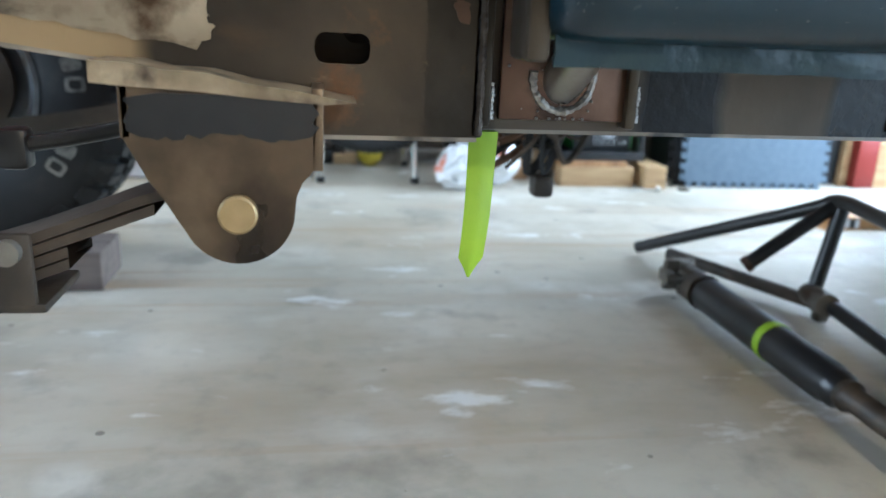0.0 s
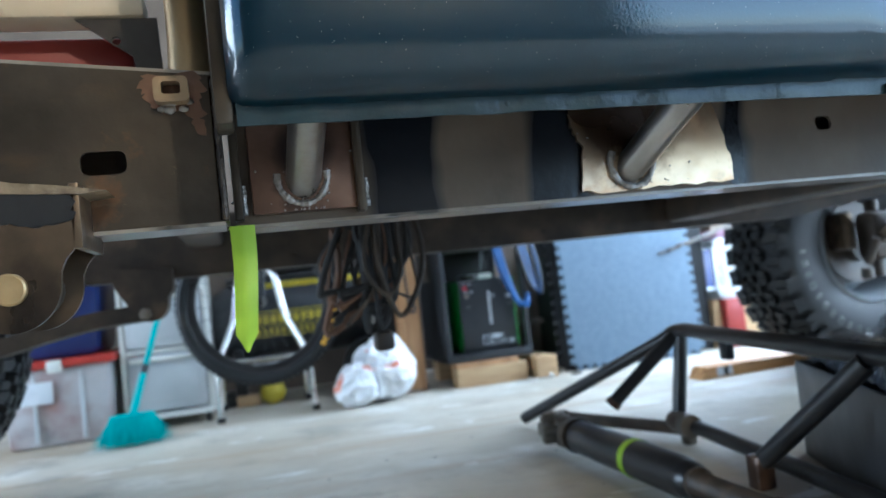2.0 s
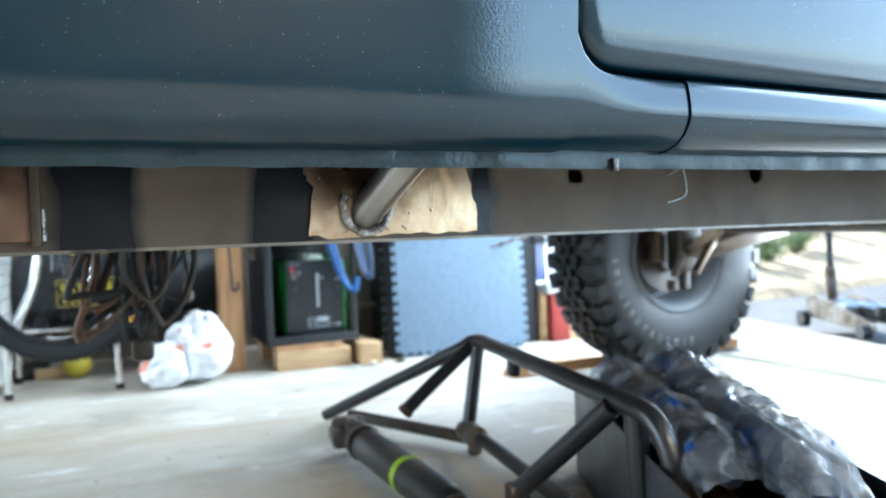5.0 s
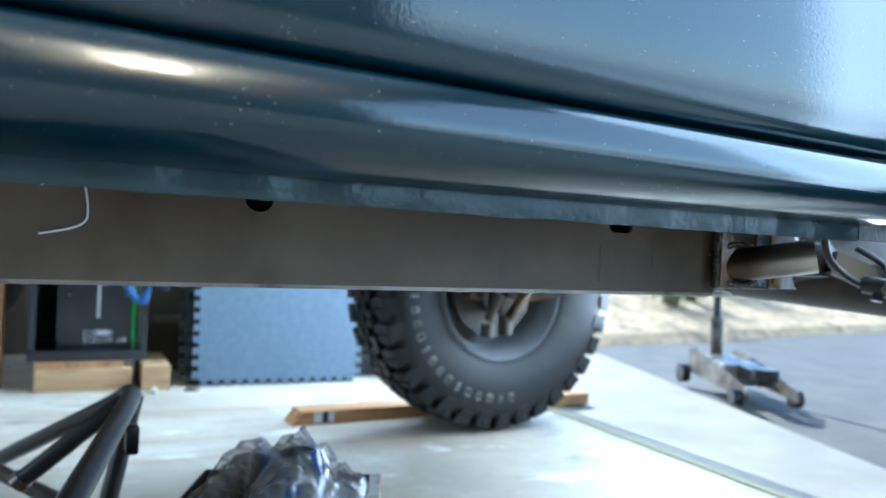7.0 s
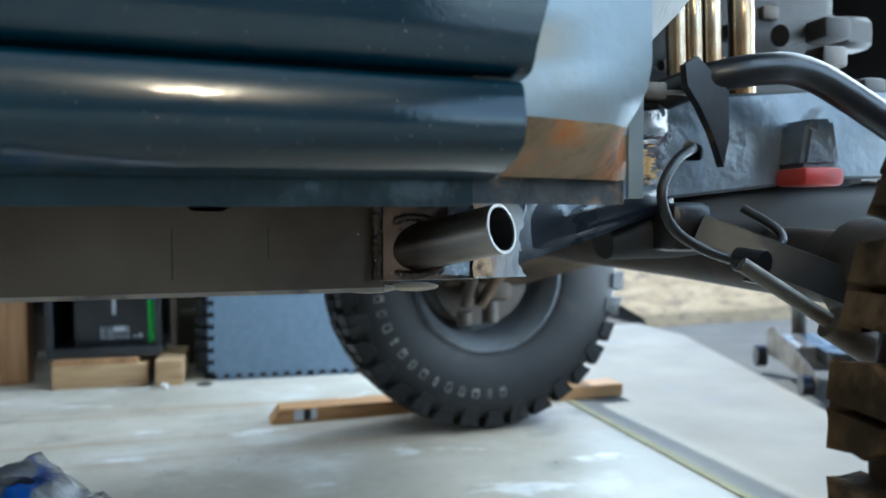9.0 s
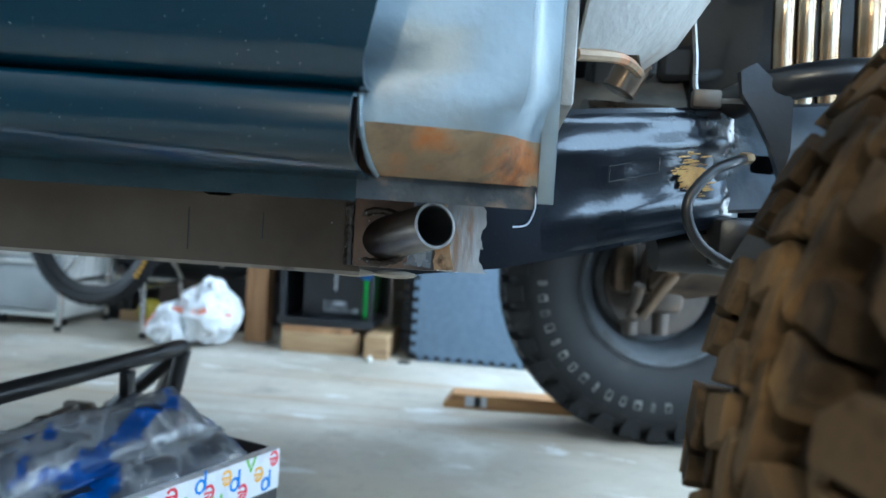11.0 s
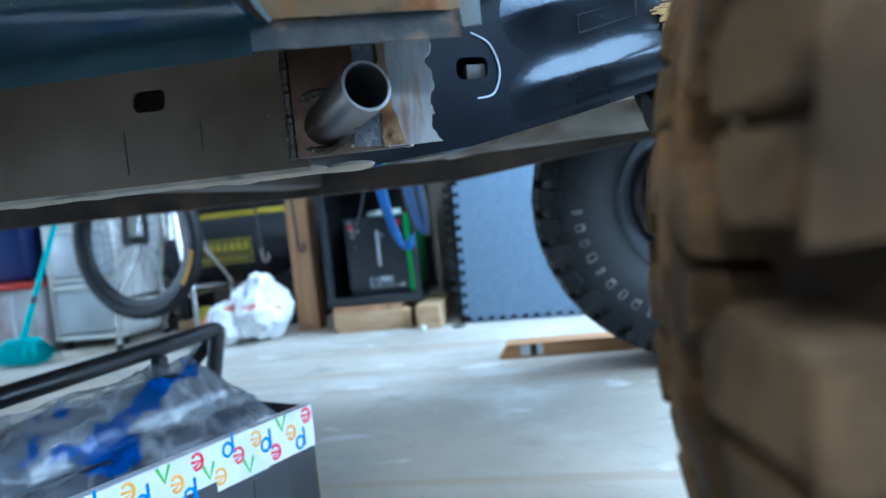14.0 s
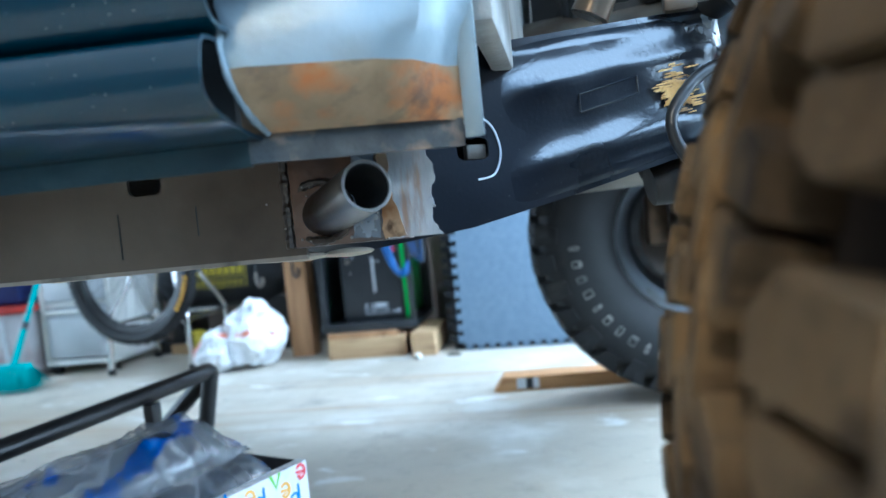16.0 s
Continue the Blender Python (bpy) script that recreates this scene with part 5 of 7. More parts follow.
bmesh.ops.create_uvsphere(bm, u_segments=24, v_segments=14, radius=0.10, matrix=Matrix.Translation((2.70, 1.45, 0.64)) @ Matrix.Diagonal((1.3, 1.6, 0.8, 1)))
part("differential", bm, M_DIRTY, truck, "round greasy differential housing")
kn = box(2.60, 2.70, 2.06, 2.15, 0.36, 0.52, 0.02)
sweep([(2.655, 2.12, 0.30), (2.655, 2.12, 0.56)], 0.022, 16, kn)
part("steering_knuckle", kn, M_DIRTY, truck, "greasy cast steering knuckle")
part("brake_caliper", box(2.53, 2.585, 2.12, 2.20, 0.40, 0.53, 0.015), M_HANG, truck, "dull gold brake caliper")
te = sweep([(2.575, 2.08, 0.35), (2.585, 2.04, 0.43)], 0.014, 14)
sweep([(2.574, 2.085, 0.335), (2.574, 2.085, 0.30)], 0.020, 14, te)
part("tie_rod_end", te, M_DIRTY, truck, "dull steel rod end")
part("shock_absorber", sweep([(2.58, 1.98, 0.36), (2.66, 1.97, 0.48), (2.665, 1.965, 0.487), (2.85, 1.94, 0.78)], 0.028, 18, rf=lambda i, n: (0.55, 0.55, 1, 1)[i]), M_HANG, truck, "dull grey steering-side shock absorber")
# near control arm, from the frame down to the axle
arm = curve([(2.50, 0.93, 0.56), (2.62, 0.84, 0.50), (2.74, 0.74, 0.43)], 6)
part("control_arm", sweep(arm, 0.030, 4, flat=0.7), M_BLACK, truck, "black boxed control arm")
part("arm_mount", box(2.475, 2.525, 0.94, 1.0, 0.535, 0.59, 0.010), M_BLACK, truck, "black arm mount bracket")
part("steering_damper", sweep([(2.480, 0.83, 0.528), (2.555, 0.80, 0.474), (2.557, 0.80, 0.473), (2.70, 0.76, 0.375)], 0.017, 16, rf=lambda i, n: (0.45, 0.45, 1, 1)[i]), M_ALU, truck, "grey damper with a bare rod")
# brake hose
hose = curve([(2.500, 0.950, 0.652), (2.480, 0.915, 0.646), (2.452, 0.90, 0.631), (2.430, 0.89, 0.599), (2.443, 0.89, 0.563), (2.477, 0.89, 0.541), (2.514, 0.89, 0.528)], 8)
part("brake_hose", sweep(hose, 0.0052, 10, rf=lambda i, n: 1 + 0.08 * (i % 2)), M_BLACK, truck, "ribbed black brake hose")
part("hose_fitting", sweep([(2.506, 0.960, 0.654), (2.490, 0.930, 0.650)], 0.0065, 6), M_BRASS, truck)
bn2 = sweep([(2.520, 0.89, 0.529), (2.530, 0.86, 0.526)], 0.013, 12)
sweep([(2.526, 0.87, 0.527), (2.521, 0.87, 0.506)], 0.008, 12, bn2)
part("banjo_fitting", bn2, M_BLACK, truck)
part("brake_hose", sweep(curve([(2.528, 0.88, 0.527), (2.569, 0.89, 0.539), (2.578, 0.90, 0.558), (2.555, 0.93, 0.583)], 8), 0.0052, 10), M_BLACK, truck)
# shock hoop, bracket, headers and engine bay lumps
br = plate([(2.482, 0.739), (2.497, 0.748), (2.520, 0.728), (2.536, 0.712), (2.537, 0.660), (2.530, 0.629), (2.517, 0.664), (2.500, 0.695), (2.485, 0.716)], (), 0.012, Matrix.Translation((0, 0.930, 0)))
part("hoop_bracket", br, M_BLACK, truck, "black tapered hoop bracket")
part("shock_hoop", sweep(curve([(2.490, 0.99, 0.715), (2.523, 0.945, 0.728), (2.58, 0.93, 0.738), (2.632, 0.93, 0.737), (2.692, 0.93, 0.713), (2.82, 0.92, 0.64)], 8), 0.018, 18), M_BLACK, truck, "gloss black tube shock hoop")
bs = plate([(2.660, 0.632), (2.718, 0.634), (2.707, 0.692), (2.669, 0.690)], (), 0.05, Matrix.Translation((0, 0.962, 0)))
bmesh.ops.bevel(bs, geom=list(bs.edges), offset=0.006, segments=2, affect="EDGES")
bump = part("bump_stop_mount", bs, M_NOSE, truck, "painted bump stop mount")
part("bump_stop", box(2.650, 2.706, 0.945, 1.000, 0.610, 0.6315, 0.006), M_REDP, bump, "red rubber bump stop")
for x, r2 in ((2.576, 0.013), (2.602, 0.012), (2.630, 0.013), (2.676, 0.017)):
    part("exhaust_header_tube", sweep(curve([(x + 0.004, 1.10, 0.70), (x, 1.10, 0.80), (x - 0.002, 1.10, 0.86), (x + 0.006, 1.12, 0.91), (x + 0.022, 1.20, 0.93)], 8), r2, 18), M_HEADER, truck, "polished heat-tinted header tube")
part("header_flange", box(2.50, 2.85, 1.24, 1.26, 0.74, 0.92, 0.004), M_DARK, truck)
eng = box(2.36, 3.0, 1.28, 1.9, 0.62, 1.05, 0.03)
for k in range(34):
    x, y, z = random.uniform(2.34, 3.0), random.uniform(1.25, 1.32), random.uniform(0.60, 1.02)
    s = random.uniform(0.015, 0.05)
    box(x - s, x + s, y - s * 0.8, y + s * 0.8, z - s * random.uniform(0.4, 1), z + s, s * 0.3, eng, 1)
part("engine_block", eng, M_DARK, truck, "grimy cast engine block and brackets")
bh = bmesh.new()
sweep([(2.34, 1.10, 0.70), (2.52, 1.14, 0.70)], 0.030, 18, bh)
sweep([(2.30, 1.14, 0.66), (2.50, 1.20, 0.66)], 0.022, 18, bh)
sweep([(2.38, 1.09, 0.74), (2.40, 1.09, 0.78)], 0.022, 14, bh)
for k in range(30):
    x, y, z, sz = random.uniform(2.40, 3.0), random.uniform(1.16, 1.26), random.uniform(0.66, 1.0), random.uniform(0.012, 0.035)
    if k % 3:
        b3 = box(x - sz, x + sz, y - sz, y + sz, z - sz * 0.7, z + sz * 0.7, sz * 0.3)
    else:
        b3 = sweep([(x - sz * 2, y, z), (x + sz * 2, y + sz, z + sz)], sz * 0.6, 14)
    part("engine_fitting", b3, (M_DIRTY, M_RUST, M_DARK, M_DIRTY, M_DARK)[k % 5], truck)
part("bell_housing", bh, M_HANG, truck, "grey cast bell housing fittings")
# far wing and bonnet added to shut out bright sky behind the engine
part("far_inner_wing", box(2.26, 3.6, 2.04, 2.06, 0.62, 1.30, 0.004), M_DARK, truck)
part("bonnet", box(2.2, 3.7, 0.62, 2.08, 1.26, 1.30, 0.012), M_PAINT, truck)
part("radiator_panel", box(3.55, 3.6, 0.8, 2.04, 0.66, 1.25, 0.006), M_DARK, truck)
part("firewall", box(2.28, 2.30, 0.70, 2.0, 0.66, 1.25, 0.004), M_LINER, truck, "pale undercoated firewall")
# pale inner panel that leans in behind the pillar
lin = loft([[(2.302, 0.72, 0.705), (2.360, 0.80, 0.722), (2.378, 0.90, 0.728)], [(2.306, 0.70, 0.735), (2.380, 0.78, 0.748), (2.41, 0.90, 0.752)], [(2.318, 0.68, 0.78), (2.408, 0.76, 0.79), (2.44, 0.90, 0.80)], [(2.34, 0.66, 1.0), (2.45, 0.74, 1.0), (2.5, 0.9, 1.0)]], None, 0.003)
part("inner_panel", lin, M_LINER, truck, "pale textured inner wing panel, dirt at the foot", 50)
part("panel_lip", sweep(curve([(2.300, 0.718, 0.703), (2.342, 0.775, 0.713), (2.376, 0.90, 0.726)], 6), 0.005, 8), M_RUSTY, truck)
part("thin_cable", sweep(curve([(2.43, 0.95, 0.84), (2.440, 0.95, 0.76), (2.448, 0.95, 0.715), (2.50, 0.95, 0.71), (2.545, 0.97, 0.69)], 6), 0.0028, 8), M_TUBE, truck, "thin grey cable")
part("cable_clip", box(2.440, 2.470, 0.945, 0.960, 0.703, 0.722, 0.003), M_ALU, truck)
# greasy tube and lumps tucked under the nose
bm = sweep([(2.42, 1.00, 0.545), (2.52, 1.02, 0.560), (2.60, 1.04, 0.572), (2.90, 1.06, 0.585)], 0.036, 18, rf=lambda i, n: (0.55, 1.0, 1.15, 1.0)[i])
part("steering_box", bm, M_DARK, truck, "greasy black steering housing")
for k in range(14):
    x, y, z, sz = 2.46 + 0.028 * k + random.uniform(-0.02, 0.02), random.uniform(1.06, 1.16), random.uniform(0.545, 0.615), random.uniform(0.012, 0.028)
    part("underside_fitting", sweep([(x - sz * 1.6, y, z - sz * 0.5), (x, y - sz * 0.3, z), (x + sz * 1.6, y, z + sz * 0.6)], sz, 10, rf=lambda i, n: (0.6, 1.0, 0.7)[i]), (M_DARK, M_DIRTY, M_DARK)[k % 3], truck)
# axle beam, pump and lines in the dark below the nose
bm = sweep([(2.66, 0.86, 0.515), (2.66, 1.2, 0.525), (2.66, 1.9, 0.535)], 0.042, 18)
sweep([(2.66, 0.80, 0.512), (2.66, 0.87, 0.515)], 0.058, 18, bm)
part("front_axle_beam", bm, M_DIRTY, truck, "greasy dark front axle beam")
for k in range(16):
    x, y, z, sz = 2.86 + 0.036 * k + random.uniform(-0.02, 0.02), random.uniform(1.12, 1.26), random.uniform(0.52, 0.66), random.uniform(0.018, 0.045)
    part("steering_fitting", box(x - sz, x + sz, y - sz, y + sz, z - sz * 0.8, z + sz * 0.8, sz * 0.3) if k % 2 else sweep([(x - sz, y, z - sz), (x + sz * 2, y, z + sz)], sz * 0.5, 12), (M_DIRTY, M_RUST, M_DIRTY, M_BLACK, M_ALU)[k % 5], truck)
# strut of the front clip seen beyond the tyre
part("radiator_brace", sweep([(2.70, 0.80, 0.80), (2.66, 0.80, 1.05)], 0.012, 4), M_DIRTY, truck)

# --- green tape hanging off the frame ---
tp = []
for k in range(15):
    t = k / 14
    w = 0.0125 * (1 - 0.15 * t) * (1 if t < 0.86 else max(0.12, (1 - t) / 0.14))
    cx, cy = 0.580 - 0.005 * t + 0.0012 * math.sin(t * 5), 0.786 + 0.003 * math.sin(t * 7)
    z = 0.517 - 0.128 * t
    tp.append([(cx - w, cy, z), (cx - w * 0.3, cy - 0.0015, z), (cx + w * 0.3, cy - 0.0010 , z), (cx + w, cy + 0.001, z)])
tp.insert(0, [(0.566, 0.81, 0.5165), (0.574, 0.81, 0.5165), (0.582, 0.81, 0.5165), (0.590, 0.81, 0.5165)])
tagged(part("tape_strip", loft(tp, None, 0.0006), M_GREEN, None, "", 60), "bright lime green masking tape strip hanging from the frame", "tape")


# ---- things on the floor between truck and camera ----
def tri_frame():
    fr = thing("tubular_bracket", (1.5, 1.4, 0), "black welded tube suspension bracket lying on the concrete", "bracket")
    r = 0.0165
    A, B, C = Vector((1.325, 2.105, 0.022)), Vector((1.592, 1.655, 0.262)), Vector((1.452, 0.885, 0.262))
    top = [A, A.lerp(B, 0.5)] + [A.lerp(B, 0.88), B + Vector((-0.012, 0.02, -0.006)), B + Vector((-0.008, -0.03, 0.001)), B.lerp(C, 0.15)] + [B.lerp(C, 0.5), B.lerp(C, 0.9)]
    top += [C, C + Vector((0.0, -0.045, -0.012)), C + Vector((0.003, -0.075, -0.055)), C + Vector((0.006, -0.085, -0.13)), C + Vector((0.01, -0.09, -0.24))]
    part("main_tube", sweep(curve(top, 5), r, 16), M_BLACK, fr)
    D, E2 = Vector((1.548, 1.645, 0.030)), Vector((1.362, 1.99, 0.040))
    part("lower_tube", sweep([E2, D, Vector((1.545, 1.60, 0.028))], r * 0.95, 16), M_DIRTY, fr, "dusty lower tube")
    part("upright", sweep([B + Vector((0, 0, -0.005)), D], r, 16), M_BLACK, fr)
    part("cut_brace", sweep([B + Vector((-0.01, 0.01, -0.01)), Vector((1.415, 1.700, 0.105))], r, 16), M_BLACK, fr)
    part("brace_end", sweep([(1.418, 1.699, 0.108), (1.408, 1.703, 0.097)], r * 1.15, 16), M_HEAT, fr, "rusty cut end")
    part("mount_tab", box(1.565, 1.585, 1.44, 1.47, 0.205, 0.25, 0.004), M_BLACK, fr)
    part("diagonal_brace", sweep([C + Vector((0, 0.05, -0.01)), Vector((1.405, 1.14, 0.075))], r * 1.05, 16), M_BLACK, fr)
    part("brace_foot", box(1.385, 1.420, 1.13, 1.165, 0.025, 0.085, 0.006), M_HEAT, fr, "rusty welded foot")
    part("hoop_upright", sweep([C + Vector((0.004, 0.0, -0.01)), C + Vector((0.012, 0.0, -0.24))], r * 1.05, 16), M_BLACK, fr)
    part("rail_tube", sweep([(1.546, 1.56, 0.045), (1.50, 1.20, 0.040), (1.46, 0.84, 0.030)], r, 16), M_BLACK, fr)
    jt = sweep([(1.552, 1.66, 0.045), (1.540, 1.575, 0.045)], 0.027, 14)
    box(1.53, 1.56, 1.585, 1.615, 0.0, 0.05, 0.008, jt)
    part("rod_joint", jt, M_ALU, fr, "pale corroded rod joint")
    part("yellow_edge", sweep([C + Vector((0.016, -0.055, -0.02)), C + Vector((0.019, -0.082, -0.06)), C + Vector((0.022, -0.092, -0.14))], 0.0025, 6), M_YEL, fr)


tri_frame()


def driveshaft():
    ds = thing("driveshaft", (1.29, 1.4, 0), "black driveshaft with a green tape band lying on the concrete", "driveshaft")
    ax = lambda y: Vector((1.292, y, 0.050))
    body = [(1.66, .80), (1.64, 1), (1.45, 1.02), (1.215, 1.0), (1.20, .9), (1.185, .9), (1.17, .60)]
    part("shaft_tube", sweep([ax(y) for y, s in body], 0.037, 24, rf=lambda i, n: body[i][1]), M_BLACK, ds)
    slim = [(1.18, 1.05), (1.16, 1.15), (1.15, 0.85), (0.98, 0.85), (0.965, 1.0), (0.94, 1.0), (0.92, 0.7), (0.80, 0.7)]
    part("slip_shaft", sweep([ax(y) for y, s in slim], 0.024, 20, rf=lambda i, n: slim[i][1]), M_DIRTY, ds, "greasy slip joint")
    part("tape_band", sweep([ax(1.372), ax(1.392)], 0.0388, 24), M_GREEN, ds, "lime tape band")
    yk = sweep([ax(1.655), ax(1.70)], 0.041, 20, rf=lambda i, n: 1 - 0.15 * i)
    for s in (1, -1):
        box(1.292 - 0.014, 1.292 + 0.014, 1.69, 1.765, 0.050 + s * 0.028 - 0.009, 0.050 + s * 0.028 + 0.009, 0.004, yk)
    part("yoke", yk, M_DIRTY, ds, "dirty universal joint yoke")
    cr = sweep([(1.292 - 0.05, 1.755, 0.050), (1.292 + 0.05, 1.755, 0.050)], 0.014, 14)
    sweep([(1.292, 1.755, 0.012), (1.292, 1.755, 0.090)], 0.014, 14, cr)
    part("joint_cross", cr, M_ALU, ds, "grey joint cross")
    fl = box(1.252, 1.332, 1.775, 1.80, 0.010, 0.090, 0.012)
    box(1.247, 1.267, 1.745, 1.80, 0.034, 0.066, 0.004, fl)
    box(1.317, 1.337, 1.745, 1.80, 0.034, 0.066, 0.004, fl)
    part("flange_yoke", fl, M_ALU, ds, "worn flange yoke")


driveshaft()

# the parcel box: origin at its near top corner, u along the long side
BX = Vector((1.924, 1.264, 0))
bu = Vector((-0.40, -0.917, 0)).normalized()
bv = Vector((bu.y, -bu.x, 0))
if bv.x > 0:
    bv = -bv
BH, BL, BW = 0.195, 0.78, 0.27


def bxp(u, v, z):
    return BX + bu * u + bv * v + Vector((0, 0, z))


MB = Matrix(((bu.x, bv.x, 0, BX.x), (bu.y, bv.y, 0, BX.y), (0, 0, 1, 0), (0, 0, 0, 1)))


def bbox(u0, u1, v0, v1, z0, z1, bev=0.0):
    b = box(u0, u1, v0, v1, z0, z1, bev)
    bmesh.ops.transform(b, matrix=MB, verts=b.verts)
    return b


carton = thing("parcel_box", tuple(bxp(BL / 2, BW / 2, 0)), "open black cardboard parcel box bound with printed white tape", "box")
t = 0.004
for args in ((0, BL, 0, t), (0, BL, BW - t, BW), (0, t, t, BW - t), (BL - t, BL, t, BW - t)):
    part("box_wall", bbox(args[0], args[1], args[2], args[3], 0, BH, 0.0012), M_CARD, carton)
part("box_floor", bbox(t, BL - t, t, BW - t, 0, 0.006), M_KRAFT, carton)
part("box_flap", bbox(0.04, 0.30, 0.010, 0.05, BH - 0.012, BH - 0.008, 0.001), M_KRAFT, carton, "torn kraft card flap")
# band of printed tape down the long face, in overlapping lengths, and over the edge
u = 0.0
k = 0
while u < BL - 0.05:
    w = random.uniform(0.09, 0.15)
    dz = 0.052 + random.uniform(-0.008, 0.012)
    part("tape_length", bbox(u, min(u + w, BL), -0.0012 - 0.0004 * (k % 2), -0.0002, BH - dz, BH + 0.001, 0.0), M_TAPE, carton)
    u += w - 0.01
    k += 1
part("tape_length", bbox(0, BL, -0.001, 0.016, BH + 0.0005, BH + 0.0014), M_TAPE, carton)
part("dull_patch", bbox(0.06, 0.125, -0.0012, -0.0002, 0.075, 0.125), M_PANEL, carton, "glossy black tape patch")
part("dull_patch", bbox(0.10, 0.155, -0.0012, -0.0002, 0.02, 0.07), M_PANEL, carton, "glossy black tape patch")
# plain coloured marks on the tape in place of its print
random.seed(5)
cols = (M_TRED, M_TBLU, M_TYEL, M_TGRN)
for k in range(46):
    uu, z = 0.014 + 0.0165 * k, BH - 0.012 - 0.017 * ((k * 2) % 3) + random.uniform(-0.003, 0.003)
    kind = k % 4
    loop = bmesh.new()
    if kind in (0, 2):
        pts = [(uu + 0.009 * math.cos(a), -0.0020, z + 0.010 * math.sin(a)) for a in [radians(40 + 280 * q / 8) for q in range(9)]]
        sweep(pts + [(uu - 0.008, -0.0020, z), (uu + 0.009, -0.0020, z + 0.001)], 0.0025, 5, loop, flat=1.0)
    elif kind == 1:
        pts = [(uu + 0.008 * math.cos(a), -0.0020, z - 0.002 + 0.009 * math.sin(a)) for a in [2 * math.pi * q / 8 for q in range(8)]]
        sweep(pts, 0.0025, 5, loop, closed=True)
        sweep([(uu - 0.009, -0.0020, z - 0.009), (uu - 0.009, -0.0020, z + 0.018)], 0.0025, 5, loop)
    else:
        sweep([(uu - 0.009, -0.0020, z + 0.011), (uu, -0.0020, z - 0.009), (uu + 0.009, -0.0020, z + 0.011)], 0.0026, 5, loop)
    for v in loop.verts:
        v.co.y = -0.0016 + (v.co.y + 0.0020) * 0.3
    bmesh.ops.transform(loop, matrix=MB, verts=loop.verts)
    part("printed_mark", loop, cols[kind], carton)
random.seed(11)


def text(body, size, m, material, parent, name="printed_word", depth=0.0004):
    c = bpy.data.curves.new(name, "FONT")
    c.body, c.size, c.extrude, c.align_x = body, size, depth, "LEFT"
    o = bpy.data.objects.new(name, c)
    scene.collection.objects.link(o)
    dg = bpy.context.evaluated_depsgraph_get()
    me = bpy.data.meshes.new_from_object(o.evaluated_get(dg))
    bpy.data.objects.remove(o)
    me.transform(m)
    me.materials.clear()
    me.materials.append(material)
    ob = new(name, me)
    if parent:
        ob.parent = parent
        if parent.type == "EMPTY":
            ob.matrix_parent_inverse = Matrix.Translation(-parent.location)
    return ob


# lettering on the long face reads from the far end of the box towards its near corner
mt = Matrix.Translation(bxp(0.395, -0.0018, 0.112)) @ Matrix(((-bu.x, 0, -bv.x, 0), (-bu.y, 0, -bv.y, 0), (0, 1, 0, 0), (0, 0, 0, 1)))
text("CLEARANCE", 0.024, mt, M_TAPE, carton)
part("yellow_roundel", plate(disc(0, 0, 0.018), (), 0.001, Matrix.Translation(bxp(0.255, -0.0018, 0.088)) @ Matrix(((bu.x, bv.x, 0, 0), (bu.y, bv.y, 0, 0), (0, 0, 1, 0), (0, 0, 0, 1)))), M_YEL, carton)
part("corner_stripe", bbox(-0.0008, 0.0, 0.0, 0.010, 0.06, 0.10), M_YEL, carton)


def crumple(points_u, points_v, zf, seed, amp=0.010):
    """A creased sheet over the box, as a grid in its own directions."""
    rows = []
    for i, uu in enumerate(points_u):
        row = []
        for j, vv in enumerate(points_v):
            q = Vector((uu * 17, vv * 17, seed))
            rid = 0.8 - 2.4 * abs(noise.noise(Vector((uu * 9, vv * 30, seed))))
            fold = 0.45 - 1.6 * abs(noise.noise(Vector((uu * 22 + vv * 9, vv * 70 - uu * 14, seed + 4))))
            z = zf(uu, vv) + amp * (rid + 0.5 * noise.noise(q * 2.3) + 0.5 * fold)
            p = bxp(uu + 0.006 * noise.noise(q * 1.7), vv + 0.006 * noise.noise(q * 1.3 + Vector((9, 0, 0))), z)
            row.append(p)
        rows.append(row)
    return rows


def wrapped(name, label, u0, u1, v0, v1, tilt, seed, r):
    """Shock absorbers in a clear plastic bag, lying in the box and rising out of it."""
    th = thing(name, tuple(bxp((u0 + u1) / 2, (v0 + v1) / 2, BH)), label, "shock absorber", "bagged shock absorbers")
    a, b = bxp(u0, (v0 + v1) / 2, tilt[0]), bxp(u1, (v0 + v1) / 2, tilt[1])
    d = b - a
    prof = [(0, .3), (0.03, 0.9), (0.05, 0.55), (0.08, 1.25), (0.42, 1.25), (0.44, 1.0), (0.46, 1.0), (0.50, 0.8), (0.92, 0.8), (0.95, 0.5), (1, .5)]
    part("shock_body", sweep([a + d * s for s, _ in prof], r * 1.15, 18, rf=lambda i, n: prof[i][1]), M_SHOCK, th, "dark painted shock body")
    us = [u0 - 0.03 + (u1 - u0 + 0.06) * i / 70 for i in range(71)]
    vs = [v0 + (v1 - v0) * j / 32 for j in range(33)]

    def zf(uu, vv):
        f = min(1, max(0, (uu - u0) / (u1 - u0)))
        mid = tilt[0] + (tilt[1] - tilt[0]) * f
        w = (vv - (v0 + v1) / 2) / ((v1 - v0) / 2)
        end = min(1, max(0, min(uu - u0 + 0.03, u1 + 0.03 - uu) / 0.05))
        return mid + r * 1.7 * math.sqrt(max(0, 1 - w * w)) * end - 0.012 * abs(w)
    part("plastic_bag", loft(crumple(us, vs, zf, seed, 0.011), None, 0.0006), M_FILM, th, "crinkled clear plastic bag", 14)


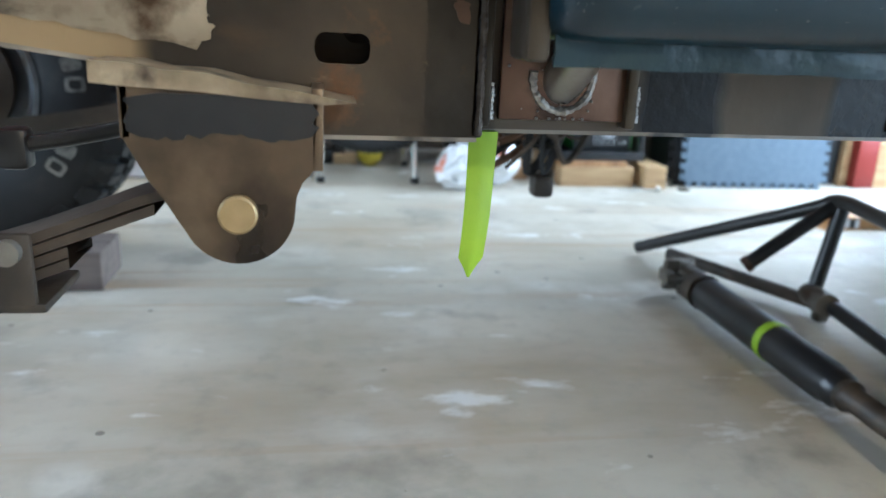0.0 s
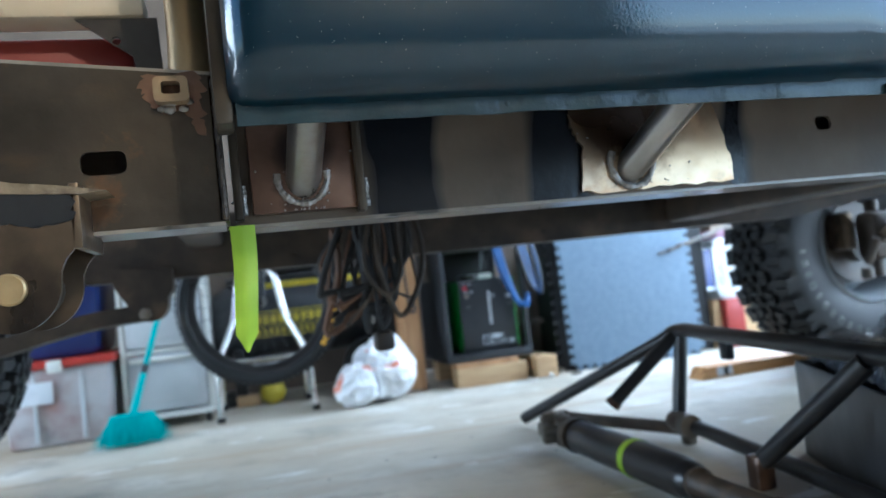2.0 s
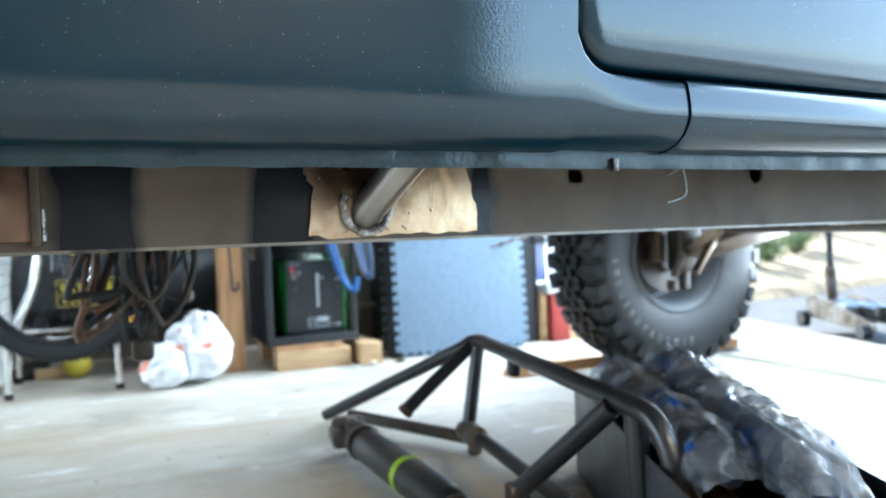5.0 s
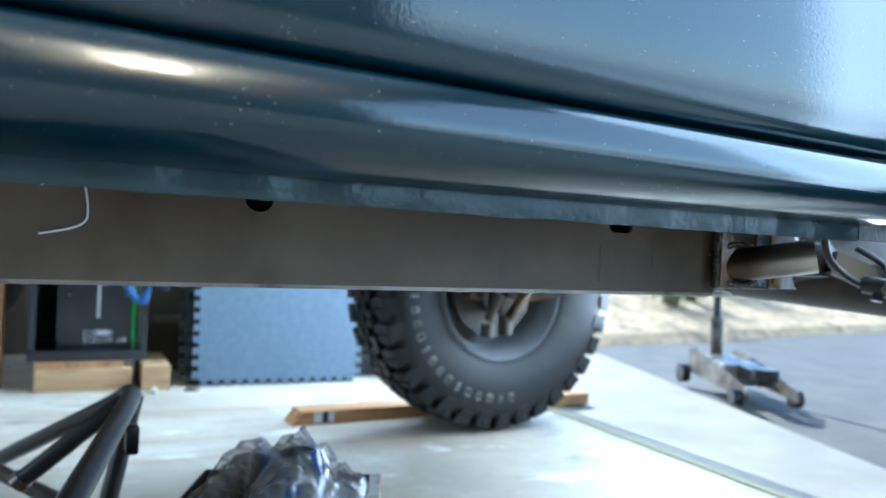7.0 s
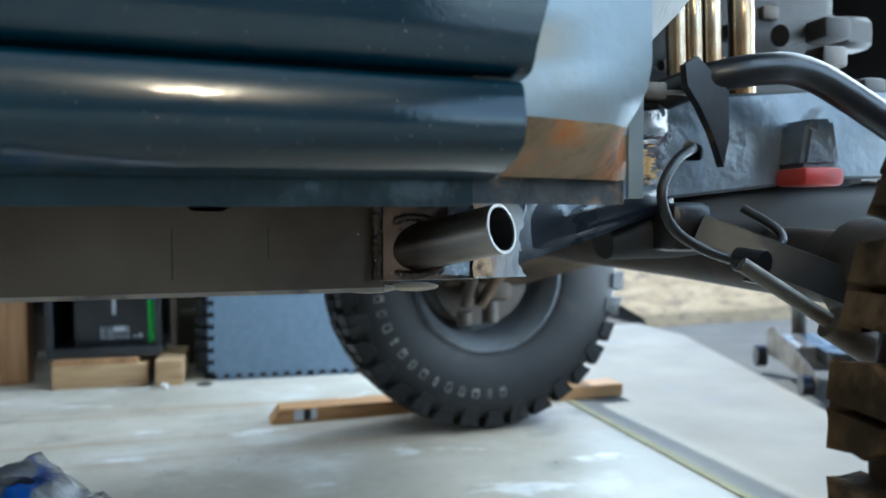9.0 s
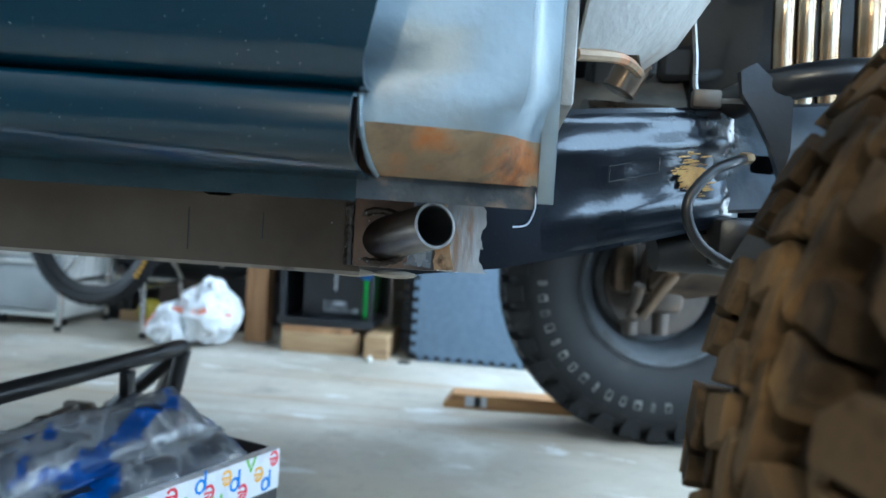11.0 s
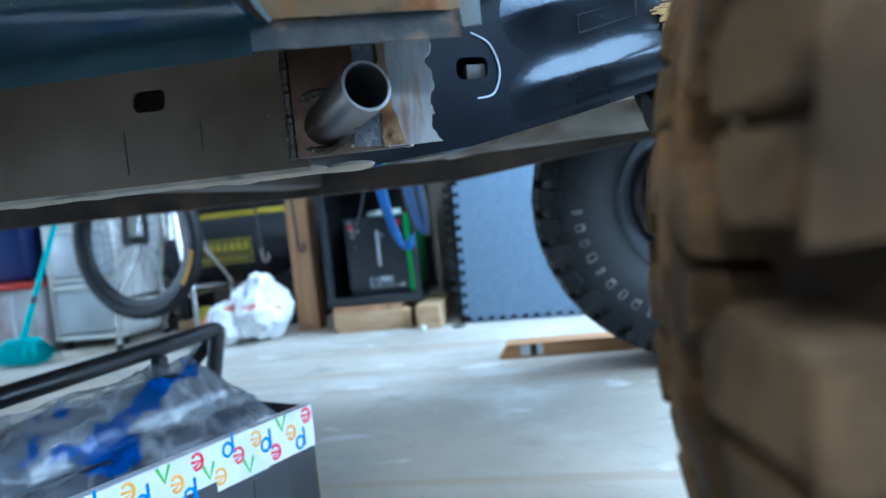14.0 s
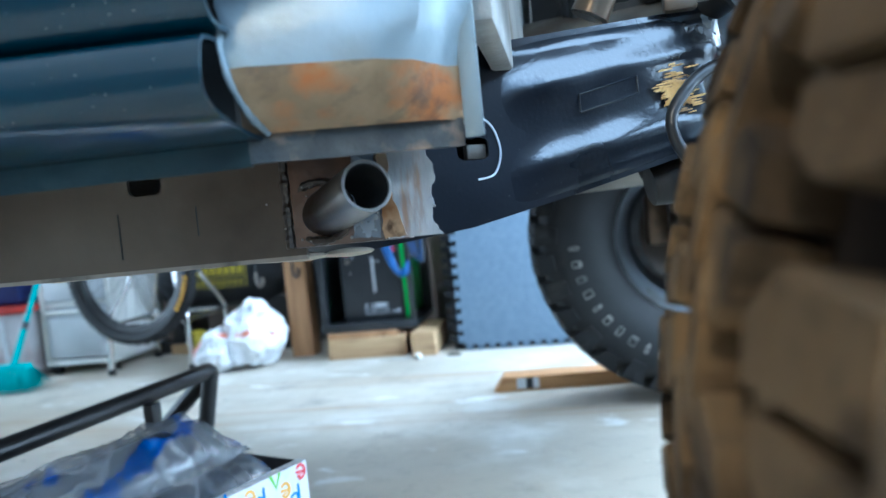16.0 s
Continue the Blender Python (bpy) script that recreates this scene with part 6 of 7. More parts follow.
wrapped("bagged_shock", "dark shock absorber in a crinkled clear plastic bag", 0.10, 0.74, 0.055, 0.16, (0.232, 0.20), 3, 0.034)
wrapped("bagged_shock", "dark shock absorber in a crinkled clear plastic bag", 0.015, 0.66, 0.13, 0.245, (0.200, 0.195), 7, 0.030)
wrapped("bagged_shock", "dark shock absorber in a crinkled clear plastic bag", 0.06, 0.70, 0.01, 0.10, (0.185, 0.150), 12, 0.026)
part("bag_label", bbox(0.50, 0.56, 0.085, 0.12, 0.262, 0.263), M_TAPE, bpy.data.objects["bagged_shock"], "white barcode label")

# board on the floor under the far tyre
ang = math.atan2(0.05, 1.1)
mb = Matrix.Translation((2.09, 2.372, 0)) @ Matrix.Rotation(ang, 4, "Z")
b = plate([(0, 0), (1.12, 0), (1.12, 0.040), (0.028, 0.040)], (), 0.085, mb)
board = tagged(part("wooden_board", b, M_BOARD, None, "", 20), "pale lumber board with a cut end under the tyre", "board")
b = box(0.065, 0.13, -0.001, 0.0, 0.006, 0.036)
bmesh.ops.transform(b, matrix=mb, verts=b.verts)
part("paper_label", b, M_TAPE, board, "white barcode sticker")
b = box(0.092, 0.112, -0.0016, -0.001, 0.006, 0.036)
bmesh.ops.transform(b, matrix=mb, verts=b.verts)
part("label_bars", b, M_PANEL, board)
tagged(part("wheel_chock", box(-0.22, -0.03, 1.85, 2.02, 0, 0.088, 0.004), M_WOODG, None, "", 20), "grey weathered lumber block in front of the rear tyre", "wood block")

# ---- along the garage wall ----
# clear tote with a red lid, navy tote on top
tote = thing("storage_tote", (-0.12, 3.3, 0), "translucent storage tote with a bright red lid", "storage tote")
b = box(-0.31, 0.07, 3.06, 3.55, 0, 0.29, 0.02)
for v in b.verts:
    f = 1 - 0.08 * (1 - v.co.z / 0.29)
    v.co.x, v.co.y = -0.12 + (v.co.x + 0.12) * f, 3.3 + (v.co.y - 3.3) * f
part("tub", b, M_TOTE, tote, "milky see-through tub")
part("lid", box(-0.325, 0.085, 3.045, 3.565, 0.285, 0.315, 0.01), M_REDP, tote, "red lid")
part("paper_label", box(-0.24, -0.13, 3.049, 3.062, 0.16, 0.24, 0.001), M_TAPE, tote)
part("latch", box(-0.14, -0.09, 3.030, 3.05, 0.27, 0.315, 0.004), M_WHITE, tote)
for x in (-0.20, -0.04):
    part("rib", box(x, x + 0.012, 3.058, 3.072, 0.02, 0.27, 0.003), M_CLEAR, tote)
b = box(-0.31, 0.045, 3.08, 3.54, 0.317, 0.66, 0.03)
for v in b.verts:
    f = 1 - 0.1 * (1 - (v.co.z - 0.317) / 0.343)
    v.co.x, v.co.y = -0.13 + (v.co.x + 0.13) * f, 3.3 + (v.co.y - 3.3) * f
navy = thing("navy_tote", (-0.13, 3.3, 0.317), "deep navy blue plastic tote stacked on the clear one", "storage tote")
part("tub", b, M_BLUE, navy)
part("lid", box(-0.325, 0.06, 3.065, 3.555, 0.655, 0.685, 0.01), M_BLUE, navy)

# drawer tower on castors
dt = thing("drawer_tower", (0.26, 3.35, 0), "white plastic drawer tower with milky drawers on castors", "drawer unit")
for x0, x1 in ((0.095, 0.115), (0.405, 0.425)):
    part("side_panel", box(x0, x1, 3.13, 3.56, 0.045, 0.78, 0.006), M_WHITE, dt)
part("top_panel", box(0.095, 0.425, 3.125, 3.56, 0.775, 0.80, 0.006), M_WHITE, dt)
part("base_panel", box(0.095, 0.425, 3.125, 3.56, 0.04, 0.062, 0.006), M_WHITE, dt)
for z in (0.30, 0.54):
    part("shelf_rail", box(0.115, 0.405, 3.135, 3.55, z - 0.01, z + 0.01, 0.003), M_WHITE, dt)
for z0, z1 in ((0.07, 0.285), (0.315, 0.525), (0.555, 0.765)):
    dr = part("drawer", box(0.119, 0.401, 3.122, 3.53, z0, z1, 0.012), M_CLEAR, dt, "milky translucent drawer")
    part("drawer_face", box(0.145, 0.375, 3.116, 3.124, z0 + 0.03, z1 - 0.04, 0.003), M_CLEAR, dr)
    part("drawer_lip", box(0.125, 0.395, 3.108, 3.126, z1 - 0.024, z1 - 0.008, 0.004), M_WHITE, dr)
for x in (0.125, 0.395):
    for y in (3.17, 3.52):
        part("castor", sweep([(x - 0.011, y, 0.021), (x + 0.011, y, 0.021)], 0.021, 16), M_BLACK, dt, "black castor")

# broom with turquoise bristles
br = thing("broom", (0.18, 2.84, 0), "turquoise push broom leaning on the drawer tower", "broom")
H0, H1 = Vector((0.158, 2.852, 0.09)), Vector((0.382, 3.006, 0.80))
part("handle", sweep([H0, H0.lerp(H1, 0.22), H0.lerp(H1, 0.221), H1 + (H1 - H0) * 0.45], 0.011, 14, rf=lambda i, n: (1.25, 1.1, 0.95, 0.95)[i]), M_TEAL, br)
part("handle_joint", sweep([H0.lerp(H1, 0.21), H0.lerp(H1, 0.25)], 0.0125, 14), M_PANEL, br, "dark joint sleeve")
part("block", box(0.085, 0.235, 2.828, 2.876, 0.085, 0.108, 0.010), M_TEAL, br)
bm = bmesh.new()
for k in range(1500):
    x, y = random.uniform(0.088, 0.232), random.uniform(2.830, 2.874)
    dx, dy = (x - 0.160) * 0.30 + random.gauss(0, 0.022), (y - 2.852) * 1.8 + random.gauss(0, 0.022)
    s = 0.003
    a, c = Vector((x, y, 0.095)), Vector((x + dx, y + dy, random.uniform(0.0, 0.01)))
    vs = [bm.verts.new(a + o) for o in (Vector((-s, 0, 0)), Vector((s, 0, 0)), Vector((0, s, 0)))] + [bm.verts.new(c)]
    for f in ((0, 1, 3), (1, 2, 3), (2, 0, 3)):
        bm.faces.new([vs[i] for i in f])
tagged(part("bristles", bm, M_TEAL, br, "shaggy turquoise bristles", 0), kind="stuff")

# bicycle wheel, hung by its fork from the ceiling
bw = thing("bicycle", (0.625, 2.98, 0.13), "bicycle hung by a ceiling hook, knobbly black front tyre", "bicycle")
WC, WR = Vector((0.625, 2.98, 0.445)), 0.315


def tw(m_bm, tilt=-12):
    bmesh.ops.transform(m_bm, matrix=Matrix.Translation(WC) @ Matrix.Rotation(radians(tilt), 4, "Z"), verts=m_bm.verts)
    return m_bm


b = revolve([(WR - 0.050, -0.012), (WR - 0.040, -0.024), (WR - 0.022, -0.028), (WR - 0.006, -0.020), (WR, 0), (WR - 0.006, 0.020), (WR - 0.022, 0.028), (WR - 0.040, 0.024), (WR - 0.050, 0.012), (WR - 0.050, -0.012)], 96)
for k in range(84):
    a = 2 * math.pi * k / 84
    for y, r in ((-0.018, WR - 0.005), (0.018, WR - 0.005), (0.0 if k % 2 else 0.007, WR)):
        bmesh.ops.create_cube(b, size=1, matrix=Matrix.Rotation(-a, 4, "Y") @ Matrix.Translation((r, y, 0)) @ Matrix.Diagonal((0.010, 0.009, 0.011, 1)))
part("knobbly_tyre", tw(b), M_RUB, bw, "black knobbly tyre", 30)
part("rim", tw(revolve([(WR - 0.050, -0.013), (WR - 0.072, -0.010), (WR - 0.076, 0), (WR - 0.072, 0.010), (WR - 0.050, 0.013), (WR - 0.055, 0), (WR - 0.050, -0.013)], 72)), M_BLACK, bw)
part("hub", tw(sweep([(0, -0.05, 0), (0, -0.03, 0), (0, 0.03, 0), (0, 0.05, 0)], 0.018, 14, rf=lambda i, n: (1.3, 1, 1, 1.3)[i])), M_BLACK, bw)
for k in range(28):
    a = 2 * math.pi * k / 28
    part("spoke", tw(sweep([(0.02 * math.cos(a + 0.5), 0.03 * (1 if k % 2 else -1), 0.02 * math.sin(a + 0.5)), ((WR - 0.075) * math.cos(a), 0, (WR - 0.075) * math.sin(a))], 0.0010, 5)), M_PANEL, bw)
for k in range(7):
    a = radians(-38 + 4.2 * k)
    part("tyre_print", tw(plate([(math.cos(a + da) * r, math.sin(a + da) * r) for da, r in ((-0.022, WR - 0.032), (0.022, WR - 0.032), (0.022, WR - 0.014), (-0.022, WR - 0.014))], (), 0.0012, Matrix.Translation((0, -0.0285, 0)))), M_TYEL, bw)
for s in (-1, 1):
    part("fork_leg", tw(sweep([(0, s * 0.055, 0), (0.02, s * 0.055, 0.35), (0.03, s * 0.02, 0.42)], 0.014, 12)), M_BLACK, bw)
part("steerer", tw(sweep([(0.03, 0, 0.42), (0.06, 0, 0.75), (0.06, 0, 2.2)], 0.014, 12)), M_BLACK, bw)
part("hook", tw(sweep([(0.06, 0, 2.19), (0.06, 0, 2.31)], 0.006, 8)), M_TUBE, bw)

# chrome swivel stool without its seat in view
st = thing("bar_stool", (0.625, 3.24, 0), "chrome bar stool with four curved legs and a foot ring", "stool")
SC = Vector((0.625, 3.24, 0))
for sx, sy in ((-1, -1), (1, -1), (1, 1), (-1, 1)):
    d = Vector((sx * 0.18, sy * 0.185, 0))
    pts = [SC + d * 1.0 + Vector((0, 0, 0.012)), SC + d * 0.96 + Vector((0, 0, 0.19)), SC + d * 0.92 + Vector((0, 0, 0.24)), SC + d * 0.60 + Vector((0, 0, 0.37)), SC + d * 0.48 + Vector((0, 0, 0.47)), SC + d * 0.40 + Vector((0, 0, 0.545)), SC + d * 0.22 + Vector((0, 0, 0.575)), SC + Vector((0, 0, 0.575))]
    lg = part("leg", sweep(curve(pts, 5), 0.0115, 14), M_CHROME, st, "bent chrome leg")
    part("foot_cap", sweep([SC + d + Vector((0, 0, 0)), SC + d + Vector((0, 0, 0.022))], 0.016, 14), M_BLACK, lg, "black rubber foot")
for a, c in (((-1, -1), (1, -1)), ((1, -1), (1, 1)), ((1, 1), (-1, 1)), ((-1, 1), (-1, -1))):
    part("foot_rail", sweep([SC + Vector((a[0] * 0.172, a[1] * 0.177, 0.20)), SC + Vector((c[0] * 0.172, c[1] * 0.177, 0.20))], 0.009, 12), M_CHROME, st)
part("pillar", sweep([SC + Vector((0, 0, 0.43)), SC + Vector((0, 0, 0.60)), SC + Vector((0, 0, 0.68))], 0.022, 18), M_CHROME, st)
part("hub", sweep([SC + Vector((0, 0, 0.555)), SC + Vector((0, 0, 0.60))], 0.045, 18), M_BLACK, st)
part("seat", sweep([SC + Vector((0, 0, 0.68)), SC + Vector((0, 0, 0.69)), SC + Vector((0, 0, 0.73)), SC + Vector((0, 0, 0.745))], 0.17, 28, rf=lambda i, n: (0.9, 1, 1, 0.9)[i]), M_BLACK, st)

# air compressor behind it
ac = thing("air_compressor", (0.85, 3.62, 0), "black horizontal air compressor tank with a worn yellow label", "air compressor")
part("tank", sweep([(0.40, 3.60, 0.36), (0.43, 3.60, 0.36), (0.50, 3.60, 0.36), (1.22, 3.60, 0.36), (1.29, 3.60, 0.36), (1.32, 3.60, 0.36)], 0.17, 32, rf=lambda i, n: (0.3, 0.75, 1, 1, 0.75, 0.3)[i]), M_PANEL, ac, "black steel tank", )
part("deck", box(0.5, 1.2, 3.50, 3.72, 0.53, 0.56, 0.01), M_BLACK, ac)
part("pump", box(0.62, 1.1, 3.5, 3.75, 0.56, 0.9, 0.05), M_BLACK, ac)
for x in (0.5, 1.13):
    part("foot", box(x, x + 0.05, 3.46, 3.74, 0.0, 0.25, 0.008), M_BLACK, ac)
part("wheel", sweep([(1.09, 3.38, 0.12), (1.09, 3.43, 0.12)], 0.12, 28), M_BLACK, ac, "black rubber wheel")
lab = part("label_plate", box(0.58, 0.92, 3.424, 3.434, 0.285, 0.405, 0.002), M_PANEL, ac, "dark label with gold print")
for x0, x1, z0, z1 in ((0.59, 0.91, 0.395, 0.400), (0.59, 0.91, 0.290, 0.294), (0.59, 0.594, 0.29, 0.40), (0.906, 0.91, 0.29, 0.40), (0.59, 0.91, 0.333, 0.337)):
    part("label_border", box(x0, x1, 3.421, 3.4245, z0, z1), M_YEL, lab)
for k in range(9):
    part("label_bar", box(0.608 + 0.033 * k, 0.632 + 0.033 * k, 3.421, 3.4245, 0.348, 0.385), M_YEL, lab)
for k in range(11):
    part("label_bar", box(0.615 + 0.026 * k, 0.628 + 0.026 * k, 3.421, 3.4245, 0.303, 0.322), M_YEL, lab)
part("yellow_deck_trim", box(0.62, 1.15, 3.44, 3.448, 0.50, 0.525, 0.003), M_YEL, ac)

# dented yellow ball and small wood offcuts under the stool
bm = bmesh.new()
bmesh.ops.create_uvsphere(bm, u_segments=28, v_segments=18, radius=0.055, matrix=Matrix.Translation((0.655, 3.42, 0.054)))
for v in bm.verts:
    v.co += (v.co - Vector((0.655, 3.42, 0.054))) * 0.05 * noise.noise(v.co * 40)
tagged(part("ball", bm, M_YEL, None, "", 60), "scuffed yellow rubber ball on the floor", "ball")
tagged(part("wood_offcut", box(0.50, 0.60, 3.44, 3.50, 0, 0.045, 0.003), M_WOODX, None, "", 20), "small pale wood offcut on the floor", "wood block")
tagged(part("black_case", box(0.42, 0.50, 3.46, 3.6, 0, 0.06, 0.008), M_BLACK, None, "", 30), "small black case on the floor", "case")

# white carrier bag, slumped into a tall and a low lobe
bag_bm = bmesh.new()
for cx, cy, wx, wy, hz, sd in ((1.085, 3.03, 0.125, 0.115, 0.175, 3.0), (0.965, 2.97, 0.085, 0.085, 0.115, 8.0)):
    bm = bmesh.new()
    bmesh.ops.create_icosphere(bm, subdivisions=5, radius=1)
    for v in bm.verts:
        p = v.co.copy()
        crease = 0.8 * abs(noise.noise(p * 2.0 + Vector((sd, 0, 0)))) + 0.3 * abs(noise.noise(p * 4.2 + Vector((0, sd, 0))))
        q = 1.12 + 0.22 * noise.noise(p * 1.5 + Vector((sd, 1, 0))) - 0.42 * crease
        z = p.z * q
        v.co = Vector((cx + p.x * q * wx * (1 - 0.22 * max(0, z)), cy + p.y * q * wy, max(0.002, hz * 0.72 + z * hz * 0.72)))
    join(bag_bm, bm)
bag = tagged(part("carrier_bag", bag_bm, M_BAG, None, "", 28), "crumpled white plastic carrier bag with faded red print", "plastic bag")
part("bag_handle", sweep(curve([(1.10, 2.99, 0.22), (1.12, 2.97, 0.255), (1.135, 2.96, 0.245), (1.14, 2.955, 0.215)], 5), 0.012, 7, flat=0.3), M_BAG, bag, "twisted bag handle")

# timber post
post = tagged(part("timber_post", box(1.19, 1.283, 3.155, 3.245, 0, 2.75, 0.004), M_WOOD, None, "", 20), "reddish fir lumber post from floor to ceiling", "post", "", "structure")

# hooks and cords hanging by the post
for x, y, z, mt2 in ((1.06, 3.18, 0.30, M_TUBE), (1.235, 3.14, 0.33, M_PANEL)):
    hk = thing("bungee_cord", (x, y, z), "hanging dark bungee cord with a metal hook", "bungee cord", "hanging cords")
    part("cord", sweep(curve([(x, y, z + 0.05), (x - 0.01, y, z + 0.3), (x - 0.03, y + 0.02, 1.1), (x - 0.02, y + 0.03, 2.75)], 6), 0.005, 8), M_PANEL, hk)
    part("hook", sweep(curve([(x, y, z + 0.06), (x + 0.002, y, z + 0.015), (x + 0.014, y, z), (x + 0.026, y, z + 0.012), (x + 0.024, y, z + 0.035)], 5), 0.0055, 8), mt2, hk)
pl = thing("hanging_level", (1.325, 3.2, 0.47), "small chrome-edged tool hanging beside the post", "tool")
part("tool_body", box(1.310, 1.345, 3.18, 3.20, 0.45, 0.66, 0.003), M_ALU, pl)
part("tool_cord", sweep([(1.328, 3.19, 0.655), (1.328, 3.19, 2.75)], 0.002, 6), M_PANEL, pl)

# steel cart with the welder, on lumber
cart = thing("steel_cart", (1.555, 3.28, 0.1), "black steel cart standing on lumber blocks", "cart")
for x in (1.372, 1.725):
    for y in (3.075, 3.46):
        part("post", box(x - 0.011, x + 0.011, y - 0.011, y + 0.011, 0.10, 0.95, 0.002), M_PANEL, cart)
part("tray", box(1.36, 1.737, 3.06, 3.475, 0.10, 0.118, 0.003), M_PANEL, cart)
part("tray_lip", box(1.36, 1.737, 3.056, 3.064, 0.10, 0.135, 0.002), M_PANEL, cart)
part("upper_shelf", box(1.36, 1.737, 3.06, 3.475, 0.575, 0.60, 0.003), M_PANEL, cart)
part("back_sheet", box(1.372, 1.725, 3.455, 3.465, 0.12, 0.95, 0.0), M_DARK, cart)
part("side_sheet", box(1.362, 1.366, 3.10, 3.46, 0.118, 0.58, 0.0), M_PANEL, cart)
wel = thing("welder", (1.575, 3.25, 0.118), "green-sided inverter welder with a charcoal front panel", "welder")
part("case", box(1.452, 1.700, 3.112, 3.43, 0.132, 0.438, 0.006), M_LIME, wel, "lime green case")
front = part("front_panel", box(1.447, 1.690, 3.100, 3.114, 0.130, 0.440, 0.004), M_PANEL, wel, "charcoal front panel")
part("meter_slot", box(1.572, 1.583, 3.097, 3.101, 0.245, 0.385, 0.002), M_GREYP, front, "pale vertical scale slot")
part("rating_plate", box(1.532, 1.625, 3.098, 3.101, 0.155, 0.205, 0.001), M_PANEL, front)
for k in range(4):
    part("plate_line", box(1.534, 1.623, 3.0970, 3.0985, 0.160 + 0.012 * k, 0.162 + 0.012 * k), M_GREYP, front)
for x in (1.534, 1.566, 1.622):
    part("plate_line", box(x, x + 0.002, 3.0970, 3.0985, 0.158, 0.203), M_GREYP, front)
part("plate_block", box(1.575, 1.615, 3.0970, 3.0985, 0.186, 0.202), M_GREYP, front)
part("warning_mark", plate([(1.638, 0.160), (1.654, 0.160), (1.646, 0.175)], [[(1.6412, 0.1625), (1.6508, 0.1625), (1.646, 0.1715)]], 0.001, Matrix.Translation((0, 3.098, 0))), M_GREYP, front)
part("warning_mark", box(1.658, 1.670, 3.0975, 3.1, 0.160, 0.174), M_GREYP, front)
for x, z, m2 in ((1.475, 0.405, M_TRED), (1.478, 0.372, M_ALU)):
    kb = part("knob", sweep([(x, 3.10, z), (x, 3.088, z)], 0.010, 18), m2, front, "round knob")
    part("knob_print", box(x - 0.012, x + 0.004, 3.0975, 3.0995, z + 0.018, z + 0.022), M_GREYP, front)
    part("knob_print", sweep([(x + 0.022, 3.0985, z + 0.016), (x + 0.022, 3.0975, z + 0.016)], 0.005, 12), M_GREYP, front)
part("power_switch", box(1.655, 1.675, 3.088, 3.101, 0.395, 0.420, 0.003), M_TRED, front, "red rocker switch")
for x, z in ((1.484, 0.325), (1.665, 0.325)):
    part("screw", sweep([(x, 3.10, z), (x, 3.0965, z)], 0.003, 10), M_TUBE, front)
part("ce_print", box(1.655, 1.675, 3.0975, 3.0995, 0.352, 0.362), M_GREYP, front)
part("panel_print", box(1.590, 1.604, 3.0975, 3.0995, 0.362, 0.368), M_GREYP, front)
part("carry_handle", box(1.53, 1.62, 3.15, 3.40, 0.438, 0.462, 0.008), M_WHITE, wel, "pale top handle")
for x in (1.48, 1.66):
    part("rubber_foot", box(x - 0.012, x + 0.012, 3.13, 3.16, 0.118, 0.133, 0.003), M_BLACK, wel)
hs = thing("hose_bundle", (1.72, 3.04, 0.35), "blue and dark welding hoses hanging over the cart", "hose")
for k in range(3):
    part("blue_hose", sweep(curve([(1.60 + 0.012 * k, 3.06, 0.62), (1.63 + 0.01 * k, 3.05, 0.46), (1.675 + 0.008 * k, 3.035, 0.34 - 0.008 * k), (1.72, 3.03, 0.31 + 0.01 * k), (1.735, 3.04, 0.36)], 7), 0.010, 10), M_CABLE, hs)
for k in range(5):
    part("looped_hose", sweep(curve([(1.70 + 0.008 * k, 3.05, 0.62), (1.72 + 0.01 * k, 3.04, 0.50), (1.755 + 0.008 * k, 3.03, 0.38 - 0.006 * k), (1.785 + 0.003 * k, 3.03, 0.40), (1.775 + 0.004 * k, 3.035, 0.50), (1.76, 3.05, 0.62)], 6), 0.008, 8), M_CABLE if k % 2 else M_PANEL, hs)
part("thin_lead", sweep(curve([(1.56, 3.08, 0.60), (1.545, 3.06, 0.50), (1.51, 3.07, 0.43), (1.476, 3.085, 0.405)], 6), 0.004, 8), M_PANEL, hs)
part("hose_strap", box(1.70, 1.80, 3.03, 3.07, 0.600, 0.612, 0.003), M_PANEL, hs)
tagged(part("lumber_block", box(1.385, 1.690, 3.03, 3.12, 0, 0.079, 0.003), M_WOODX, None, "", 20), "pale lumber beam under the cart", "wood block", "cart blocks")
tagged(part("lumber_strip", box(1.385, 1.660, 3.035, 3.12, 0.079, 0.099, 0.002), M_WOOD, None, "", 20), "thin fir strip on the lumber beam", "wood block", "cart blocks")
tagged(part("lumber_block", box(1.385, 1.690, 3.36, 3.45, 0, 0.099, 0.003), M_WOODX, None, "", 20), "pale lumber beam under the cart", "wood block", "cart blocks")
tagged(part("lumber_block", box(1.722, 1.815, 2.995, 3.30, 0, 0.090, 0.004), M_WOODX, None, "", 20), "short square lumber block standing end-on", "wood block", "cart blocks")
# small cord and washer on the floor
cd = thing("cord_stub", (1.72, 2.95, 0), "short white cord with a round plug on the floor", "cord")
part("cord", sweep(curve([(1.60, 2.96, 0.004), (1.66, 2.94, 0.004), (1.71, 2.955, 0.004), (1.75, 2.94, 0.006)], 6), 0.003, 8), M_WHITE, cd)
part("plug", sweep([(1.75, 2.94, 0.012), (1.765, 2.935, 0.012)], 0.012, 14), M_WHITE, cd)
rg = revolve([(0.017, 0.0), (0.025, 0.0), (0.025, 0.007), (0.017, 0.007), (0.017, 0.0)], 32, "Z")
bmesh.ops.translate(rg, vec=(1.885, 2.975, 0), verts=rg.verts)
tagged(part("metal_ring", rg, M_ALU, None, "", 40), "small grey metal ring on the floor", "ring")
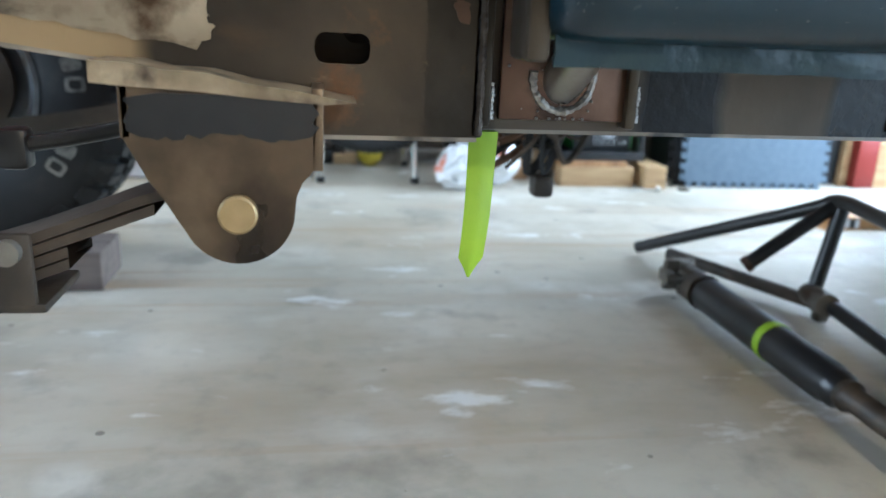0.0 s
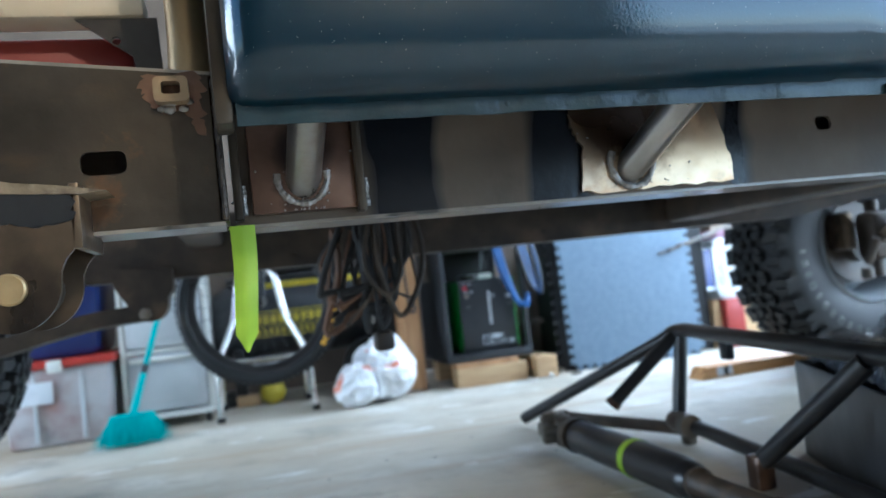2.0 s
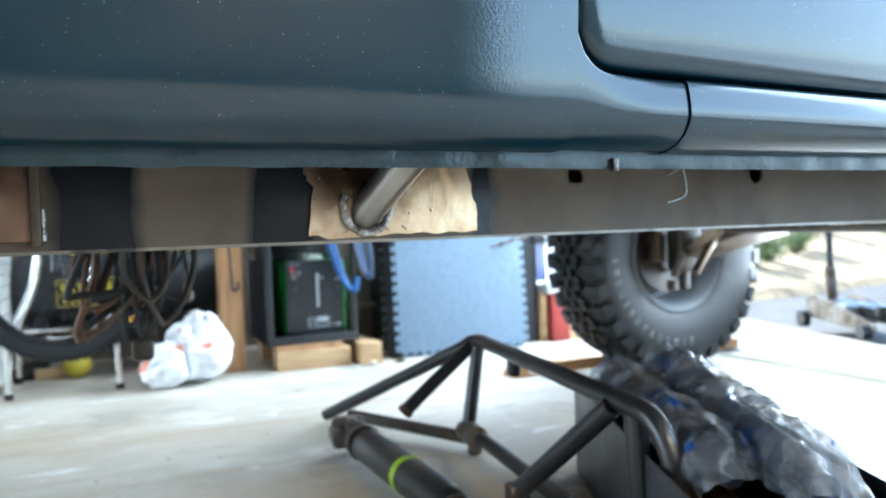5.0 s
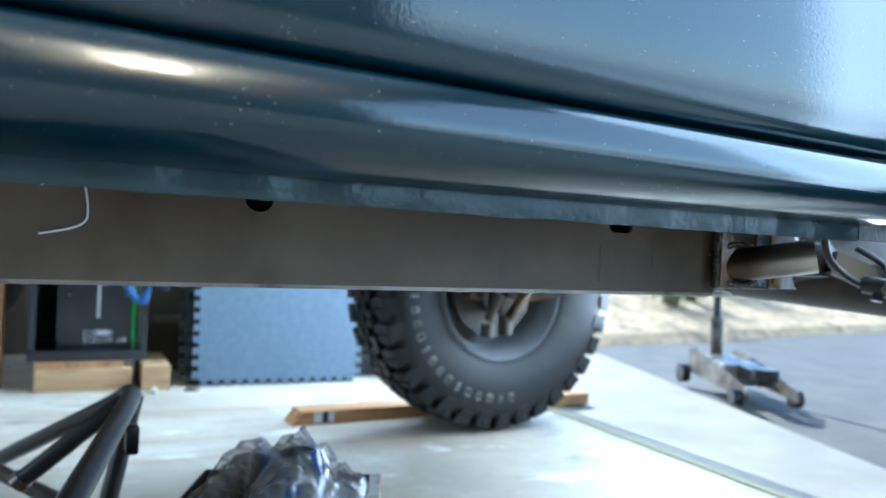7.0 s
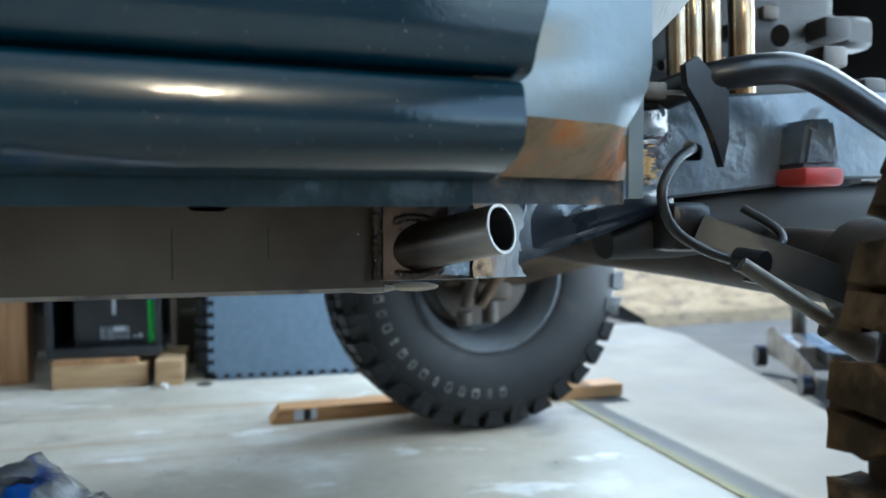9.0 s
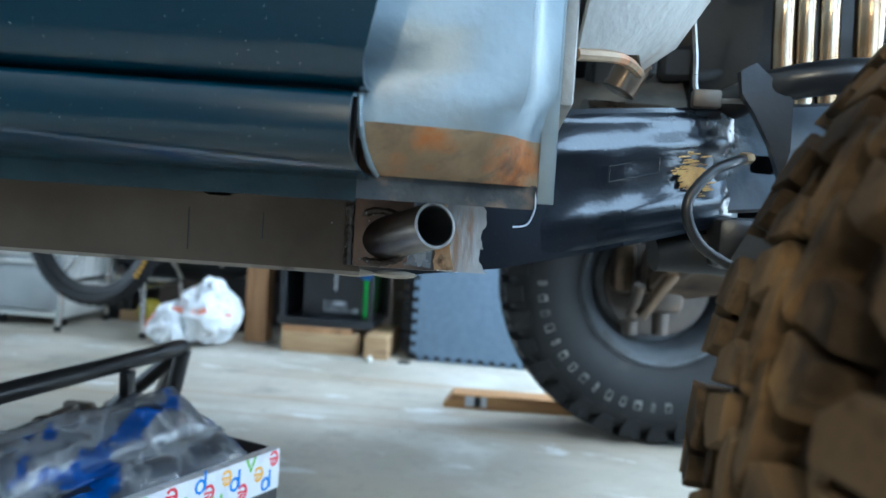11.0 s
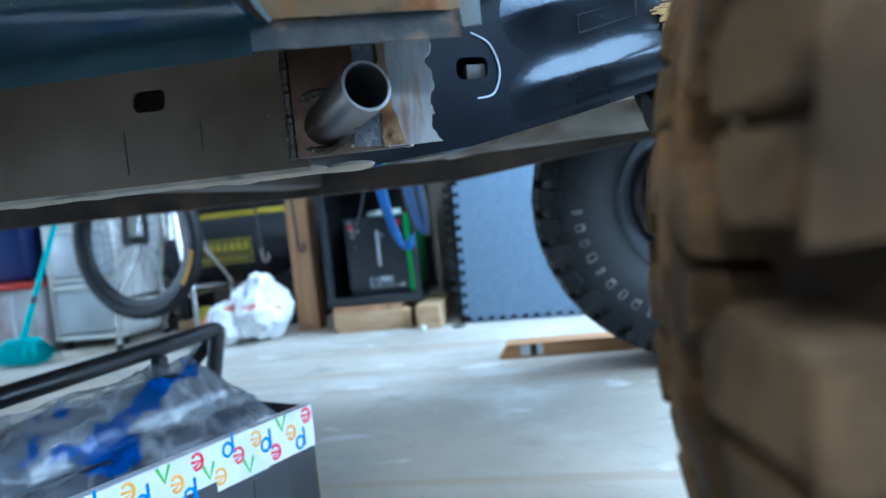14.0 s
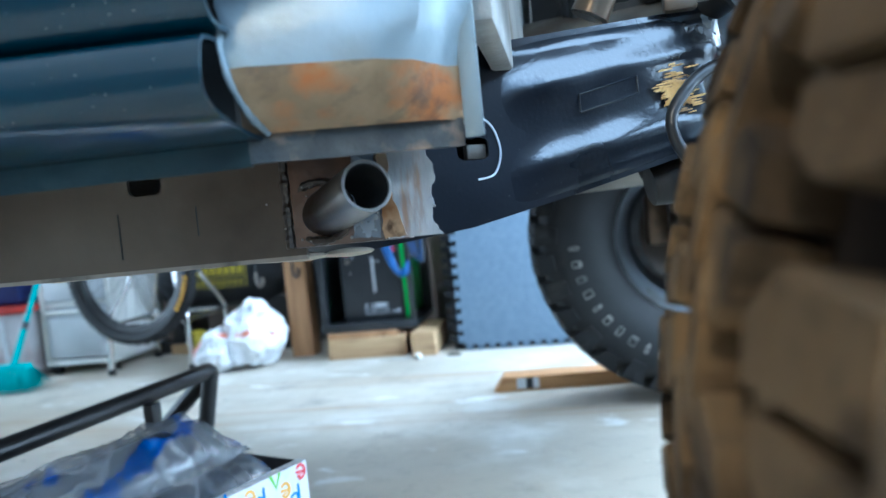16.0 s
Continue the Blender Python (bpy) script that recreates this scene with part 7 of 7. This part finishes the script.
# dark boards leaning behind the block
for k, (x0, x1, y) in enumerate(((1.76, 1.90, 3.42), (1.80, 2.0, 3.50))):
    tagged(part("dark_board", box(x0, x1, y, y + 0.03, 0, 1.1, 0.003), M_WALL, None, "", 20), "dark brown board standing against the wall", "board", "dark boards")
tagged(part("shelf_rail", box(1.78, 1.94, 3.36, 3.40, 0.20, 0.225, 0.003), M_WOODG, None, "", 20), "narrow weathered rail across the dark boards", "wood rail")


# interlocking foam tiles leaning in a stack
def foam(seed):
    n, w, tooth, neck = 14, 0.60, 0.020, 0.5
    pts = []
    p = w / n
    sides = (((0, 0), (1, 0), (0, -1)), ((w, 0), (0, 1), (1, 0)), ((w, w), (-1, 0), (0, 1)), ((0, w), (0, -1), (-1, 0)))
    for (ox, oz), (dx, dz), (nx, nz) in sides:
        for k in range(n):
            for f, o in ((0.0, 0), (0.28, 0), (0.16, 1), (0.84, 1), (0.72, 0)):
                s = (k + f) * p
                pts.append((ox + dx * s + nx * tooth * o, oz + dz * s + nz * tooth * o))
    return pts


for k in range(3):
    lean = -4.0
    m = Matrix.Translation((1.916 - 0.022 * k, 3.040 + 0.016 * k, 0.022)) @ Matrix.Rotation(radians(-2.5), 4, "Z") @ Matrix.Rotation(radians(lean), 4, "X")
    bm = plate(foam(k), (), 0.012, m)
    tagged(part("foam_tile", bm, M_MAT if k == 0 else M_FOAMB, None, "", 20), "blue-grey interlocking foam floor tile leaning upright" if k == 0 else "black interlocking foam tile leaning behind the blue one", "foam tile", "stack of foam tiles")
tagged(part("tile_backrest", box(1.92, 2.66, 3.13, 3.42, 0, 0.60, 0.006), M_FOAMB, None, "", 20), "black box the foam tiles lean against", "box")

# milk crate on a painted timber block
crate = thing("milk_crate", (2.80, 3.2, 0.225), "pale blue and white lattice plastic crate on a timber block", "crate")
cx0, cx1, cy0, cy1, cz0, cz1 = 2.675, 2.935, 3.08, 3.36, 0.226, 0.505
for z0, z1 in ((cz0, cz0 + 0.045), (cz1 - 0.04, cz1)):
    b = box(cx0, cx1, cy0, cy0 + 0.012, z0, z1, 0.003)
    box(cx0, cx1, cy1 - 0.012, cy1, z0, z1, 0.003, b)
    box(cx0, cx0 + 0.012, cy0 + 0.012, cy1 - 0.012, z0, z1, 0.003, b)
    box(cx1 - 0.012, cx1, cy0 + 0.012, cy1 - 0.012, z0, z1, 0.003, b)
    part("rim_band", b, M_CLEAR, crate)
for x in (cx0, cx1 - 0.015):
    for y in (cy0, cy1 - 0.015):
        part("corner_post", box(x, x + 0.015, y, y + 0.015, cz0, cz1, 0.003), M_CLEAR, crate)
for k in range(-5, 9):
    for s in (1, -1):
        xa = cx0 + 0.03 * k
        seg = []
        for q in range(25):
            x = (xa if s == 1 else cx1 - 0.03 * k) + s * 0.19 * q / 24
            z = cz0 + 0.045 + 0.195 * q / 24
            if cx0 <= x <= cx1:
                seg.append((x, cy0 + 0.006, z))
        if len(seg) > 2:
            part("lattice_bar", sweep([seg[0], seg[-1]], 0.004, 5), M_CLEAR, crate)
part("crate_back", box(cx0 + 0.012, cx1 - 0.012, cy1 - 0.010, cy1 - 0.004, cz0 + 0.045, cz1 - 0.04), M_BLUE, crate)
part("crate_floor", box(cx0 + 0.01, cx1 - 0.01, cy0 + 0.01, cy1 - 0.01, cz0 + 0.002, cz0 + 0.010), M_CLEAR, crate)
for dx, dz, r2 in ((0.0, 0.0, 0.005), (0.05, 0.012, 0.008), (0.10, 0.030, 0.006)):
    tagged(part("metal_rod", sweep([(2.37 + dx, 3.03, 0.462 + dz), (2.66 + dx, 3.12, 0.520 + dz), (2.86 + dx * 0.5, 3.18, 0.556 + dz)], r2, 10), M_DIRTY, None, "", 40), "dull dark steel rod lying across the crate's rim", "rod", "rods on the crate")
tagged(part("folded_cloth", box(2.72, 2.90, 3.12, 3.32, 0.50, 0.545, 0.018), M_CLOTH, None, "", 40), "dull mauve folded cloth on the crate", "cloth")
blk = tagged(part("timber_block", box(2.79, 2.96, 3.06, 3.38, 0, 0.225, 0.004), M_WOODX, None, "", 20), "pale timber block with a red painted face", "wood block")
part("red_face", box(2.695, 2.789, 3.058, 3.38, 0, 0.2245, 0.003), M_RED, blk, "red painted side")
part("pale_strip", box(2.660, 2.694, 3.10, 3.36, 0.0, 0.2245, 0.003), M_WOODX, blk)

# ---- outside ----
jk = thing("trolley_jack", (4.0, 2.45, 0), "grey and black trolley jack with an upright handle on the drive", "trolley jack")
JM = Matrix.Translation((4.0, 2.46, -0.006)) @ Matrix.Rotation(radians(-113), 4, "Z")


def jp(name, bm, material, label=""):
    bmesh.ops.transform(bm, matrix=JM, verts=bm.verts)
    return part(name, bm, material, jk, label)


for s in (-1, 1):
    jp("side_plate", plate([(-0.28, 0.05), (0.30, 0.03), (0.30, 0.07), (0.05, 0.12), (-0.20, 0.165), (-0.28, 0.14)], (), 0.008, Matrix.Translation((0, s * 0.10, 0))), M_ALU, "silver side plate")
jp("chassis", box(-0.24, 0.06, -0.085, 0.085, 0.045, 0.135, 0.012), M_TUBE, "silver jack chassis")
jp("lift_arm", sweep([(-0.18, 0, 0.12), (0.24, 0, 0.10)], 0.035, 4), M_BLACK, "black lift arm")
jp("saddle", sweep([(0.24, 0, 0.10), (0.24, 0, 0.13), (0.24, 0, 0.145)], 0.05, 20), M_BLACK)
for x, r, yw in ((0.25, 0.034, 0.12), (-0.26, 0.042, 0.13)):
    for s in (-1, 1):
        jp("wheel", sweep([(x, s * yw - 0.018, r), (x, s * yw + 0.018, r)], r, 20), M_BLACK, "black jack wheel")
jp("handle_socket", sweep([(-0.22, 0, 0.10), (-0.235, 0, 0.30)], 0.026, 16), M_ALU)
jp("handle", sweep([(-0.23, 0, 0.22), (-0.26, 0, 1.25)], 0.016, 14), M_PANEL, "black steel handle")
# something small with an orange cap beside the far tyre
cn = thing("oil_filter_can", (3.07, 2.52, 0), "small dark can with an orange cap beside the tyre", "can")
part("can", sweep([(3.07, 2.52, 0), (3.07, 2.52, 0.10), (3.07, 2.52, 0.115)], 0.035, 20, rf=lambda i, n: (1, 1, 0.7)[i]), M_PANEL, cn)
part("cap", sweep([(3.07, 2.52, 0.115), (3.07, 2.52, 0.14)], 0.026, 18), M_REDP, cn, "orange-red cap")


def shrub(x, y, z, size, label, seed):
    rnd = random.Random(seed)
    sh = thing("shrub", (x, y, z), label, "shrub", "bank shrubs")
    bm = bmesh.new()
    lf = bmesh.new()
    for k in range(12):
        a, tilt = rnd.uniform(0, 6.28), rnd.uniform(0.2, 1.0)
        tip = Vector((x + math.cos(a) * tilt * size * 0.7, y + math.sin(a) * tilt * size * 0.7, z + size * rnd.uniform(0.5, 1.0)))
        sweep(curve([(x, y, z - 0.05), Vector((x, y, z)).lerp(tip, 0.5) + Vector((0, 0, 0.05)), tip], 3), 0.008, 5, bm, rf=lambda i, n: 1 - 0.7 * i / n)
        for q in range(70):
            c = Vector((x, y, z)).lerp(tip, rnd.uniform(0.35, 1.05)) + Vector((rnd.gauss(0, 1), rnd.gauss(0, 1), rnd.gauss(0, 0.8))) * size * 0.14
            s = size * rnd.uniform(0.03, 0.06)
            d1, d2 = Vector((rnd.gauss(0, 1), rnd.gauss(0, 1), rnd.gauss(0, 1))).normalized(), Vector((rnd.gauss(0, 1), rnd.gauss(0, 1), rnd.gauss(0, 1))).normalized()
            vs = [lf.verts.new(c - d1 * s), lf.verts.new(c + d2 * s * 0.5), lf.verts.new(c + d1 * s), lf.verts.new(c - d2 * s * 0.5)]
            lf.faces.new(vs)
    part("stem", bm, M_BARK, sh)
    tagged(part("leaves", lf, M_LEAF, sh, "", 0), kind="stuff")


for k, (x, y, s) in enumerate(((5.9, 4.9, 0.42), (6.3, 5.1, 0.34), (7.3, 5.6, 0.40), (7.0, 5.4, 0.30), (9.6, 6.2, 0.55), (8.6, 6.4, 0.45))):
    shrub(x, y, 0.20 * max(0, y - 3.9 - max(0, 0.14 * (x - 4.2))) - 0.02, s, "small bright green shrub on the gravel bank", 40 + k)

# ceiling bulb
lampthing = thing("ceiling_bulb", (1.82, -3.0, 2.75), "bare warm bulb in a white ceiling holder", "ceiling lamp")
part("holder", sweep([(1.82, -3.0, 2.75), (1.82, -3.0, 2.72), (1.82, -3.0, 2.66)], 0.05, 20, rf=lambda i, n: (1, 1, 0.4)[i]), M_WHITE, lampthing)
bm = bmesh.new()
bmesh.ops.create_uvsphere(bm, u_segments=20, v_segments=12, radius=0.035, matrix=Matrix.Translation((1.82, -3.0, 2.625)))
part("bulb", bm, M_BULB, lampthing, "glowing warm bulb")
